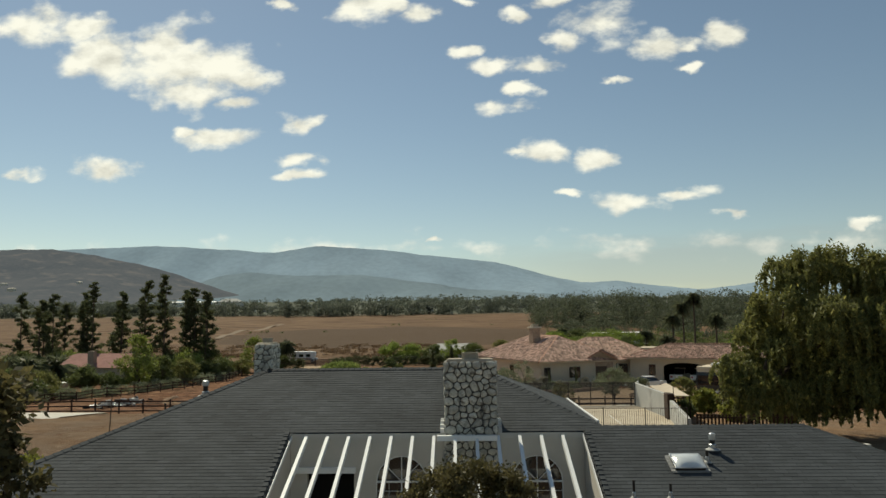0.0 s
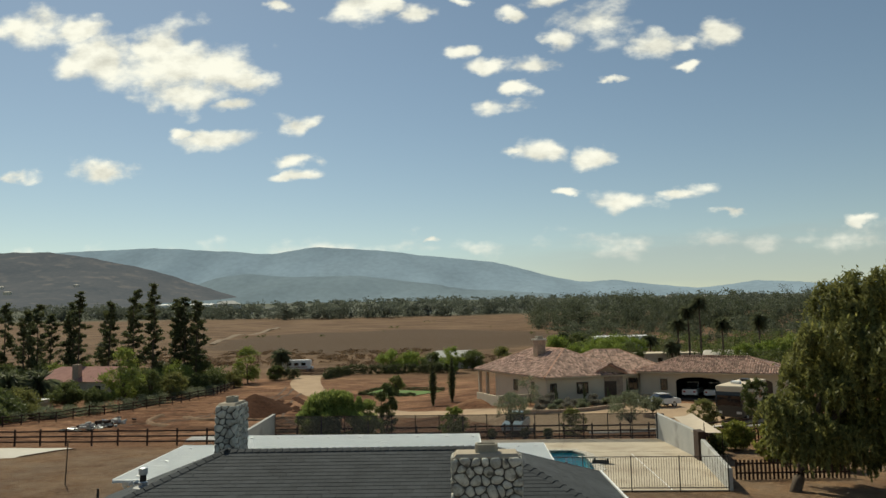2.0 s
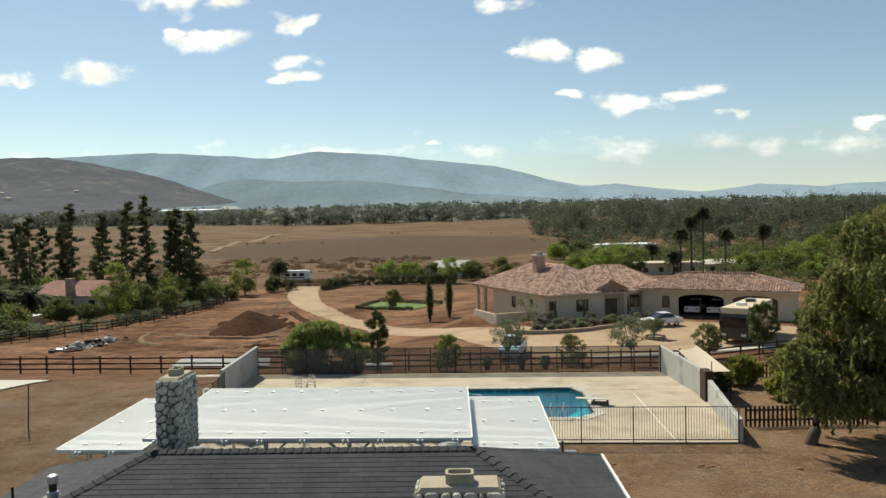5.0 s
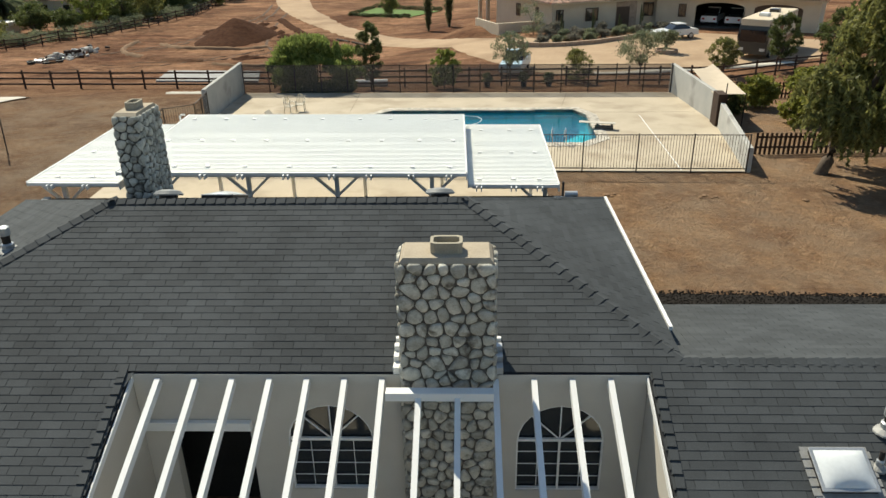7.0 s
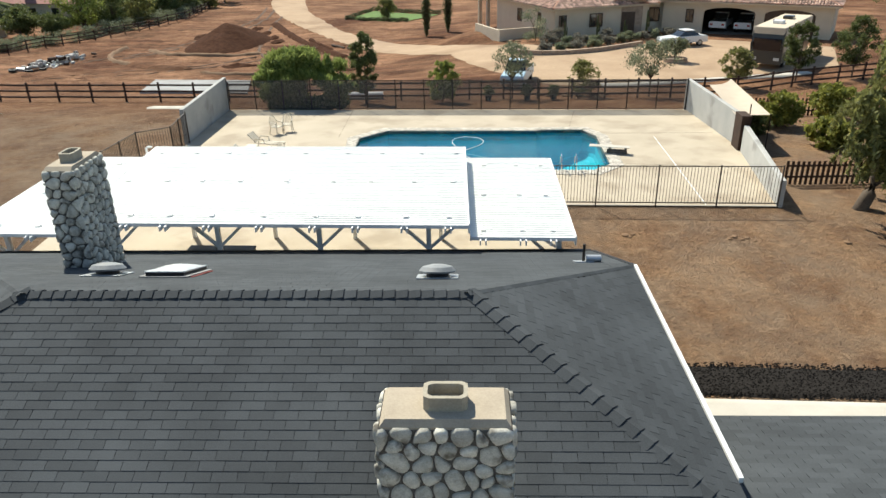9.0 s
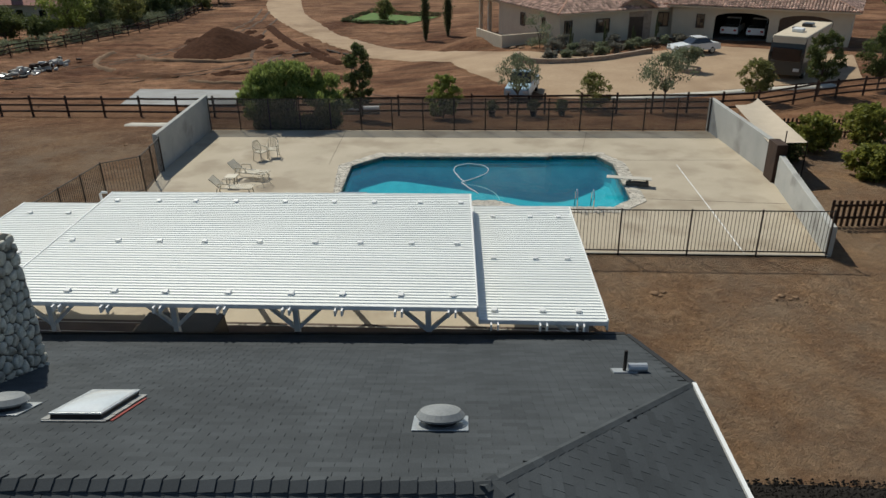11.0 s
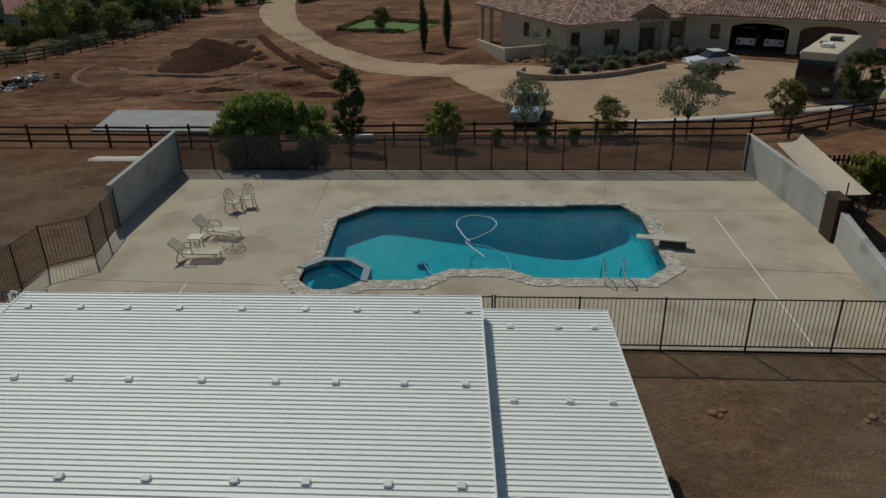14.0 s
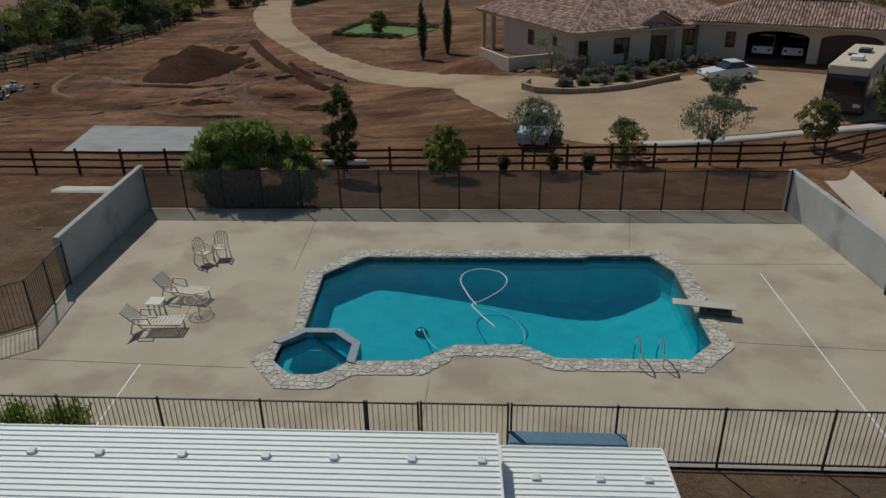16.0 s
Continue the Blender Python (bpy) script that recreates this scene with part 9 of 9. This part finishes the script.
def shingle_verts(w, l, th):
    """One tab, its foot raised; local x across, y up the slope."""
    a, b = -w / 2 + 0.0034, w / 2 - 0.0034
    v = [(a, 0, 0.003), (b, 0, 0.003), (b, l, -0.004), (a, l, -0.004), (a, 0, 0.003 + th), (b, 0, 0.003 + th), (b, l, 0.001), (a, l, 0.001)]
    f = [(4, 5, 6, 7), (0, 1, 5, 4), (1, 2, 6, 5), (3, 0, 4, 7)]
    return v, f


def lay_shingles():
    rng = random.Random(23)
    sv, sf = shingle_verts(TAB_W, TAB_E * 1.35, 0.0065)
    one = mesh_of("shingle", sv, sf, M_SHINGLE)
    for key, (poly, zf, run, roof_ob) in FACES.items():
        run = Vector((*run, 0))
        across = Vector((-run.y, run.x, 0))
        d0 = zf(0, 0)
        grad = zf(run.x, run.y) - zf(0, 0)
        up = (-run - Vector((0, 0, grad))).normalized()
        nrm = across.cross(up)
        if nrm.z < 0:
            across = -across
            nrm = across.cross(up)
        cosf = 1 / math.sqrt(1 + grad * grad)
        s_all = [p[0] * run.x + p[1] * run.y for p in poly]
        t_all = [p[0] * across.x + p[1] * across.y for p in poly]
        smin, smax, tmin, tmax = min(s_all), max(s_all), min(t_all), max(t_all)
        V, F = [], []
        step = TAB_E * cosf
        for j in range(int((smax - smin) / step) + 1):
            s = smax - j * step
            shift = (j % 2) * TAB_W / 2 + rng.uniform(-0.02, 0.02)
            for i in range(-1, int((tmax - tmin) / TAB_W) + 2):
                t = tmin + i * TAB_W + shift
                cu, cv = run.x * (s - step / 2) + across.x * t, run.y * (s - step / 2) + across.y * t
                if not inside(poly, cu, cv):
                    continue
                fu, fv = run.x * s + across.x * t, run.y * s + across.y * t
                foot = Vector((fu, fv, zf(fu, fv) + rng.uniform(-0.001, 0.0015)))
                quad = []
                whole = True
                for x, y in ((-TAB_W / 2 + 0.0034, 0), (TAB_W / 2 - 0.0034, 0), (TAB_W / 2 - 0.0034, TAB_E * 1.35), (-TAB_W / 2 + 0.0034, TAB_E * 1.35)):
                    p = foot + across * x + up * y
                    if not inside(poly, p.x, p.y):
                        q = nearest_on(poly, p.x, p.y)
                        p = Vector((*q, zf(*q)))
                        whole = False
                    quad.append(p)
                single = whole and key == "south" and -2.1 < cu < 2.2 and -3.35 < cv < -0.3
                if single:
                    m = Matrix((across, up, nrm)).transposed().to_4x4()
                    m.translation = foot
                    o = new("shingle", one)
                    o.parent = roof_ob
                    o.matrix_basis = m
                else:
                    b = len(V)
                    for k, (x, y, z) in enumerate(sv):
                        V.append((quad[k % 4] + nrm * z)[:])
                    F += [tuple(b + k for k in f) for f in sf]
        if V:
            o = new("shingles_rest", mesh_of("shingle_field", V, F, M_SHINGLE_FIELD))
            o.parent = roof_ob
            o["kind"] = "stuff"


lay_shingles()


def ridge_caps(a, b, na, nb, spacing=0.2, w=0.15, big=1.0):
    """Bent cap shingles lapped from a (low) to b (high); na, nb are the two slopes' normals."""
    a, b = Vector(a), Vector(b)
    d = (b - a).normalized()
    up = (Vector(na) + Vector(nb)).normalized()
    sides = []
    for n in (na, nb):
        s = d.cross(Vector(n).normalized())
        if s.dot(Vector(n) - up * up.dot(Vector(n))) < 0:
            s = -s
        sides.append(s.normalized())
    l = spacing * 1.3
    th = 0.018 * big
    V = []
    for y, lift in ((0, th), (l, 0.006)):
        V += [sides[0] * w + d * y + up * (lift - 0.004), d * y + up * (lift + 0.008), sides[1] * w + d * y + up * (lift - 0.004)]
    V += [p - up * th * 0.95 for p in V[:3]]
    F = [(0, 1, 4, 3), (1, 2, 5, 4), (6, 7, 1, 0), (7, 8, 2, 1)]
    me = mesh_of("ridge_cap", [v[:] for v in V], F, M_SHINGLE)
    n = int((b - a).length / spacing)
    rng = random.Random(int(a.x * 100))
    for i in range(n + 1):
        o = new("ridge_cap", me)
        o.parent = house
        o.matrix_basis = Matrix.Translation(a + d * min(i * spacing, (b - a).length - 0.12) + Vector((0, 0, 0.006)))
    return


N_S, N_N, N_E, N_W = Vector((0, -SS, 1)), Vector((0, SN, 1)), Vector((SE_, 0, 1)), Vector((-SW, 0, 1))
N_G, N_GE = Vector((0, (WING_Z - WING_EAVE_Z) / (WING_EAVE_V - WING_V), 1)), Vector((0.36, 0, 1))
ridge_caps((0, 0, RIDGE_Z), (RIDGE_L, 0, RIDGE_Z), N_N, N_S, 0.19, 0.13, 1.9)
ridge_caps((U_E, WING_V, WING_Z), (0, 0, RIDGE_Z), N_S, N_E, 0.22, 0.15, 1.5)
ridge_caps((U_W, v_swc, plane_w(U_W, 0)), (RIDGE_L, 0, RIDGE_Z), N_S, N_W, 0.22, 0.15, 1.5)
ridge_caps((U_E, U_E * SE_ / SN, plane_e(U_E, 0)), (0, 0, RIDGE_Z), N_N, N_E, 0.2, 0.07, 0.4)
ridge_caps((U_W, v_nwc, plane_w(U_W, 0)), (RIDGE_L, 0, RIDGE_Z), N_N, N_W, 0.2, 0.07, 0.4)
ridge_caps((WING_END, WING_V, WING_Z), (U_E, WING_V, WING_Z), N_G, N_S, 0.2, 0.15, 2.2)
ridge_caps((ue_s, V_S, plane_s(0, V_S)), (WING_END, WING_V, WING_Z), N_S, N_GE, 0.22, 0.15, 1.3)
for u, n2 in ((COURT[0] - 0.06, Vector((1, 0, 0.25))), (COURT[1] + 0.06, Vector((-1, 0, 0.25)))):
    ridge_caps((u, V_S, plane_s(0, V_S)), (u, COURT[2], plane_s(0, COURT[2])), N_S, n2, 0.2, 0.12, 2.4)
